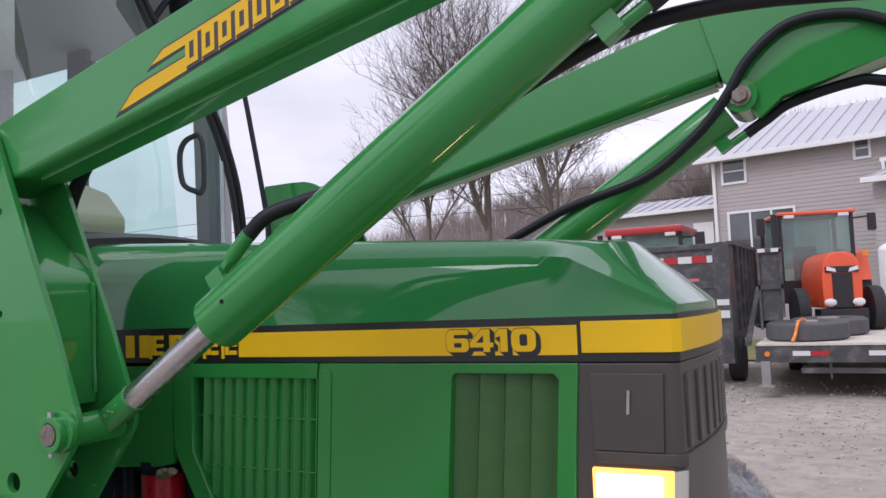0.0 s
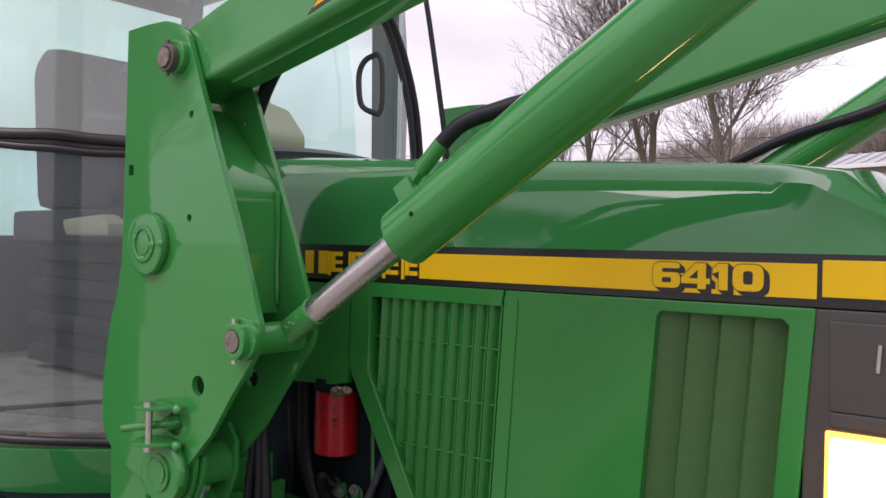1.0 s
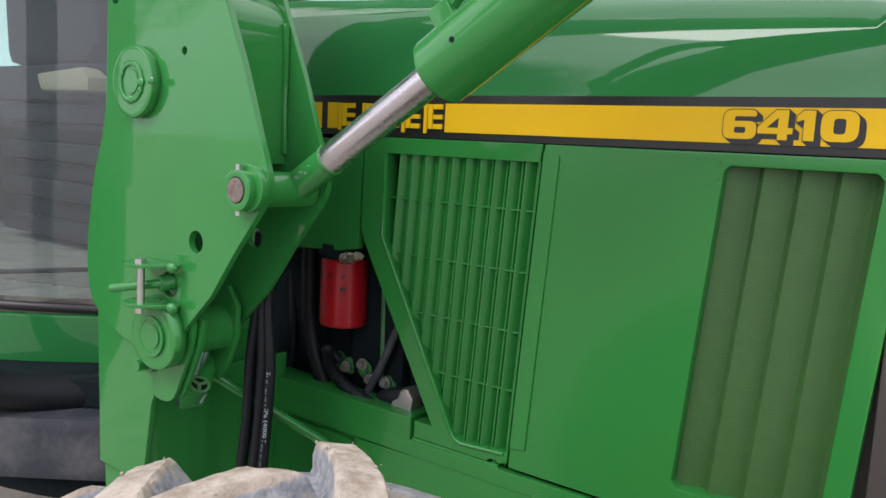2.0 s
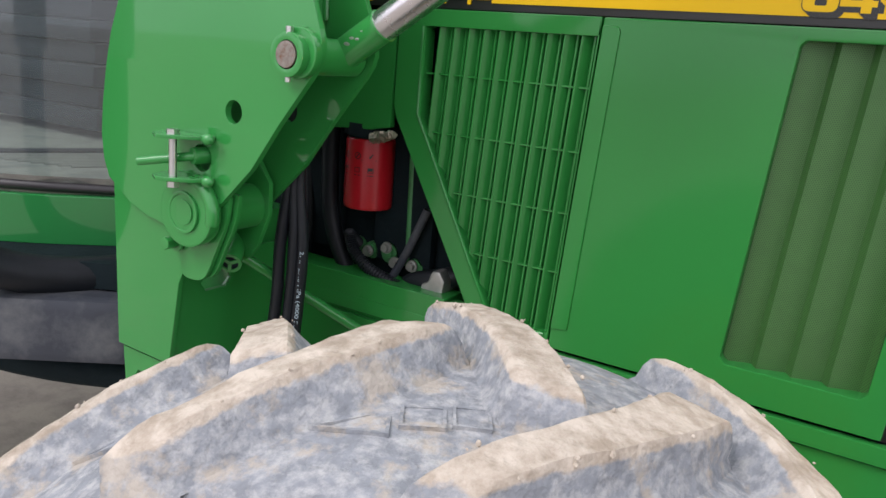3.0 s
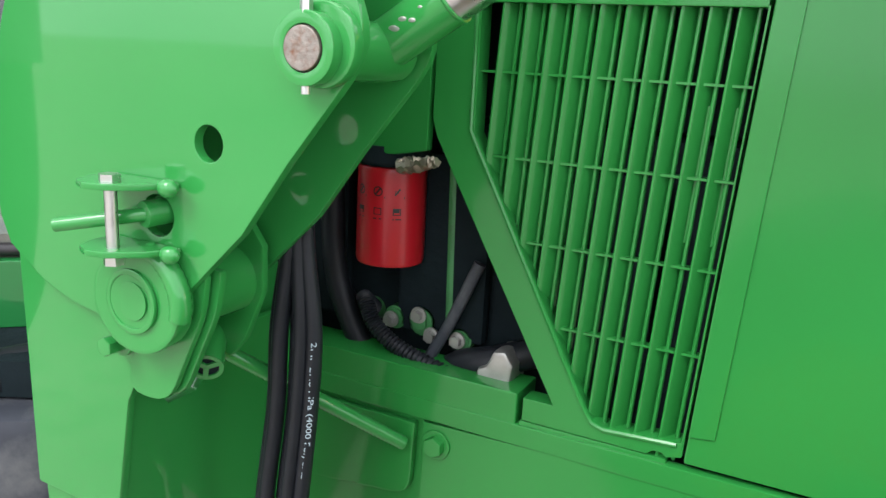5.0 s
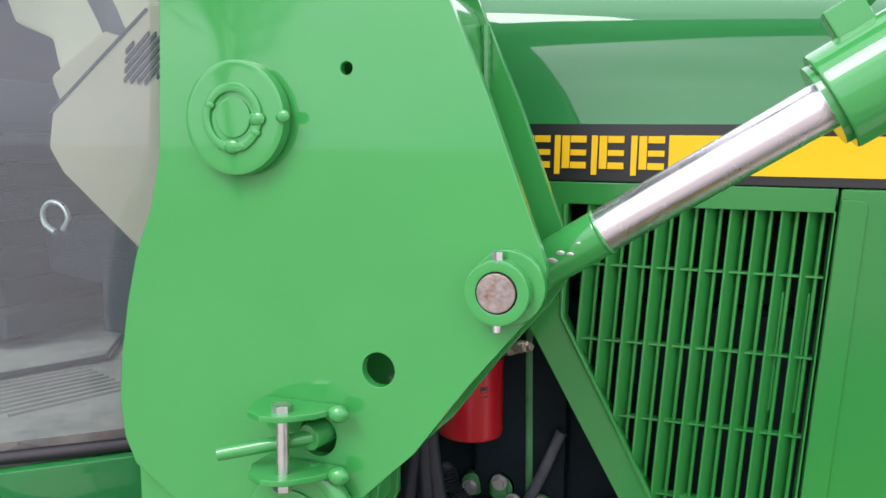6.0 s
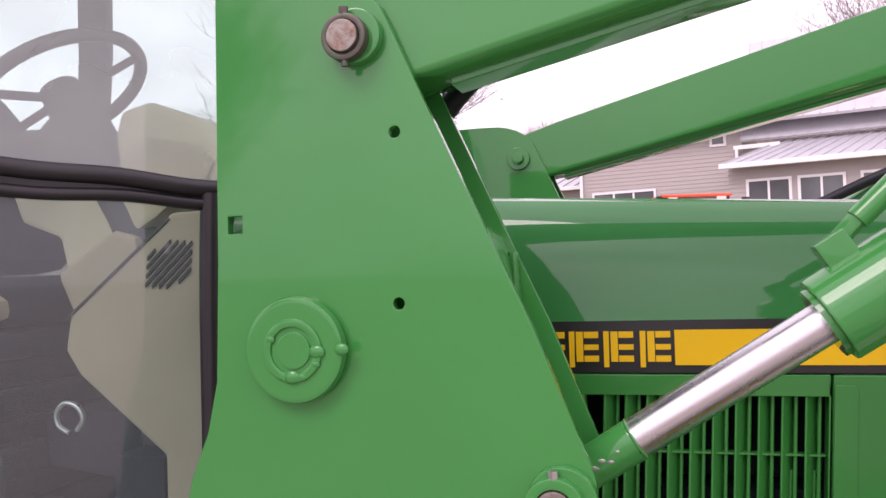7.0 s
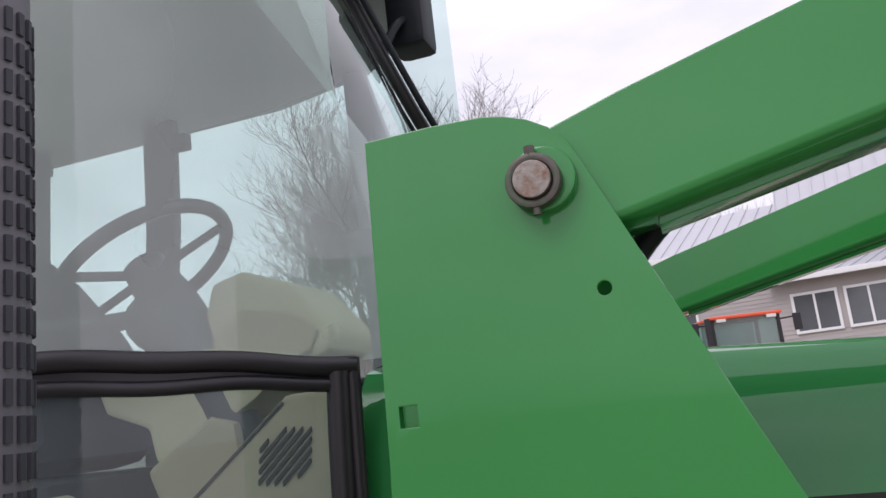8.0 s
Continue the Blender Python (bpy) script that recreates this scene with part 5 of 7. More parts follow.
for n in range(LUGS):
    part("tread_lug", lug(1, -0.545 + n * PITCH, n), TYRE, tyre, smooth=33)
    part("tread_lug", lug(-1, -0.770 + n * PITCH, n + 50), TYRE, tyre, smooth=33)
# raised marks in the gaps between the bars, each with a thin rim
for n in range(LUGS):
    for k, (da, v0, lx, ly) in enumerate(((0.0, -0.100, 0.062, 0.038), (0.088, -0.074, 0.036, 0.036), (0.150, -0.060, 0.030, 0.034))):
        a = -0.770 + n * PITCH + 0.245 + da
        frame_out = [(-lx / 2, -0.002), (lx / 2, -ly / 2), (lx / 2, ly / 2), (lx / 2 - 0.012, ly / 2)] if k == 0 else [(-lx / 2, -ly / 2), (lx / 2, -ly / 2), (lx / 2, ly / 2), (-lx / 2, ly / 2)]
        mx, my = sum(p[0] for p in frame_out) / 4, sum(p[1] for p in frame_out) / 4
        bm = B()
        prism(bm, frame_out, -0.006, 0.0018, "z", [[(mx + (x - mx) * 0.84, my + (y - my) * 0.84) for x, y in frame_out]])
        bm.transform(Matrix.Rotation(a, 4, "Y") @ Matrix.Translation((0, v0, tread_radius(v0))) @ Matrix.Rotation(0.30, 4, "Z"))
        part("tread_mark", bm, TYRE, tyre, smooth=0)
# crumbs of mud along the edges of the bars
bm = B()
rng = random.Random(12)
for n in range(LUGS):
    for side, ph in ((1, -0.545), (-1, -0.770)):
        for k in range(12):
            w = rng.random()
            v = side * (RW - (RW + 0.04) * w)
            a = ph + n * PITCH + 0.262 * w + 0.03 * math.sin(w * math.pi) + rng.choice((-1, 1)) * (0.038 + rng.uniform(-0.012, 0.01))
            r = tread_radius(v) + LUG_H + rng.uniform(-0.004, 0.002)
            bmesh.ops.create_icosphere(bm, subdivisions=1, radius=rng.uniform(0.0008, 0.0026), matrix=Matrix.LocRotScale((r * math.sin(a), v, r * math.cos(a)), Euler((rng.random() * 3, rng.random() * 3, 0)), (1, rng.uniform(0.6, 1.4), rng.uniform(0.5, 0.9))))
ob = part("mud_crumb", bm, TYRE, tyre, smooth=0)
tagged(ob, kind="stuff")
bm = B()
for s in (-1, 1):
    cyl(bm, (0, s * 0.16, 0), (0, s * 0.10, 0), 0.32, 0.29, n=40)
cyl(bm, (0, -0.12, 0), (0, 0.12, 0), 0.29, n=40)
cyl(bm, (0, -0.14, 0), (0, 0.2, 0), 0.1, n=24)
bm.transform(WHEEL)
part("rim", bm, RIM_YELLOW, tractor, "yellow steel wheel rim", edge=0.006)
bm = B()
cyl(bm, WHEEL @ Vector((0, 0.1, 0)), (-0.95, YC, 0.57), 0.09, n=20)
box(bm, -1.08, -0.80, HS - 0.1, 2 * YC - HS + 0.1, 0.45, 0.62)
part("front_axle", bm, GREEN, tractor, edge=0.02)
# the other front wheel, plain behind the chassis
bm = B()
grid_sheet(bm, [[(r * math.sin(2 * math.pi * k / 64), v, r * math.cos(2 * math.pi * k / 64)) for v, r in prof] for k in range(65)])
far_tyre = part("far_front_tyre", bm, TYRE, tractor, smooth=50)
far_tyre.matrix_basis = pose(-0.95, 2 * YC - 0.651, 0.579, 0, 0, 15.4)
for ob in [c for c in tyre.children if c.name.startswith("tread_lug")]:
    twin = new("tread_lug", ob.data)
    twin.parent = far_tyre

# ---- cab ----
CY = 1.84
DOOR = [(-2.20, 1.43), (-2.29, 1.355), (-2.38, 1.27), (-2.49, 1.17), (-2.62, 1.085), (-2.80, 1.02), (-3.05, 0.975), (-3.45, 0.945), (-4.2, 0.93)]
DOOR = [(p.x, p.y) for p in spline([(x, y, 0) for x, y in DOOR], 4)]


def door_z(x, z):
    """Rails of the door rise a little towards the rear."""
    return z + 0.10 * max(0.0, -2.20 - x) * (1 if x > -2.6 else 0) + (0.04 if x <= -2.6 else 0)


def mirror_y(pts):
    return [(p[0], 2 * CY - p[1], *p[2:]) for p in pts]


def curtain(bm, line, zlo, zhi, n=6, lean_in=0.0):
    rows = []
    for k in range(n + 1):
        w = k / n
        rows.append([(x + lean_in * 0.3 * w, y + lean_in * w, zlo(x) + (zhi(x) - zlo(x)) * w) for x, y in line])
    grid_sheet(bm, rows)


for side in (0, 1):
    fl = (lambda p: p) if not side else mirror_y
    tag = "" if not side else "far_"
    bm = B()
    curtain(bm, fl(([(-2.09, 1.475), (-2.15, 1.455)] if not side else []) + DOOR), lambda x: door_z(x, 1.845), lambda x: 2.92, 12)
    # the front edge leans back with the windscreen
    for v in bm.verts:
        if v.co.x > -2.2 and v.co.z > 2.1:
            v.co.x -= (v.co.z - 2.1) * 0.62 * (v.co.x + 2.2) / 0.11
    ob = part(tag + "door_window", bm, GLASS if not side else GLASS_FAR, tractor, "tinted curved cab window with a film of dust and painted haze", smooth=60)
    ob.visible_shadow = False
    bm = B()
    curtain(bm, fl(DOOR), lambda x: 1.035 - 0.02 * (x + 2.2), lambda x: door_z(x, 1.805), 6)
    ob = part(tag + "lower_door_window", bm, GLASS_LOW if not side else GLASS_FAR, tractor, "tinted lower door glass", smooth=60)
    ob.visible_shadow = False
    for dz, r in ((1.840, 0.0165), (1.807, 0.0115)):
        bm = B()
        tube(bm, fl([(x, y - 0.006, door_z(x, dz) + 0.0035 * math.sin(x * 14 + dz * 50) + 0.002 * math.sin(x * 37)) for x, y in DOOR]), r, 10, steps=2)
        part(tag + "window_seal", bm, SEAL, tractor, "wavy black rubber window seal", smooth=60)
    bm = B()
    grid_sheet(bm, [fl([(x, y - 0.002, door_z(x, z)) for x, y in DOOR]) for z in (1.806, 1.823, 1.841)])
    thicken(bm, 0.006)
    part(tag + "seal_gap", bm, SEAL, tractor)
    bm = B()
    tube(bm, fl([(x, y - 0.004, 1.03 - 0.02 * (x + 2.2)) for x, y in DOOR]), 0.012, 8, steps=2)
    part(tag + "lower_seal", bm, SEAL, tractor, smooth=60)
    bm = B()
    tube(bm, fl([(-2.222, 1.408, 1.83), (-2.228, 1.406, 1.60), (-2.230, 1.406, 1.03)]), 0.020, 10)
    tube(bm, fl([(-2.203, 1.420, 1.85), (-2.206, 1.418, 1.60), (-2.208, 1.418, 1.03)]), 0.013, 10)
    part(tag + "door_front_seal", bm, SEAL, tractor, smooth=60)
    # green sill under the door
    bm = B()
    rows = [[(x, y, z) for x, y in fl(DOOR)] for z in (0.90, 0.96, 1.02)]
    grid_sheet(bm, rows)
    thicken(bm, 0.03)
    part(tag + "door_sill", bm, GREEN, tractor, smooth=50, edge=0.004)
# windscreen, held by slim posts that lean back
POST = [(-2.16, 2.30, 1.80), (-2.185, 2.28, 2.1), (-2.235, 2.22, 2.36), (-2.285, 2.11, 2.52), (-2.335, 2.04, 2.67), (-2.42, 2.0, 2.90)]


def post_x(z):
    """How far forward the windscreen stands at the height z."""
    return float(np.interp(z, [p[2] for p in POST], [p[0] for p in POST]))


for dx, dy, r in ((0.0, 0.0, 0.017), (0.032, -0.012, 0.009), (-0.030, 0.012, 0.006)):
    bm = B()
    tube(bm, [(x + dx, y + dy, z) for x, y, z in POST], r, 10, steps=5)
    part("windscreen_post" if r > 0.01 else "post_trim", bm, SEAL if r > 0.01 else RUBBER, tractor, smooth=60)
bm = B()
rows = []
for z in (1.79, 1.95, 2.10, 2.25, 2.40, 2.55, 2.70, 2.88):
    rows.append([(post_x(z) + 0.02 * math.sin((y - 1.5) / 0.49 * math.pi), y, z) for y in np.linspace(1.5, 1.99, 9)])
grid_sheet(bm, rows)
ob = part("windscreen", bm, GLASS_FAR, tractor, "tinted curved windscreen", smooth=60)
ob.visible_shadow = False
bm = B()
rows = [[(x, y, z + 0.02 * math.sin((y - 1.45) / 0.63 * math.pi)) for y in np.linspace(1.43, 2 * CY - 1.43, 9)] for x, z in ((-2.17, 1.83), (-2.10, 1.85), (-2.04, 1.845), (-2.0, 1.83), (-2.0, 1.80))]
grid_sheet(bm, rows)
part("windscreen_base", bm, SEAL, tractor, "black cowl strip under the windscreen", smooth=50)
bm = B()
tube(bm, [(-1.945, 2.2, 1.80), (-1.965, 2.2, 1.96), (-2.03, 2.2, 2.30), (-2.06, 2.2, 2.44)], 0.009, 8)
part("wiper_arm", bm, RUBBER, tractor, "black upright wiper arm")
bm = B()
tube(bm, [(-2.37, 2.30, 2.305), (-2.43, 2.295, 2.285), (-2.455, 2.29, 2.235), (-2.45, 2.29, 2.145), (-2.43, 2.295, 2.105), (-2.36, 2.30, 2.075)], 0.011, 8)
tube(bm, [(-2.37, 2.30, 2.305), (-2.352, 2.305, 2.26), (-2.348, 2.305, 2.12), (-2.36, 2.30, 2.075)], 0.010, 8)
part("grab_handle", bm, CAB_POST, tractor, "grey loop grab handle inside the cab")
bm = B()
prism(bm, [(-2.655, 1.80), (-2.50, 1.80), (-2.49, 2.3), (-2.52, 2.6), (-2.60, 2.90), (-2.675, 2.90)], 2.575, 2.62)
part("far_post_panel", bm, CAB_GREY, tractor, "grey inner trim of the cab post", edge=0.01)
# inner posts and catches of the far side
bm = B()
prism(bm, [(-3.485, 2.90), (-3.355, 2.90), (-3.36, 2.5), (-3.41, 1.9), (-3.41, 1.05), (-3.52, 1.05), (-3.52, 1.9), (-3.485, 2.5)], 2.585, 2.625)
post_far = part("far_cab_post", bm, CAB_POST, tractor, "dark grey cab post", edge=0.01)
bm = B()
box(bm, -3.36, -3.285, 2.56, 2.60, 2.765, 2.825)
part("post_catch", bm, CAB_POST, post_far, edge=0.008)
bm = B()
prism(bm, [(-4.02, 2.90), (-3.935, 2.90), (-3.945, 1.9), (-3.95, 1.05), (-4.02, 1.05)], 2.585, 2.625)
post_rear = part("far_corner_post", bm, CAB_POST, tractor, edge=0.01)
bm = B()
box(bm, -3.94, -3.90, 2.56, 2.60, 2.79, 2.83)
part("post_catch", bm, CAB_POST, post_rear, edge=0.006)

# roof, floor, rear wall
bm = B()
plan = [(-2.30, 1.40), (-2.42, 1.22), (-2.62, 1.04), (-3.0, 0.93), (-4.22, 0.90), (-4.22, 2 * CY - 0.90), (-3.0, 2 * CY - 0.93), (-2.62, 2 * CY - 1.04), (-2.42, 2 * CY - 1.22), (-2.30, 2 * CY - 1.40)]
prism(bm, plan, 2.955, 3.09, "z")
part("cab_roof", bm, GREEN, tractor, "green cab roof", edge=0.03)
bm = B()
prism(bm, [(x * 1.0 + 0.02 * (x > -3), y) for x, y in plan], 2.90, 2.955, "z")
part("cab_liner", bm, CAB_GREY, tractor, "grey cab headliner", edge=0.01)
bm = B()
prism(bm, [(0.93, 1.0), (2 * CY - 0.93, 1.0), (2 * CY - 0.93, 2.90), (0.93, 2.90)], -4.22, -4.18, "x", [[(1.0, 1.6), (2 * CY - 1.0, 1.6), (2 * CY - 1.0, 2.82), (1.0, 2.82)]])
part("cab_rear_wall", bm, CAB_POST, tractor)
bm = B()
box(bm, -4.205, -4.195, 1.0, 2 * CY - 1.0, 1.6, 2.82)
ob = part("rear_window", bm, GLASS_FAR, tractor)
ob.visible_shadow = False
bm = B()
prism(bm, [(x, y) for x, y in DOOR] + [(x, y) for x, y in mirror_y(DOOR)[::-1]], 1.0, 1.06, "z")
part("cab_floor", bm, MAT_FLOOR, tractor, "dusty ribbed cab floor mat")
bm = B()
box(bm, -2.345, -2.235, 2.13, 2.25, 2.715, 2.93)
part("work_lamp", bm, RUBBER, tractor, "black work lamp housing on the post", edge=0.025)
bm = B()
tube(bm, [(-2.33, 2.05, 2.67), (-2.30, 2.10, 2.76), (-2.29, 2.16, 2.80)], 0.012, 8)
part("lamp_bracket", bm, RUBBER, tractor)

# driver's place
SW = Vector((-2.85, YC, 2.145))
fw = Vector((math.cos(radians(33)), 0, math.sin(radians(33))))
bm = B()
ringp = [SW + 0.205 * (math.cos(a) * fw + math.sin(a) * Vector((0, 1, 0))) for a in np.linspace(0, 2 * math.pi, 40)]
tube(bm, ringp, 0.0165, 10, smooth=False)
for a in (0.5, math.pi - 0.5 + 0.6, -1.9):
    tube(bm, [SW - 0.02 * fw.cross(Vector((0, 1, 0))), SW + 0.2 * (math.cos(a) * fw + math.sin(a) * Vector((0, 1, 0)))], 0.011, 8, smooth=False)
cyl(bm, SW + Vector((0.02, 0, -0.03)), SW + Vector((-0.005, 0, 0.008)), 0.05, n=20)
part("steering_wheel", bm, SEAL, tractor, "black steering wheel", smooth=50)
bm = B()
tube(bm, [SW + Vector((0.01, 0, -0.02)), (-2.76, YC, 2.03), (-2.70, YC, 1.90), (-2.62, YC, 1.70), (-2.55, YC, 1.1)], 0.055, 14)
ball(bm, (-2.80, YC, 2.02), 0.085, 1, 1.1, 0.9)
part("steering_column", bm, CAB_POST, tractor, edge=0.0, smooth=60)
bm = B()
tube(bm, [(-2.80, YC - 0.05, 2.03), (-2.92, YC - 0.18, 2.01), (-3.02, YC - 0.25, 2.02)], 0.014, 8)
tube(bm, [(-2.80, YC - 0.03, 2.08), (-2.80, YC - 0.04, 2.13)], 0.012, 8)
part("control_stalk", bm, CAB_POST, tractor)
bm = B()
prism(bm, [(-2.72, 1.92), (-2.675, 2.085), (-2.60, 2.10), (-2.48, 2.055), (-2.395, 1.96), (-2.395, 1.90), (-2.60, 1.84)], 1.75, 1.98)
cowl = part("instrument_cowl", bm, DASH, tractor, "tan instrument cowl behind the steering wheel", edge=0.025)
bm = B()
prism(bm, [(-2.70, 1.935), (-2.60, 2.012), (-2.47, 1.990), (-2.42, 1.945), (-2.44, 1.905), (-2.61, 1.865)], 1.742, 1.752)
part("cowl_recess", bm, CONSOLE, cowl, edge=0.004)
bm = B()
prism(bm, [(-2.965, 1.905), (-2.935, 1.825), (-2.825, 1.785), (-2.81, 1.715), (-2.78, 1.70), (-2.56, 1.82), (-2.45, 1.90), (-2.60, 1.93), (-2.73, 1.95)], 1.72, 1.96)
part("column_shroud", bm, DASH, cowl, "tan folded shroud under the steering wheel", edge=0.022)
bm = B()
prism(bm, [(-2.82, 1.70), (-2.66, 1.80), (-2.60, 1.78), (-2.55, 1.40), (-2.68, 1.40)], 1.70, 1.90)
part("column_base", bm, CONSOLE, cowl, edge=0.02)
for s in (0, 1):
    f = (lambda y: y) if not s else (lambda y: 2 * YC - y)
    bm = B()
    outl = [(-2.27, 1.81), (-2.37, 1.81), (-2.61, 1.62), (-2.625, 1.54), (-2.59, 1.49), (-2.395, 1.335), (-2.395, 1.06), (-2.25, 1.06)]
    prism(bm, outl, min(f(1.50), f(1.56)), max(f(1.50), f(1.56)))
    con = part("side_console", bm, CONSOLE, tractor, "tan plastic console panel with slanted vent", edge=0.012)
    bm = B()
    prism(bm, [(-2.372, 1.795), (-2.612, 1.606), (-2.615, 1.610), (-2.375, 1.799)], min(f(1.4975), f(1.501)), max(f(1.4975), f(1.501)))
    part("console_seam", bm, SEAL, con)
    hexa = [(-2.429, 1.667), (-2.422, 1.727), (-2.375, 1.753), (-2.322, 1.748), (-2.328, 1.690), (-2.370, 1.662)]
    for k in range(8):
        # slanted slots, each cut off at the outline of the vent
        c0 = 3.7912 + 0.0157 * k
        ends = []
        for (xa, za), (xb, zb) in zip(hexa, hexa[1:] + hexa[:1]):
            fa, fb = za - 0.9 * xa - c0, zb - 0.9 * xb - c0
            if fa * fb < 0:
                w = fa / (fa - fb)
                ends.append((xa + (xb - xa) * w, za + (zb - za) * w))
        if len(ends) == 2:
            (xa, za), (xb, zb) = sorted(ends)
            bm = B()
            prism(bm, [(xa, za + 0.004), (xb, zb + 0.004), (xb, zb - 0.004), (xa, za - 0.004)], min(f(1.496), f(1.5035)), max(f(1.496), f(1.5035)))
            part("vent_slot", bm, SEAL, con)
bm = B()
prism(bm, [(-3.72, 1.575), (-2.95, 1.575), (-2.93, 1.62), (-2.96, 1.70), (-3.72, 1.70)], 1.58, 2.10)
seat = part("seat_cushion", bm, SEAT, tractor, "dark fabric driver's seat", edge=0.03)
bm = B()
prism(bm, [(-3.10, 1.705), (-3.02, 1.78), (-3.03, 1.90), (-3.14, 2.06), (-3.28, 2.215), (-3.42, 2.33), (-3.60, 2.37), (-3.72, 2.30), (-3.66, 1.705)], 1.64, 2.06)
part("seat_back", bm, SEAT, seat, "high dark seat back", edge=0.10)
for k in range(7):
    bm = B()
    g = 0.03 * (k % 2)
    box(bm, -3.62 + g, -2.87 - g - 0.006 * k, 1.60 + g, 2.08 - g, 1.10 + k * 0.067, 1.167 + k * 0.067)
    part("seat_bellows", bm, SEAT, seat, edge=0.022)
bm = B()
prism(bm, [(-3.95, 1.06), (-2.86, 1.06), (-2.80, 1.20), (-2.88, 1.50), (-3.0, 1.62), (-3.95, 1.66)], 2.30, 2.50)
far_trim = part("far_side_console", bm, INNER_TRIM, tractor, "brown-grey moulded trim beside the seat", edge=0.03)
for k in range(6):
    bm = B()
    box(bm, -3.75 + 0.14 * k, -3.735 + 0.14 * k, 2.29, 2.305, 1.12, 1.56)
    part("trim_rib", bm, INNER_TRIM, far_trim, edge=0.003)
bm = B()
prism(bm, rounded([(-2.90, 1.24), (-2.58, 1.20), (-2.56, 1.27), (-2.66, 1.38), (-2.90, 1.37)], 0.03), 1.74, 2.00)
part("pedal_shroud", bm, SEAT, tractor, edge=0.02)
bm = B()
prism(bm, [(-2.83, 1.60), (-3.12, 1.60), (-3.15, 1.66), (-2.89, 1.675), (-2.83, 1.645)], 1.50, 1.58)
part("arm_rest", bm, CONSOLE, seat, edge=0.018)
# raised floor mat with a dark edge, and the ribbed sill plate in front of it
bm = B()
prism(bm, [(-2.66, 1.67), (-2.75, 1.47), (-2.88, 1.16), (-3.90, 1.02), (-3.90, 2.30), (-2.95, 2.30), (-2.86, 2.0)], 1.061, 1.075, "z")
floor_mat = part("floor_mat", bm, MAT_FLOOR, tractor, "dusty tan cab floor mat", edge=0.004)
bm = B()
tube(bm, [(-2.86, 2.0, 1.07), (-2.655, 1.67, 1.07), (-2.745, 1.47, 1.07), (-2.875, 1.16, 1.07)], 0.007, 8, smooth=False)
part("mat_edge", bm, SEAL, floor_mat)
for k in range(9):
    bm = B()
    q = Vector((0.024 * (k + 1), -0.010 * (k + 1), 0))
    a, b = Vector((-2.68, 1.62, 1.062)) + q, Vector((-2.86, 1.20, 1.062)) + q * 1.1
    b = b.lerp(a, 0.06 * k)
    tube(bm, [a, b], 0.0045, 6, smooth=False)
    part("floor_rib", bm, MAT_FLOOR, floor_mat)
bm = B()
tube(bm, [(-2.615, 1.52, 1.375), (-2.60, 1.52, 1.40), (-2.615, 1.52, 1.425), (-2.645, 1.52, 1.43), (-2.665, 1.52, 1.41), (-2.66, 1.52, 1.385), (-2.635, 1.52, 1.37)], 0.0055, 8)
part("pedal_lever", bm, STEEL, tractor)
bm = B()
box(bm, -2.56, -2.44, 1.56, 1.66, 1.16, 1.32)
box(bm, -2.50, -2.40, 1.70, 1.80, 1.16, 1.30)
part("pedal", bm, SEAT, tractor, edge=0.01)

# steps and dark parts under the cab
bm = B()
prism(bm, [(-2.10, 1.16), (-2.34, 0.98), (-2.75, 0.86), (-3.4, 0.84), (-3.4, 1.6), (-2.10, 1.6)], 0.68, 0.835, "z")
part("fuel_tank", bm, STEP_GREY, tractor, "dusty dark grey plastic tank under the cab", edge=0.03)
bm = B()
prism(bm, [(-2.15, 1.20), (-2.4, 1.06), (-3.4, 0.95), (-3.4, 2.5), (-2.15, 2.3)], 0.84, 0.90, "z")
part("cab_mount", bm, DARK, tractor)
bm = B()
tube(bm, [(-2.05, 1.30, 0.62), (-2.5, 1.12, 0.60), (-3.2, 1.0, 0.60)], 0.035, 10)
part("step_bar", bm, DARK, tractor)
bm = B()
box(bm, -3.4, -1.95, 1.35, 2.2, 0.50, 0.84)
part("transmission_case", bm, GREEN, tractor, edge=0.03)
# exhaust guard
bm = B()
cyl(bm, (-2.383, 0.88, 1.35), (-2.383, 0.88, 2.95), 0.062, n=32)
stack = part("exhaust_tube", bm, GUARD, tractor, "black exhaust stack with slotted guard")
# dark bars laid on the guard: the shade of its slots put into colour
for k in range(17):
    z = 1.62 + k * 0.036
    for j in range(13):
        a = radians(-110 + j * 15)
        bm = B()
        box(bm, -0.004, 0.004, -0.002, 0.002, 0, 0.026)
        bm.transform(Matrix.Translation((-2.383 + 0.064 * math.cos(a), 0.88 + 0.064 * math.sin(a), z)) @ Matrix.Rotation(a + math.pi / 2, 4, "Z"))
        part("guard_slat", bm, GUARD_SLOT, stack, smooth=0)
bm = B()
tube(bm, [(-2.383, 0.88, 1.40), (-2.383, 0.885, 1.10), (-2.36, 0.96, 0.92), (-2.28, 1.15, 0.86), (-2.15, 1.40, 0.88)], 0.045, 14)
part("exhaust_pipe", bm, RUBBER, tractor, smooth=60)
# rear wheel, far behind the cab
bm = B()
grid_sheet(bm, [[(r * 1.42 * math.sin(2 * math.pi * k / 64), v, r * 1.42 * math.cos(2 * math.pi * k / 64)) for v, r in prof] for k in range(65)])
bm2 = bm.copy()
bm.transform(pose(-3.95, 0.62, 0.80))
part("rear_tyre", bm, TYRE_BLACK, tractor, smooth=50)
bm2.transform(pose(-3.95, 2 * YC - 0.62, 0.80))
part("rear_tyre", bm2, TYRE_BLACK, tractor, smooth=50)

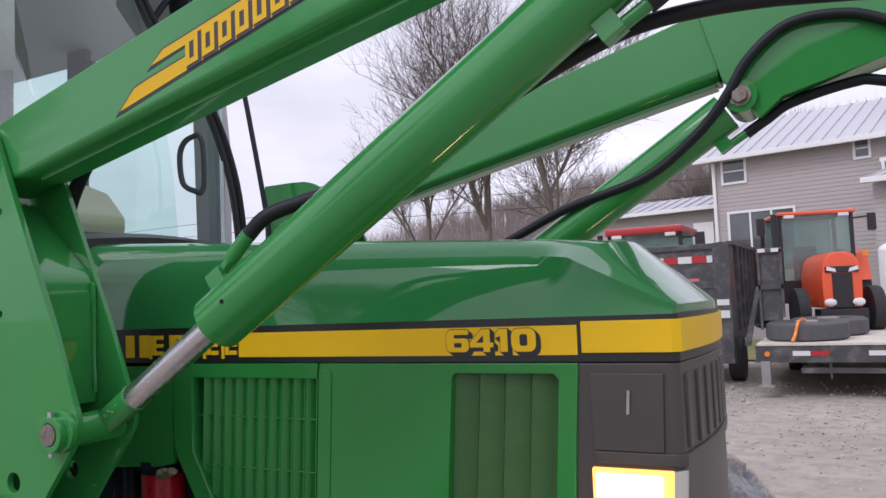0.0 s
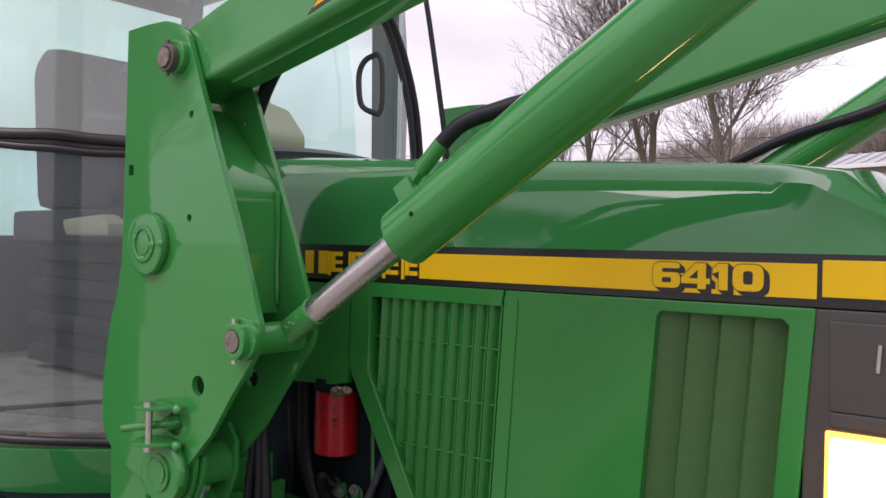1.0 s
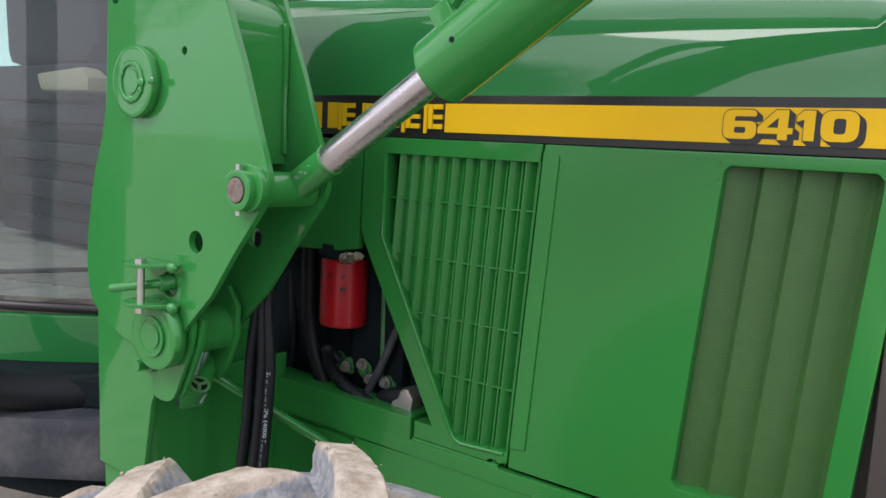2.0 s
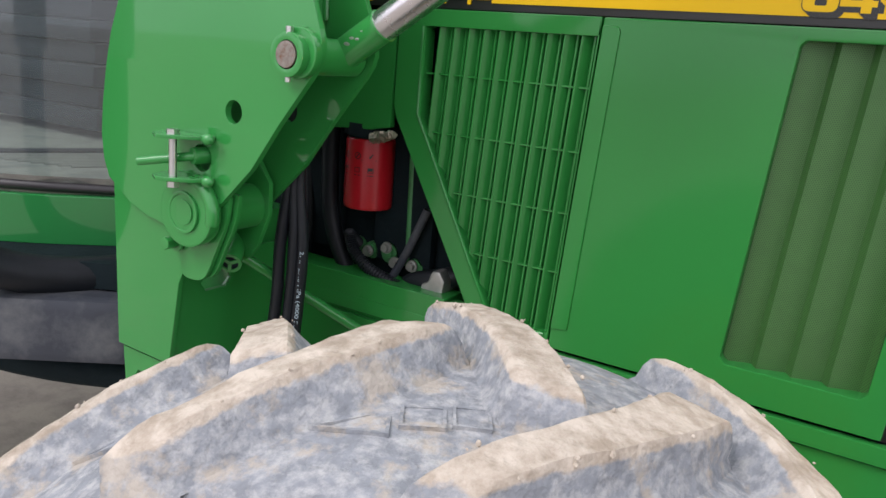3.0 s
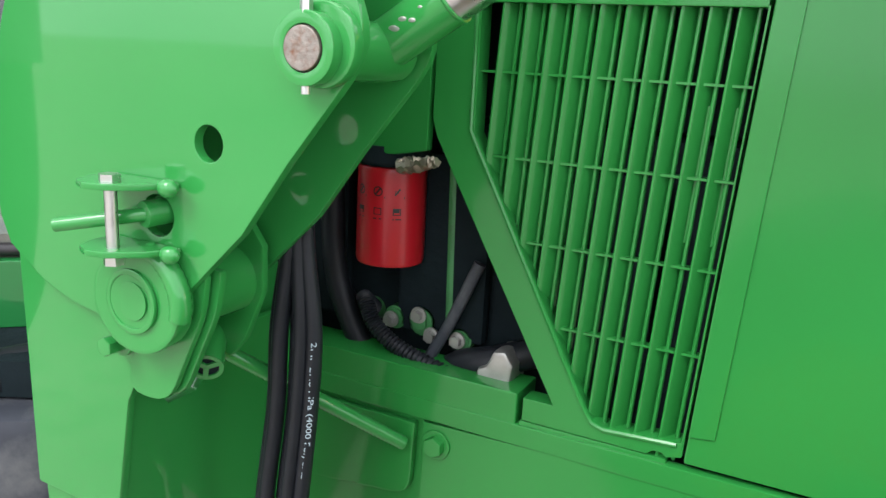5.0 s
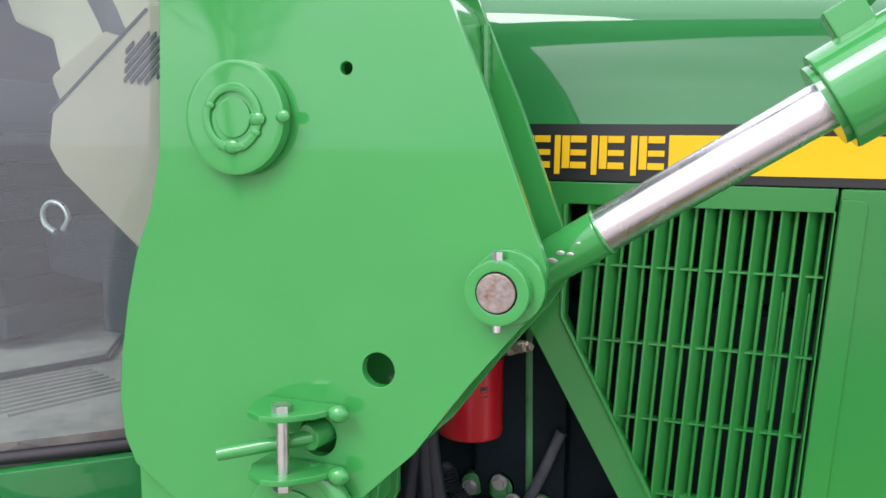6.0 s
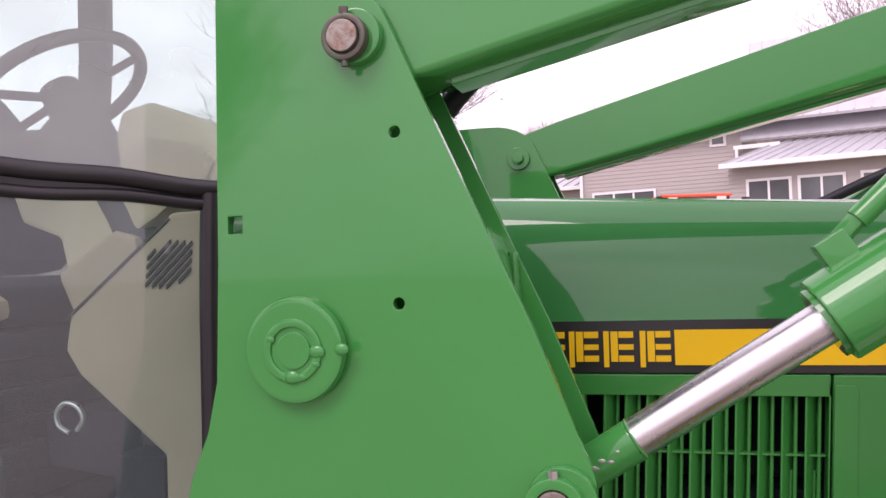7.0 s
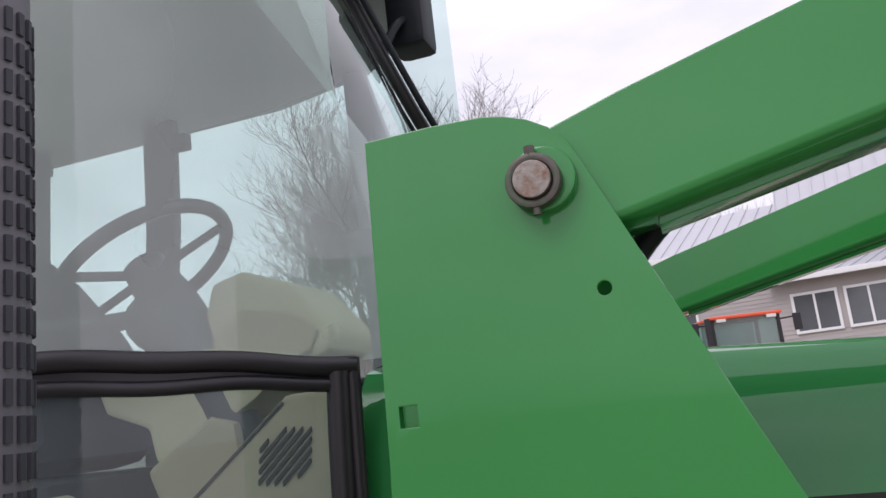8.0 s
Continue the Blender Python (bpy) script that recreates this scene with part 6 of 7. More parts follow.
# ---- front loader ----
loader = thing("front_loader", (-1.8, YC, 0), "green front loader with lift arms mounted on the tractor", "loader")
MAST = [(-2.013, 2.067), (-1.93, 2.069), (-1.87, 2.067), (-1.845, 2.062), (-1.82, 2.053), (-1.797, 2.039), (-1.779, 2.020), (-1.767, 1.995), (-1.724, 1.895), (-1.660, 1.750), (-1.596, 1.607), (-1.533, 1.443), (-1.527, 1.425), (-1.526, 1.405), (-1.531, 1.388), (-1.545, 1.366), (-1.614, 1.281), (-1.677, 1.195), (-1.772, 1.102), (-1.80, 1.075), (-1.85, 1.056), (-1.90, 1.056), (-1.96, 1.065), (-2.015, 1.084), (-2.052, 1.108), (-2.078, 1.125), (-2.094, 1.160), (-2.100, 1.21), (-2.095, 1.27), (-2.082, 1.345), (-2.066, 1.408), (-2.040, 1.471), (-2.025, 1.539), (-2.019, 1.70)]
A, PB = (-1.817, 1.975), (-1.574, 1.398)


def side_of(s):
    """Places y for the mast on the camera's side (0) or mirrored across the tractor (1)."""
    return (lambda y: y) if not s else (lambda y: 2 * YC - y)


def lohi(f, a, b):
    return min(f(a), f(b)), max(f(a), f(b))


def arm_bottom(x):
    return 1.930 + 0.218 * (x + 1.70)


def arm_top(x):
    return 2.048 + 0.270 * (x + 1.80)


UP = Vector((-0.405, 0, 2.144))
for s in (0, 1):
    f = side_of(s)
    holes = [ring_pts(-1.763, 1.855, 0.0075, 14), ring_pts(-1.764, 1.638, 0.0075, 14), [(-2.002, 1.736), (-1.981, 1.736), (-1.981, 1.759), (-2.002, 1.759)], ring_pts(-1.723, 1.291, 0.0205, 22), ring_pts(-1.803, 1.200, 0.025, 24)]
    bm = B()
    prism(bm, MAST, *lohi(f, 1.090, 1.104), "y", holes)
    plate = part("mast_plate", bm, GREEN_LOADER, loader, "green painted steel mast plate with drilled holes", smooth=30, edge=0.002)
    bm = B()
    prism(bm, [(x - (0.03 if x < -1.95 and z > 1.5 else 0.0), z) for x, z in MAST], *lohi(f, 1.228, 1.240), "y", [ring_pts(-1.723, 1.291, 0.0205, 22), ring_pts(-1.763, 1.855, 0.006, 12)])
    part("inner_mast_plate", bm, GREEN_LOADER, loader, smooth=30, edge=0.0015)
    # web between the plates, bent along the front
    bm = B()
    prism(bm, [(-2.0, 2.0), (-1.96, 2.0), (-1.672, 1.735), (-1.656, 1.720), (-1.646, 1.700), (-1.642, 1.670), (-1.640, 1.44), (-1.654, 1.44), (-1.656, 1.665), (-1.662, 1.695), (-1.684, 1.722)], *lohi(f, 1.104, 1.228))
    part("mast_web", bm, GREEN_LOADER, loader, "bent green web plate between the mast plates", edge=0.003)
    bm = B()
    tube(bm, [(-1.640, f(1.222), 1.700), (-1.639, f(1.223), 1.62), (-1.640, f(1.222), 1.55), (-1.638, f(1.223), 1.46)], 0.0055, 8, steps=12, rib=0.25)
    part("weld_bead", bm, GREEN_LOADER, loader)
    # pivot pins
    for (px, pz), r, n, rp in ((A, 0.030, "arm_pin", 0.0205), (PB, 0.036, "cylinder_pin", 0.0215)):
        out = f(1.055) if n == "arm_pin" else f(1.058)
        bm = B()
        cyl(bm, (px, out + (f(1.09) - f(1.07)) * 0.0, pz), (px, f(1.25), pz), rp, n=32)
        pin = part(n, bm, PIN_END, loader, "worn steel pivot pin end", edge=0.002)
        bm = B()
        prism(bm, ring_pts(px, pz, r, 36), *lohi(f, 1.060, 1.092), "y", [ring_pts(px, pz, rp + 0.001, 30)])
        part("pin_collar", bm, COLLAR if n == "arm_pin" else GREEN_LOADER, pin, edge=0.003)
        bm = B()
        cyl(bm, (px + 0.008, f(1.075), pz + 0.004), (px + 0.008, f(1.092), pz + 0.004), r + 0.006, n=28)
        part("pin_boss", bm, GREEN_LOADER, pin, edge=0.004)
        bm = B()
        cyl(bm, (px, f(1.066), pz + r - 0.004), (px, f(1.066), pz + r + 0.008), 0.0062, n=6)
        part("cross_bolt", bm, COLLAR if n == "arm_pin" else STEEL, pin)
        bm = B()
        cyl(bm, (px, f(1.066), pz - r - 0.007), (px, f(1.066), pz - r + 0.004), 0.0045, n=10)
        part("bolt_nut", bm, COLLAR if n == "arm_pin" else STEEL, pin)
        bm = B()
        prism(bm, ring_pts(px, pz, 0.031, 28), *lohi(f, 1.240, 1.252))
        hexbolt(bm, (px, f(1.252), pz), 0.017, 0.014, (0, 1 if not s else -1, 0), washer=False)
        part("pin_head", bm, GREEN_LOADER, pin, edge=0.003)
    # cast ring on the plate
    bm = B()
    RX, RZ = -1.902, 1.582
    prism(bm, ring_pts(RX, RZ, 0.069, 56), *lohi(f, 1.070, 1.091))
    ring = part("cast_ring", bm, GREEN_LOADER, loader, "welded round boss on the mast plate", edge=0.009)
    bm = B()
    prism(bm, ring_pts(RX, RZ, 0.041, 40), *lohi(f, 1.0662, 1.072), "y", [ring_pts(RX, RZ, 0.030, 32)])
    part("inner_ring", bm, GREEN_LOADER, ring, edge=0.003)
    bm = B()
    prism(bm, ring_pts(RX + 0.001, RZ, 0.024, 32), *lohi(f, 1.0675, 1.072))
    part("ring_plug", bm, GREEN_LOADER, ring, edge=0.003)
    for a, r, sz in ((-0.05, 0.034, 0.008), (-1.6, 0.034, 0.008), (0.02, 0.068, 0.007), (-1.2, 0.036, 0.005), (-2.0, 0.037, 0.004), (2.7, 0.034, 0.005), (1.1, 0.035, 0.004), (1.9, 0.035, 0.003), (-0.5, 0.036, 0.005)):
        bm = B()
        ball(bm, (RX + r * math.cos(a), f(1.068), RZ + r * math.sin(a)), sz, 1.4, 0.5, 1.1, 10)
        part("weld_lump", bm, GREEN_LOADER, ring)
    # mounting latch: two ears, pin and handle
    for z, w in ((1.236, 0.0), (1.160, -0.004)):
        bm = B()
        prism(bm, [(-1.872, f(1.088)), (-1.874, f(1.055)), (-1.862, f(1.028)), (-1.838, f(1.016)), (-1.812, f(1.022)), (-1.782, f(1.05)), (-1.765, f(1.088))], z, z + 0.008, "z")
        part("latch_ear", bm, GREEN_LOADER, loader, edge=0.002)
        bm = B()
        ball(bm, (-1.765, f(1.070), z + 0.003), 0.011, 1.3, 0.9, 1, 12)
        part("ear_weld", bm, GREEN_LOADER, loader)
    bm = B()
    cyl(bm, (-1.823, f(1.042), 1.150), (-1.823, f(1.042), 1.243), 0.0072, n=16)
    lb = part("latch_bolt", bm, STEEL, loader, "bright zinc latch bolt")
    bm = B()
    cyl(bm, (-1.823, f(1.042), 1.243), (-1.823, f(1.042), 1.252), 0.0125, n=6)
    part("bolt_head", bm, STEEL, lb)
    bm = B()
    cyl(bm, (-1.823, f(1.042), 1.148), (-1.823, f(1.042), 1.158), 0.0115, n=6)
    part("bolt_nut", bm, STEEL, lb)
    bm = B()
    cyl(bm, (-1.905, f(1.03), 1.184), (-1.800, f(1.075), 1.205), 0.0085, n=14)
    cyl(bm, (-1.805, f(1.07), 1.204), (-1.795, f(1.11), 1.206), 0.016, n=20)
    part("latch_handle", bm, GREEN_LOADER, loader, edge=0.002)
    bm = B()
    cyl(bm, (-1.820, f(1.066), 1.098), (-1.822, f(1.095), 1.098), 0.066, n=40)
    disc = part("pivot_disc", bm, GREEN_LOADER, loader, "green round lower pivot cap", edge=0.007)
    bm = B()
    prism(bm, ring_pts(-1.824, 1.098, 0.040, 36), *lohi(f, 1.0625, 1.068), "y", [ring_pts(-1.824, 1.098, 0.033, 30)])
    part("cap_ridge", bm, GREEN_LOADER, disc, edge=0.002)
    bm = B()
    tube(bm, [(-1.822 + 0.062 * math.cos(a), f(1.080), 1.098 + 0.062 * math.sin(a)) for a in np.linspace(-0.25, 1.35, 9)], 0.013, 10, steps=3, rib=0.08)
    part("cap_bead", bm, GREEN_LOADER, disc, "lumpy weld bead along the cap")
    bm = B()
    prism(bm, ring_pts(-1.824, 1.098, 0.024, 30), *lohi(f, 1.0645, 1.067))
    part("cap_dome", bm, GREEN_LOADER, disc, edge=0.0015)
    # link plates and tube below
    for y0, y1, dx, dz in ((1.102, 1.112, 0.0, 0.0), (1.116, 1.127, 0.010, 0.004)):
        bm = B()
        prism(bm, [(x + dx, z + dz) for x, z in rounded([(-1.880, 0.958), (-1.808, 0.958), (-1.782, 1.015), (-1.748, 1.085), (-1.742, 1.135), (-1.775, 1.135), (-1.868, 1.02)], [0.03, 0.03, 0.02, 0.03, 0.006, 0.01, 0.02])], *lohi(f, y0, y1))
        part("link_plate", bm, GREEN_LOADER, loader, edge=0.002)
    bm = B()
    prism(bm, [(-1.84, 1.17), (-1.775, 1.19), (-1.745, 1.15), (-1.745, 1.09), (-1.775, 1.02), (-1.80, 0.99), (-1.83, 1.0)], *lohi(f, 1.205, 1.217))
    part("link_plate", bm, GREEN_LOADER, loader, edge=0.003)
    bm = B()
    cyl(bm, (-1.80, f(1.12), 1.10), (-1.80, f(1.21), 1.10), 0.045, n=24)
    part("link_tube", bm, GREEN_LOADER, loader, edge=0.003)
    s0, s1 = Vector((-1.850, f(1.225), 1.026)), Vector((-1.803, f(1.163), 0.990))
    ax = (s1 - s0).normalized()
    bm = B()
    cyl(bm, s0, s1, 0.0225, n=28)
    tb = part("rod_sleeve", bm, GREEN_LOADER, loader, edge=0.003)
    u = ax.orthogonal().normalized()
    w = ax.cross(u)
    bm = B()
    prism(bm, ring_pts(0, 0, 0.0225, 28), 0.0, 0.004, "z", [ring_pts(0, 0, 0.0165, 24)])
    for k in range(3):
        a = 2.1 * k + 0.4
        box(bm, 0.0, 0.018, -0.0035, 0.0035, 0.0, 0.004, Matrix.Rotation(a, 4, "Z"))
    bm.transform(Matrix.Translation(s1) @ ax.to_track_quat("Z", "Y").to_matrix().to_4x4())
    part("sleeve_rim", bm, GREEN_LOADER, tb)
    # near-black disc on the sleeve end, painted for the shade inside the bore
    bm = B()
    cyl(bm, s1 - ax * 0.001, s1 + ax * 0.001, 0.0168, n=24)
    part("sleeve_bore", bm, DARK, tb)
    bm = B()
    hexbolt(bm, (-1.878, f(1.100), 1.028), 0.0135, 0.034, (0, -1 if not s else 1, 0))
    part("bracket_bolt", bm, GREEN_LOADER, loader, edge=0.003)
    # threaded stay rod
    bm = B()
    tube(bm, [(-1.835, f(1.212), 0.995), (-1.656, f(1.432), 0.806)], 0.0105, 10, steps=90, rib=0.12)
    part("stay_rod", bm, GREEN_LOADER, loader)
    # mounting bracket on the chassis
    bm = B()
    prism(bm, [(-2.086, 1.12), (-1.86, 1.12), (-1.845, 1.03), (-1.872, 0.965), (-1.885, 0.94), (-1.915, 0.76), (-2.078, 0.765)], *lohi(f, 1.106, 1.120))
    br = part("mount_side_plate", bm, GREEN_LOADER, loader, "green loader mounting bracket", edge=0.003)
    bm = B()
    slot = [(-2.035, 0.70), (-2.028, 0.69), (-1.985, 0.69), (-1.978, 0.70), (-1.985, 0.712), (-2.028, 0.712)]
    prism(bm, [(-2.076, 0.757), (-1.915, 0.752), (-1.93, 0.62), (-2.066, 0.61)], *lohi(f, 1.116, 1.13), "y", [slot])
    part("mount_foot_plate", bm, GREEN_LOADER, br, edge=0.003)
    bm = B()
    slot = [(f(1.17), 0.925), (f(1.185), 0.905), (f(1.24), 0.905), (f(1.255), 0.925), (f(1.24), 0.945), (f(1.185), 0.945)]
    prism(bm, [(f(1.12), 0.955), (f(1.30), 0.985), (f(1.47), 0.985), (f(1.47), 0.50), (f(1.30), 0.52), (f(1.12), 0.62)], -1.935, -1.92, "x", [slot])
    bm.verts.ensure_lookup_table()
    for v in bm.verts:
        v.co.x += 0.16 * (v.co.z - 0.76) if v.co.z > 0.6 else 0
    part("mount_front_plate", bm, GREEN_LOADER, br, edge=0.003)
    bm = B()
    prism(bm, [(-2.07, 1.05), (-1.92, 1.05), (-1.92, 0.55), (-2.07, 0.55)], *lohi(f, 1.30, 1.46))
    part("mount_block", bm, GREEN_LOADER, br, edge=0.004)
    # lift arm
    bm = B()
    o = [(-1.80, arm_bottom(-1.80) + 0.012), (-1.70, arm_bottom(-1.70)), (-0.46, arm_bottom(-0.46)), (-0.46, arm_top(-0.46)), (-1.72, arm_top(-1.72)), (-1.80, arm_top(-1.80) - 0.004), (-1.835, arm_top(-1.80) - 0.03), (-1.86, 1.975), (-1.84, 1.90)]
    prism(bm, o, *lohi(f, 1.1075, 1.2245))
    # the lower corners are bent to a wide radius
    low = [e for e in bm.edges if e.calc_length() > 0.5 and all(abs(v.co.z - arm_bottom(v.co.x)) < 0.003 for v in e.verts)]
    bmesh.ops.bevel(bm, geom=low, offset=0.030, offset_type="OFFSET", segments=5, profile=0.5, affect="EDGES")
    arm = part("lift_arm", bm, GREEN_LOADER, loader, "green box-section loader lift arm", edge=0.008)
    bm = B()
    prism(bm, [(-1.70, arm_bottom(-1.70) - 0.010), (-0.47, arm_bottom(-0.47) - 0.010), (-0.47, arm_bottom(-0.47) + 0.006), (-1.70, arm_bottom(-1.70) + 0.006)], *lohi(f, 1.142, 1.20))
    part("arm_flange", bm, GREEN_LOADER, arm, edge=0.002)
    bm = B()
    prism(bm, [(-0.51, arm_top(-0.51) + 0.012), (-0.45, arm_bottom(-0.45) - 0.006), (-0.36, 2.08), (-0.30, 2.13), (0.10, 2.235), (0.45, 2.16), (0.75, 1.90), (0.95, 1.95), (0.80, 2.30), (0.45, 2.58), (0.0, 2.62), (-0.3, 2.54)], *lohi(f, 1.098, 1.234))
    part("arm_knee", bm, GREEN_LOADER, arm, "green bent knee of the lift arm", edge=0.006)
    # arm decal, plain shapes
    if not s:
        def on_arm(x, dz):
            return (x, 2.021 + 0.293 * (x + 1.417) + dz)
        for pts, m, dy in (
            ([on_arm(-1.427, -0.006), on_arm(-1.375, 0.032), on_arm(-1.336, 0.033), on_arm(-0.95, 0.026), on_arm(-0.95, -0.004)], DECAL_BROWN, 1.1064),
            ([on_arm(-1.413, 0.0), on_arm(-1.372, 0.028), on_arm(-1.336, 0.029), on_arm(-0.95, 0.022), on_arm(-0.95, 0.0)], YELLOW_ARM, 1.1054),
            ([on_arm(-1.339, 0.045), on_arm(-1.298, 0.072), on_arm(-0.95, 0.066), on_arm(-0.95, 0.044), on_arm(-1.26, 0.046)], DECAL_BROWN, 1.1064),
            ([on_arm(-1.327, 0.051), on_arm(-1.295, 0.068), on_arm(-0.95, 0.062), on_arm(-0.95, 0.047), on_arm(-1.26, 0.050)], YELLOW_ARM, 1.1054),
        ):
            bm = B()
            prism(bm, pts, dy, 1.1085)
            part("arm_decal", bm, m, arm, "yellow and black decal stripe", smooth=0)
        for k in range(7):
            x = -1.236 + 0.0405 * k
            lo, hi = 0.006, 0.056 if k != 0 else 0.060
            for dx, dz, g, m, y0 in ((0.005, -0.004, 0.003, DECAL_BROWN, 1.1046), (0, 0, 0, YELLOW_ARM, 1.1036)):
                bm = B()
                ring = [on_arm(x + dx - g, lo + dz - g), on_arm(x + 0.031 + dx + g, lo + dz - g), on_arm(x + 0.031 + dx + g, hi + dz + g), on_arm(x + dx - g, hi + dz + g)]
                slot = [on_arm(x + 0.010, lo + 0.011), on_arm(x + 0.021, lo + 0.011), on_arm(x + 0.021, hi - 0.011), on_arm(x + 0.010, hi - 0.011)]
                prism(bm, ring, y0, 1.1085, "y", [slot] if m is YELLOW_ARM else ())
                part("decal_bar", bm, m, arm, smooth=0)
    # lift cylinder
    yc = f(1.190)
    base, top = Vector((PB[0], yc, PB[1])), Vector((UP.x, yc, UP.z))
    d = (top - base).normalized()
    nrm = Vector((-d.z, 0, d.x))
    bm = B()
    cyl(bm, base + d * 0.38, top - d * 0.05, 0.0555, n=48)
    barrel = part("cylinder_barrel", bm, GREEN_LOADER, loader, "green hydraulic lift cylinder barrel", edge=0.004)
    bm = B()
    cyl(bm, base + d * 0.373, base + d * 0.381, 0.046, n=40)
    part("gland", bm, GREEN_LOADER, barrel)
    bm = B()
    cyl(bm, base + d * 0.10, base + d * 0.40, 0.0265, n=48)
    part("cylinder_rod", bm, CHROME, barrel, "bright chrome piston rod")
    bm = B()
    cyl(bm, base + d * 0.02, base + d * 0.105, 0.0280, n=36)
    cyl(bm, base + d * 0.105, base + d * 0.109, 0.0292, n=36)
    cyl(bm, (base.x, f(1.108), base.z), (base.x, f(1.224), base.z), 0.0325, n=36)
    part("rod_eye", bm, GREEN_LOADER, barrel, edge=0.003)
    for k in range(5):
        bm = B()
        q = base + d * (0.045 + 0.012 * k) + Vector((0, -0.0275 if not s else 0.0275, 0.004 * math.sin(k * 2.3)))
        ball(bm, q, 0.0055 - 0.0008 * k, 1.3, 0.16, 0.6, 10)
        part("paint_chip", bm, ALU, barrel)
    bm = B()
    cyl(bm, (top.x, f(1.09), top.z), (top.x, f(1.25), top.z), 0.045, n=30)
    part("upper_eye", bm, GREEN_LOADER, barrel, edge=0.004)
    bm = B()
    cyl(bm, (top.x, f(1.26), top.z), (top.x, f(1.075), top.z), 0.02, n=24)
    hexbolt(bm, (top.x, f(1.25), top.z), 0.02, 0.016, (0, 1 if not s else -1, 0))
    part("upper_pin", bm, PIN_END, barrel)
    # dark disc set on the barrel, its colour standing for a hole's shade
    bm = B()
    cyl(bm, base + d * 0.455 + Vector((0, -0.0545 if not s else 0.0545, 0)), base + d * 0.455 + Vector((0, -0.0565 if not s else 0.0565, 0)), 0.0045, n=10)
    part("drain_hole", bm, DARK, barrel)
    # ports, fittings and hoses on the barrel
    q = base + d * 0.435 + nrm * 0.055
    bm = B()
    box(bm, -0.02, 0.02, -0.018, 0.018, -0.02, 0.028, Matrix.Translation(q) @ d.to_track_quat("X", "Z").to_matrix().to_4x4())
    part("port_block", bm, GREEN_LOADER, barrel, edge=0.003)
    bm = B()
    g0 = q + nrm * 0.018 + d * 0.01
    cyl(bm, g0, g0 + d * 0.035 + nrm * 0.01, 0.012, n=6)
    cyl(bm, g0 + d * 0.03 + nrm * 0.008, g0 + d * 0.095 + nrm * 0.022, 0.0145, n=20)
    part("hose_fitting", bm, GREEN_LOADER, barrel, edge=0.002)
    bm = B()
    g1 = g0 + d * 0.085 + nrm * 0.02
    inn = Vector((0, 0.03 if not s else -0.03, 0))
    if s:
        tube(bm, [g1, g1 + d * 0.05, g1 + d * 0.10 - nrm * 0.02], 0.0145, 12)
    else:
        tube(bm, [g1, g1 + d * 0.06 + nrm * 0.008 + inn * 0.3, g1 + d * 0.14 - nrm * 0.012 + inn * 1.2, g1 + d * 0.30 - nrm * 0.07 + inn * 1.6, g1 + d * 0.7 - nrm * 0.09 + inn * 1.5, g1 + d * 0.95 - nrm * 0.06 + inn * 1.5, g1 + d * 1.05 + nrm * 0.1 + inn], 0.0145, 12)
    part("hydraulic_hose", bm, RUBBER, barrel, "black rubber hydraulic hose", smooth=60)
    bm = B()
    pq = top - d * 0.11 - nrm * 0.058
    box(bm, -0.02, 0.02, -0.018, 0.018, -0.03, 0.02, Matrix.Translation(pq) @ d.to_track_quat("X", "Z").to_matrix().to_4x4())
    cyl(bm, pq - nrm * 0.02, pq - nrm * 0.02 + Vector((0.06, 0, 0.035)), 0.012, n=8)
    part("upper_port", bm, GREEN_LOADER, barrel, edge=0.003)
    bm = B()
    e0 = pq - nrm * 0.02 + Vector((0.055, 0, 0.03))
    if s:
        tube(bm, [e0, (-0.345, yc, 2.083), (-0.282, yc, 2.119), (-0.138, yc, 2.15), (-0.058, yc, 2.141), (0.2, yc, 2.05), (0.45, yc, 1.9)], 0.0145, 12)
    else:
        tube(bm, [e0, e0 + Vector((0.08, 0.02, 0.055)), e0 + Vector((0.25, 0.03, 0.10)), e0 + Vector((0.55, 0.03, 0.10)), e0 + Vector((0.8, 0.03, -0.05))], 0.014, 12)
    part("hydraulic_hose", bm, RUBBER, barrel, smooth=60)
    bm = B()
    if s:
        tube(bm, [(-1.35, 2.27, 1.70), (-1.10, 2.285, 1.80), (-0.905, 2.285, 1.884), (-0.67, 2.285, 1.951), (-0.539, 2.285, 2.041), (-0.466, 2.28, 2.113), (-0.429, 2.275, 2.161), (-0.374, 2.275, 2.242), (-0.28, 2.28, 2.313), (-0.163, 2.28, 2.32), (-0.05, 2.28, 2.28), (0.2, 2.28, 2.12)], 0.0138, 12)
    else:
        tube(bm, [(-1.0, 1.25, 1.82), (-0.80, 1.25, 1.905), (-0.664, 1.25, 1.960), (-0.574, 1.25, 1.997), (-0.505, 1.25, 2.022), (-0.439, 1.25, 2.040), (-0.36, 1.25, 2.048), (-0.263, 1.25, 2.046), (-0.169, 1.25, 2.036), (0.1, 1.25, 2.0)], 0.013, 12)
    part("hydraulic_hose", bm, RUBBER, barrel, smooth=60)
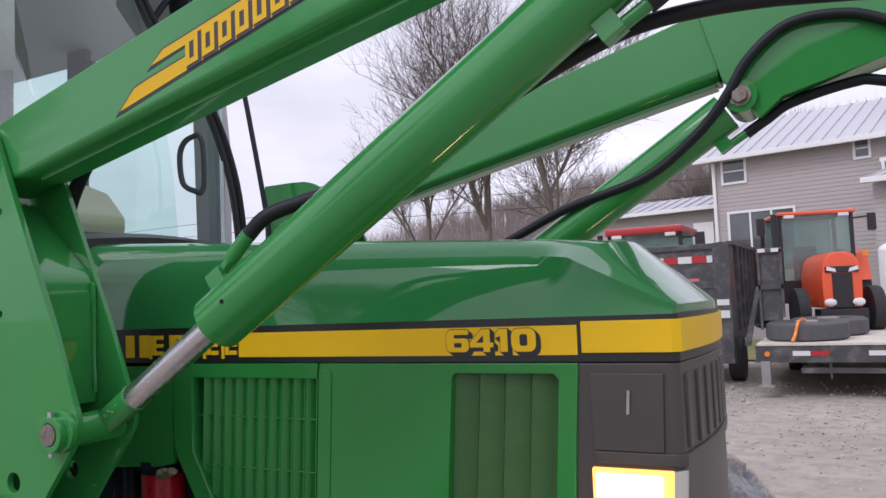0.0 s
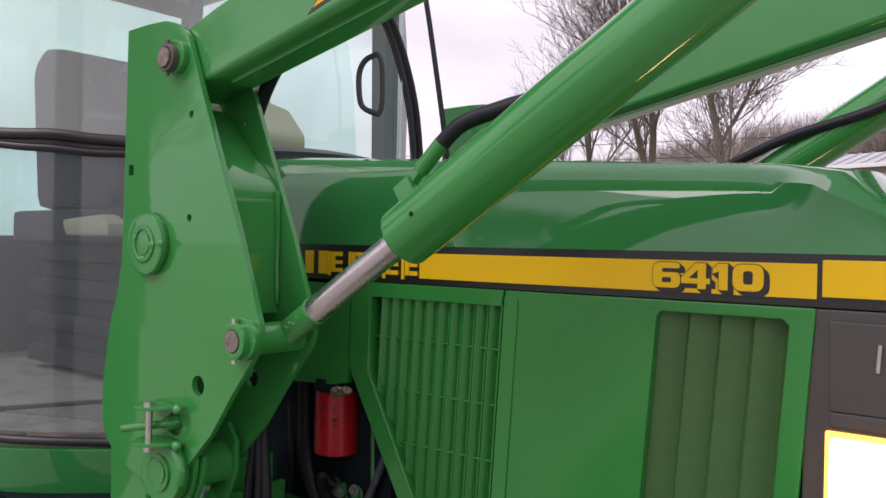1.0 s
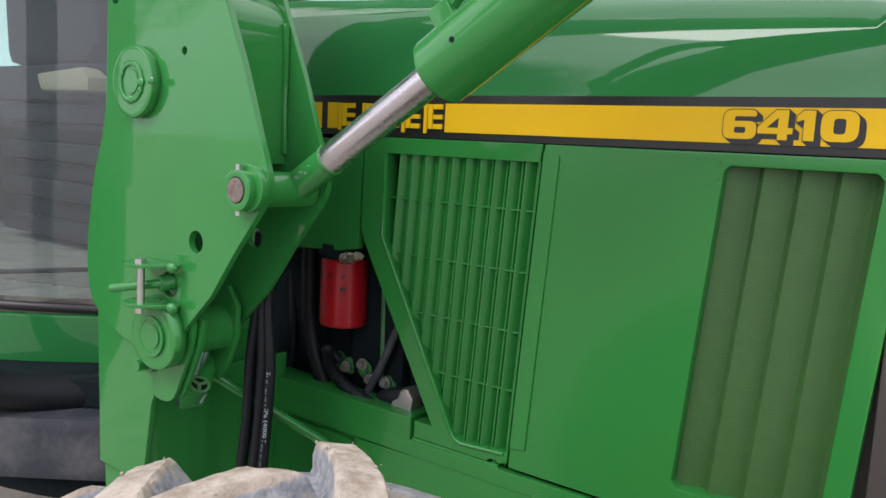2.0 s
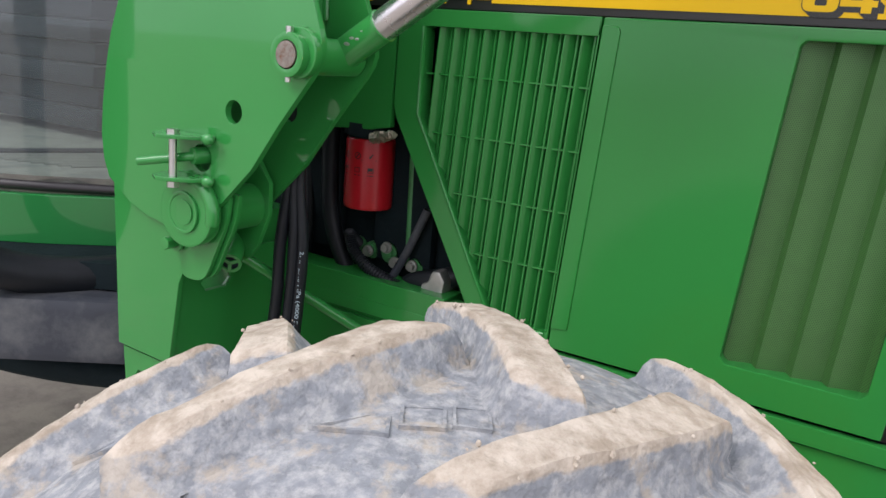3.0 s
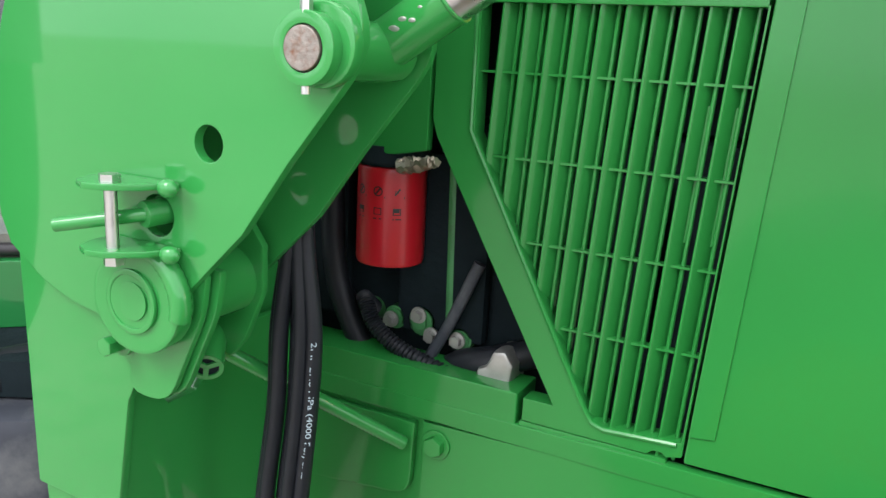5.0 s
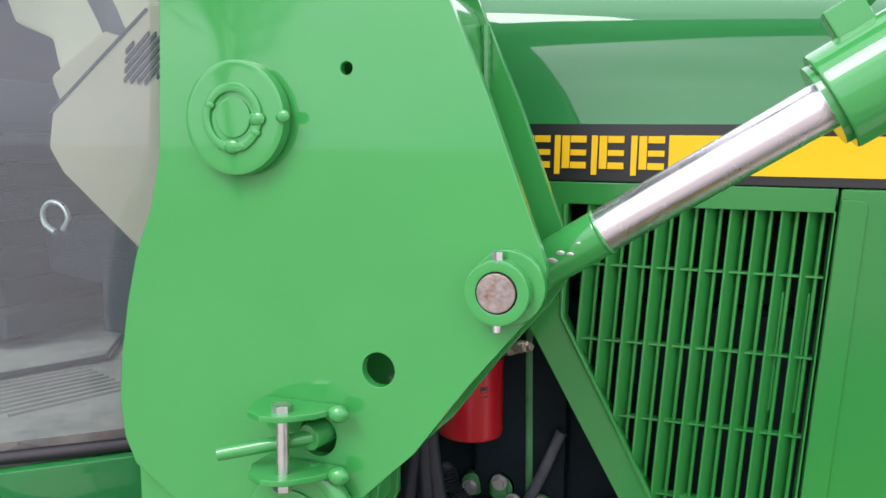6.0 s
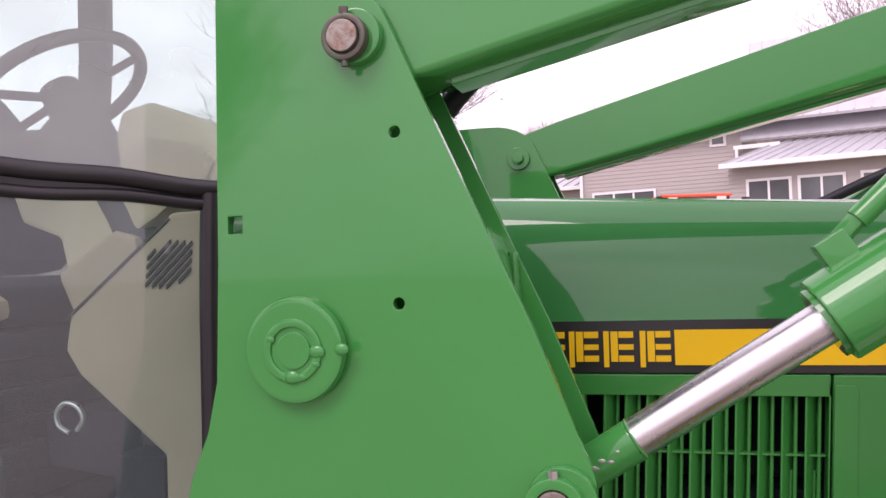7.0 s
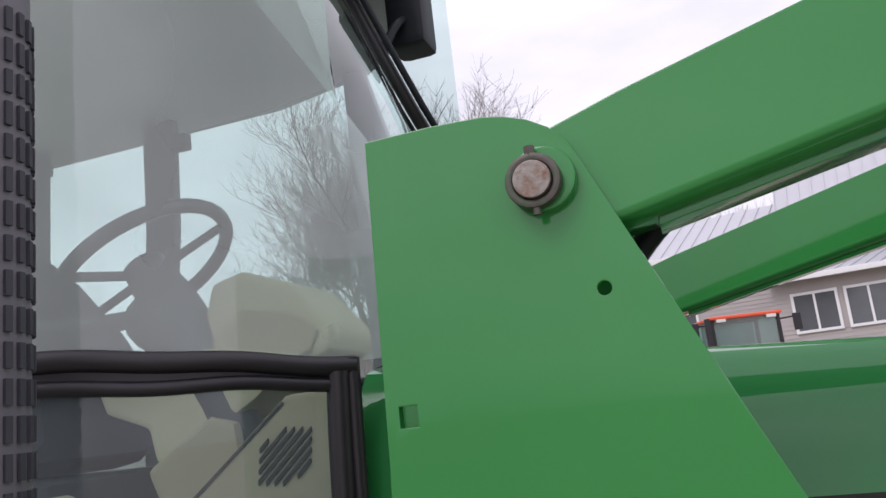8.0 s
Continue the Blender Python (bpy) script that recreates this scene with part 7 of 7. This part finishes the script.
    if not s:
        bm = B()
        tube(bm, [(-1.84, f(1.265), 1.60), (-1.80, f(1.265), 1.78), (-1.76, f(1.26), 1.88), (-1.70, f(1.245), 1.945), (-1.62, f(1.215), 1.985), (-1.55, f(1.19), 2.02)], 0.016, 10)
        part("hydraulic_hose", bm, RUBBER, loader, smooth=60)
    # hose bundle beside the mast
    for xt, xm, xb, dy, r in ((-1.756, -1.782, -1.806, 0.016, 0.0095), (-1.749, -1.768, -1.790, -0.004, 0.0105), (-1.738, -1.753, -1.774, -0.016, 0.0115), (-1.742, -1.738, -1.758, 0.002, 0.0105), (-1.730, -1.722, -1.740, -0.012, 0.0105), (-1.722, -1.706, -1.722, -0.004, 0.0115)):
        bm = B()
        tube(bm, [(xt, f(1.272 + dy), 1.30), (xt, f(1.268 + dy), 1.16), (xm + 0.004, f(1.262 + dy), 1.03), (xm, f(1.26 + dy), 0.91), (xb, f(1.262 + dy), 0.76), (xb - 0.03, f(1.28 + dy), 0.55)], r, 14)
        part("bundle_hose", bm, RUBBER, loader, smooth=60)
    # pale print along one hose, read downwards
    cu = bpy.data.curves.new("hose_print", "FONT")
    cu.body, cu.size = "2MP 27.6 MPa (4000 PSI) SAE", 0.0135
    tmp = new("hose_print", cu)
    src = bpy.data.meshes.new_from_object(tmp.evaluated_get(bpy.context.evaluated_depsgraph_get()))
    bpy.data.objects.remove(tmp)
    for v in src.vertices:
        z = 1.02 - v.co.x * 1.25
        x = float(np.interp(z, [0.76, 0.91, 1.03], [-1.722, -1.706, -1.702])) + 0.0079
        w = v.co.y * 0.8 - 0.004
        v.co = (x + 0.75 * w, f(float(np.interp(z, [0.76, 0.91, 1.03], [1.258, 1.256, 1.258])) - 0.0094 + 0.66 * w), z)
    src.materials.append(PRINT)
    ob = new("hose_print", src)
    ob.parent = loader
    ob.matrix_parent_inverse = Matrix.Translation(loader.location).inverted()
    tagged(ob, "pale print along the hose")
# cross tube joining the arms beyond the nose
bm = B()
cyl(bm, (0.42, 1.2, 2.36), (0.42, 2 * YC - 1.2, 2.36), 0.075, n=28)
part("cross_tube", bm, GREEN_LOADER, loader)
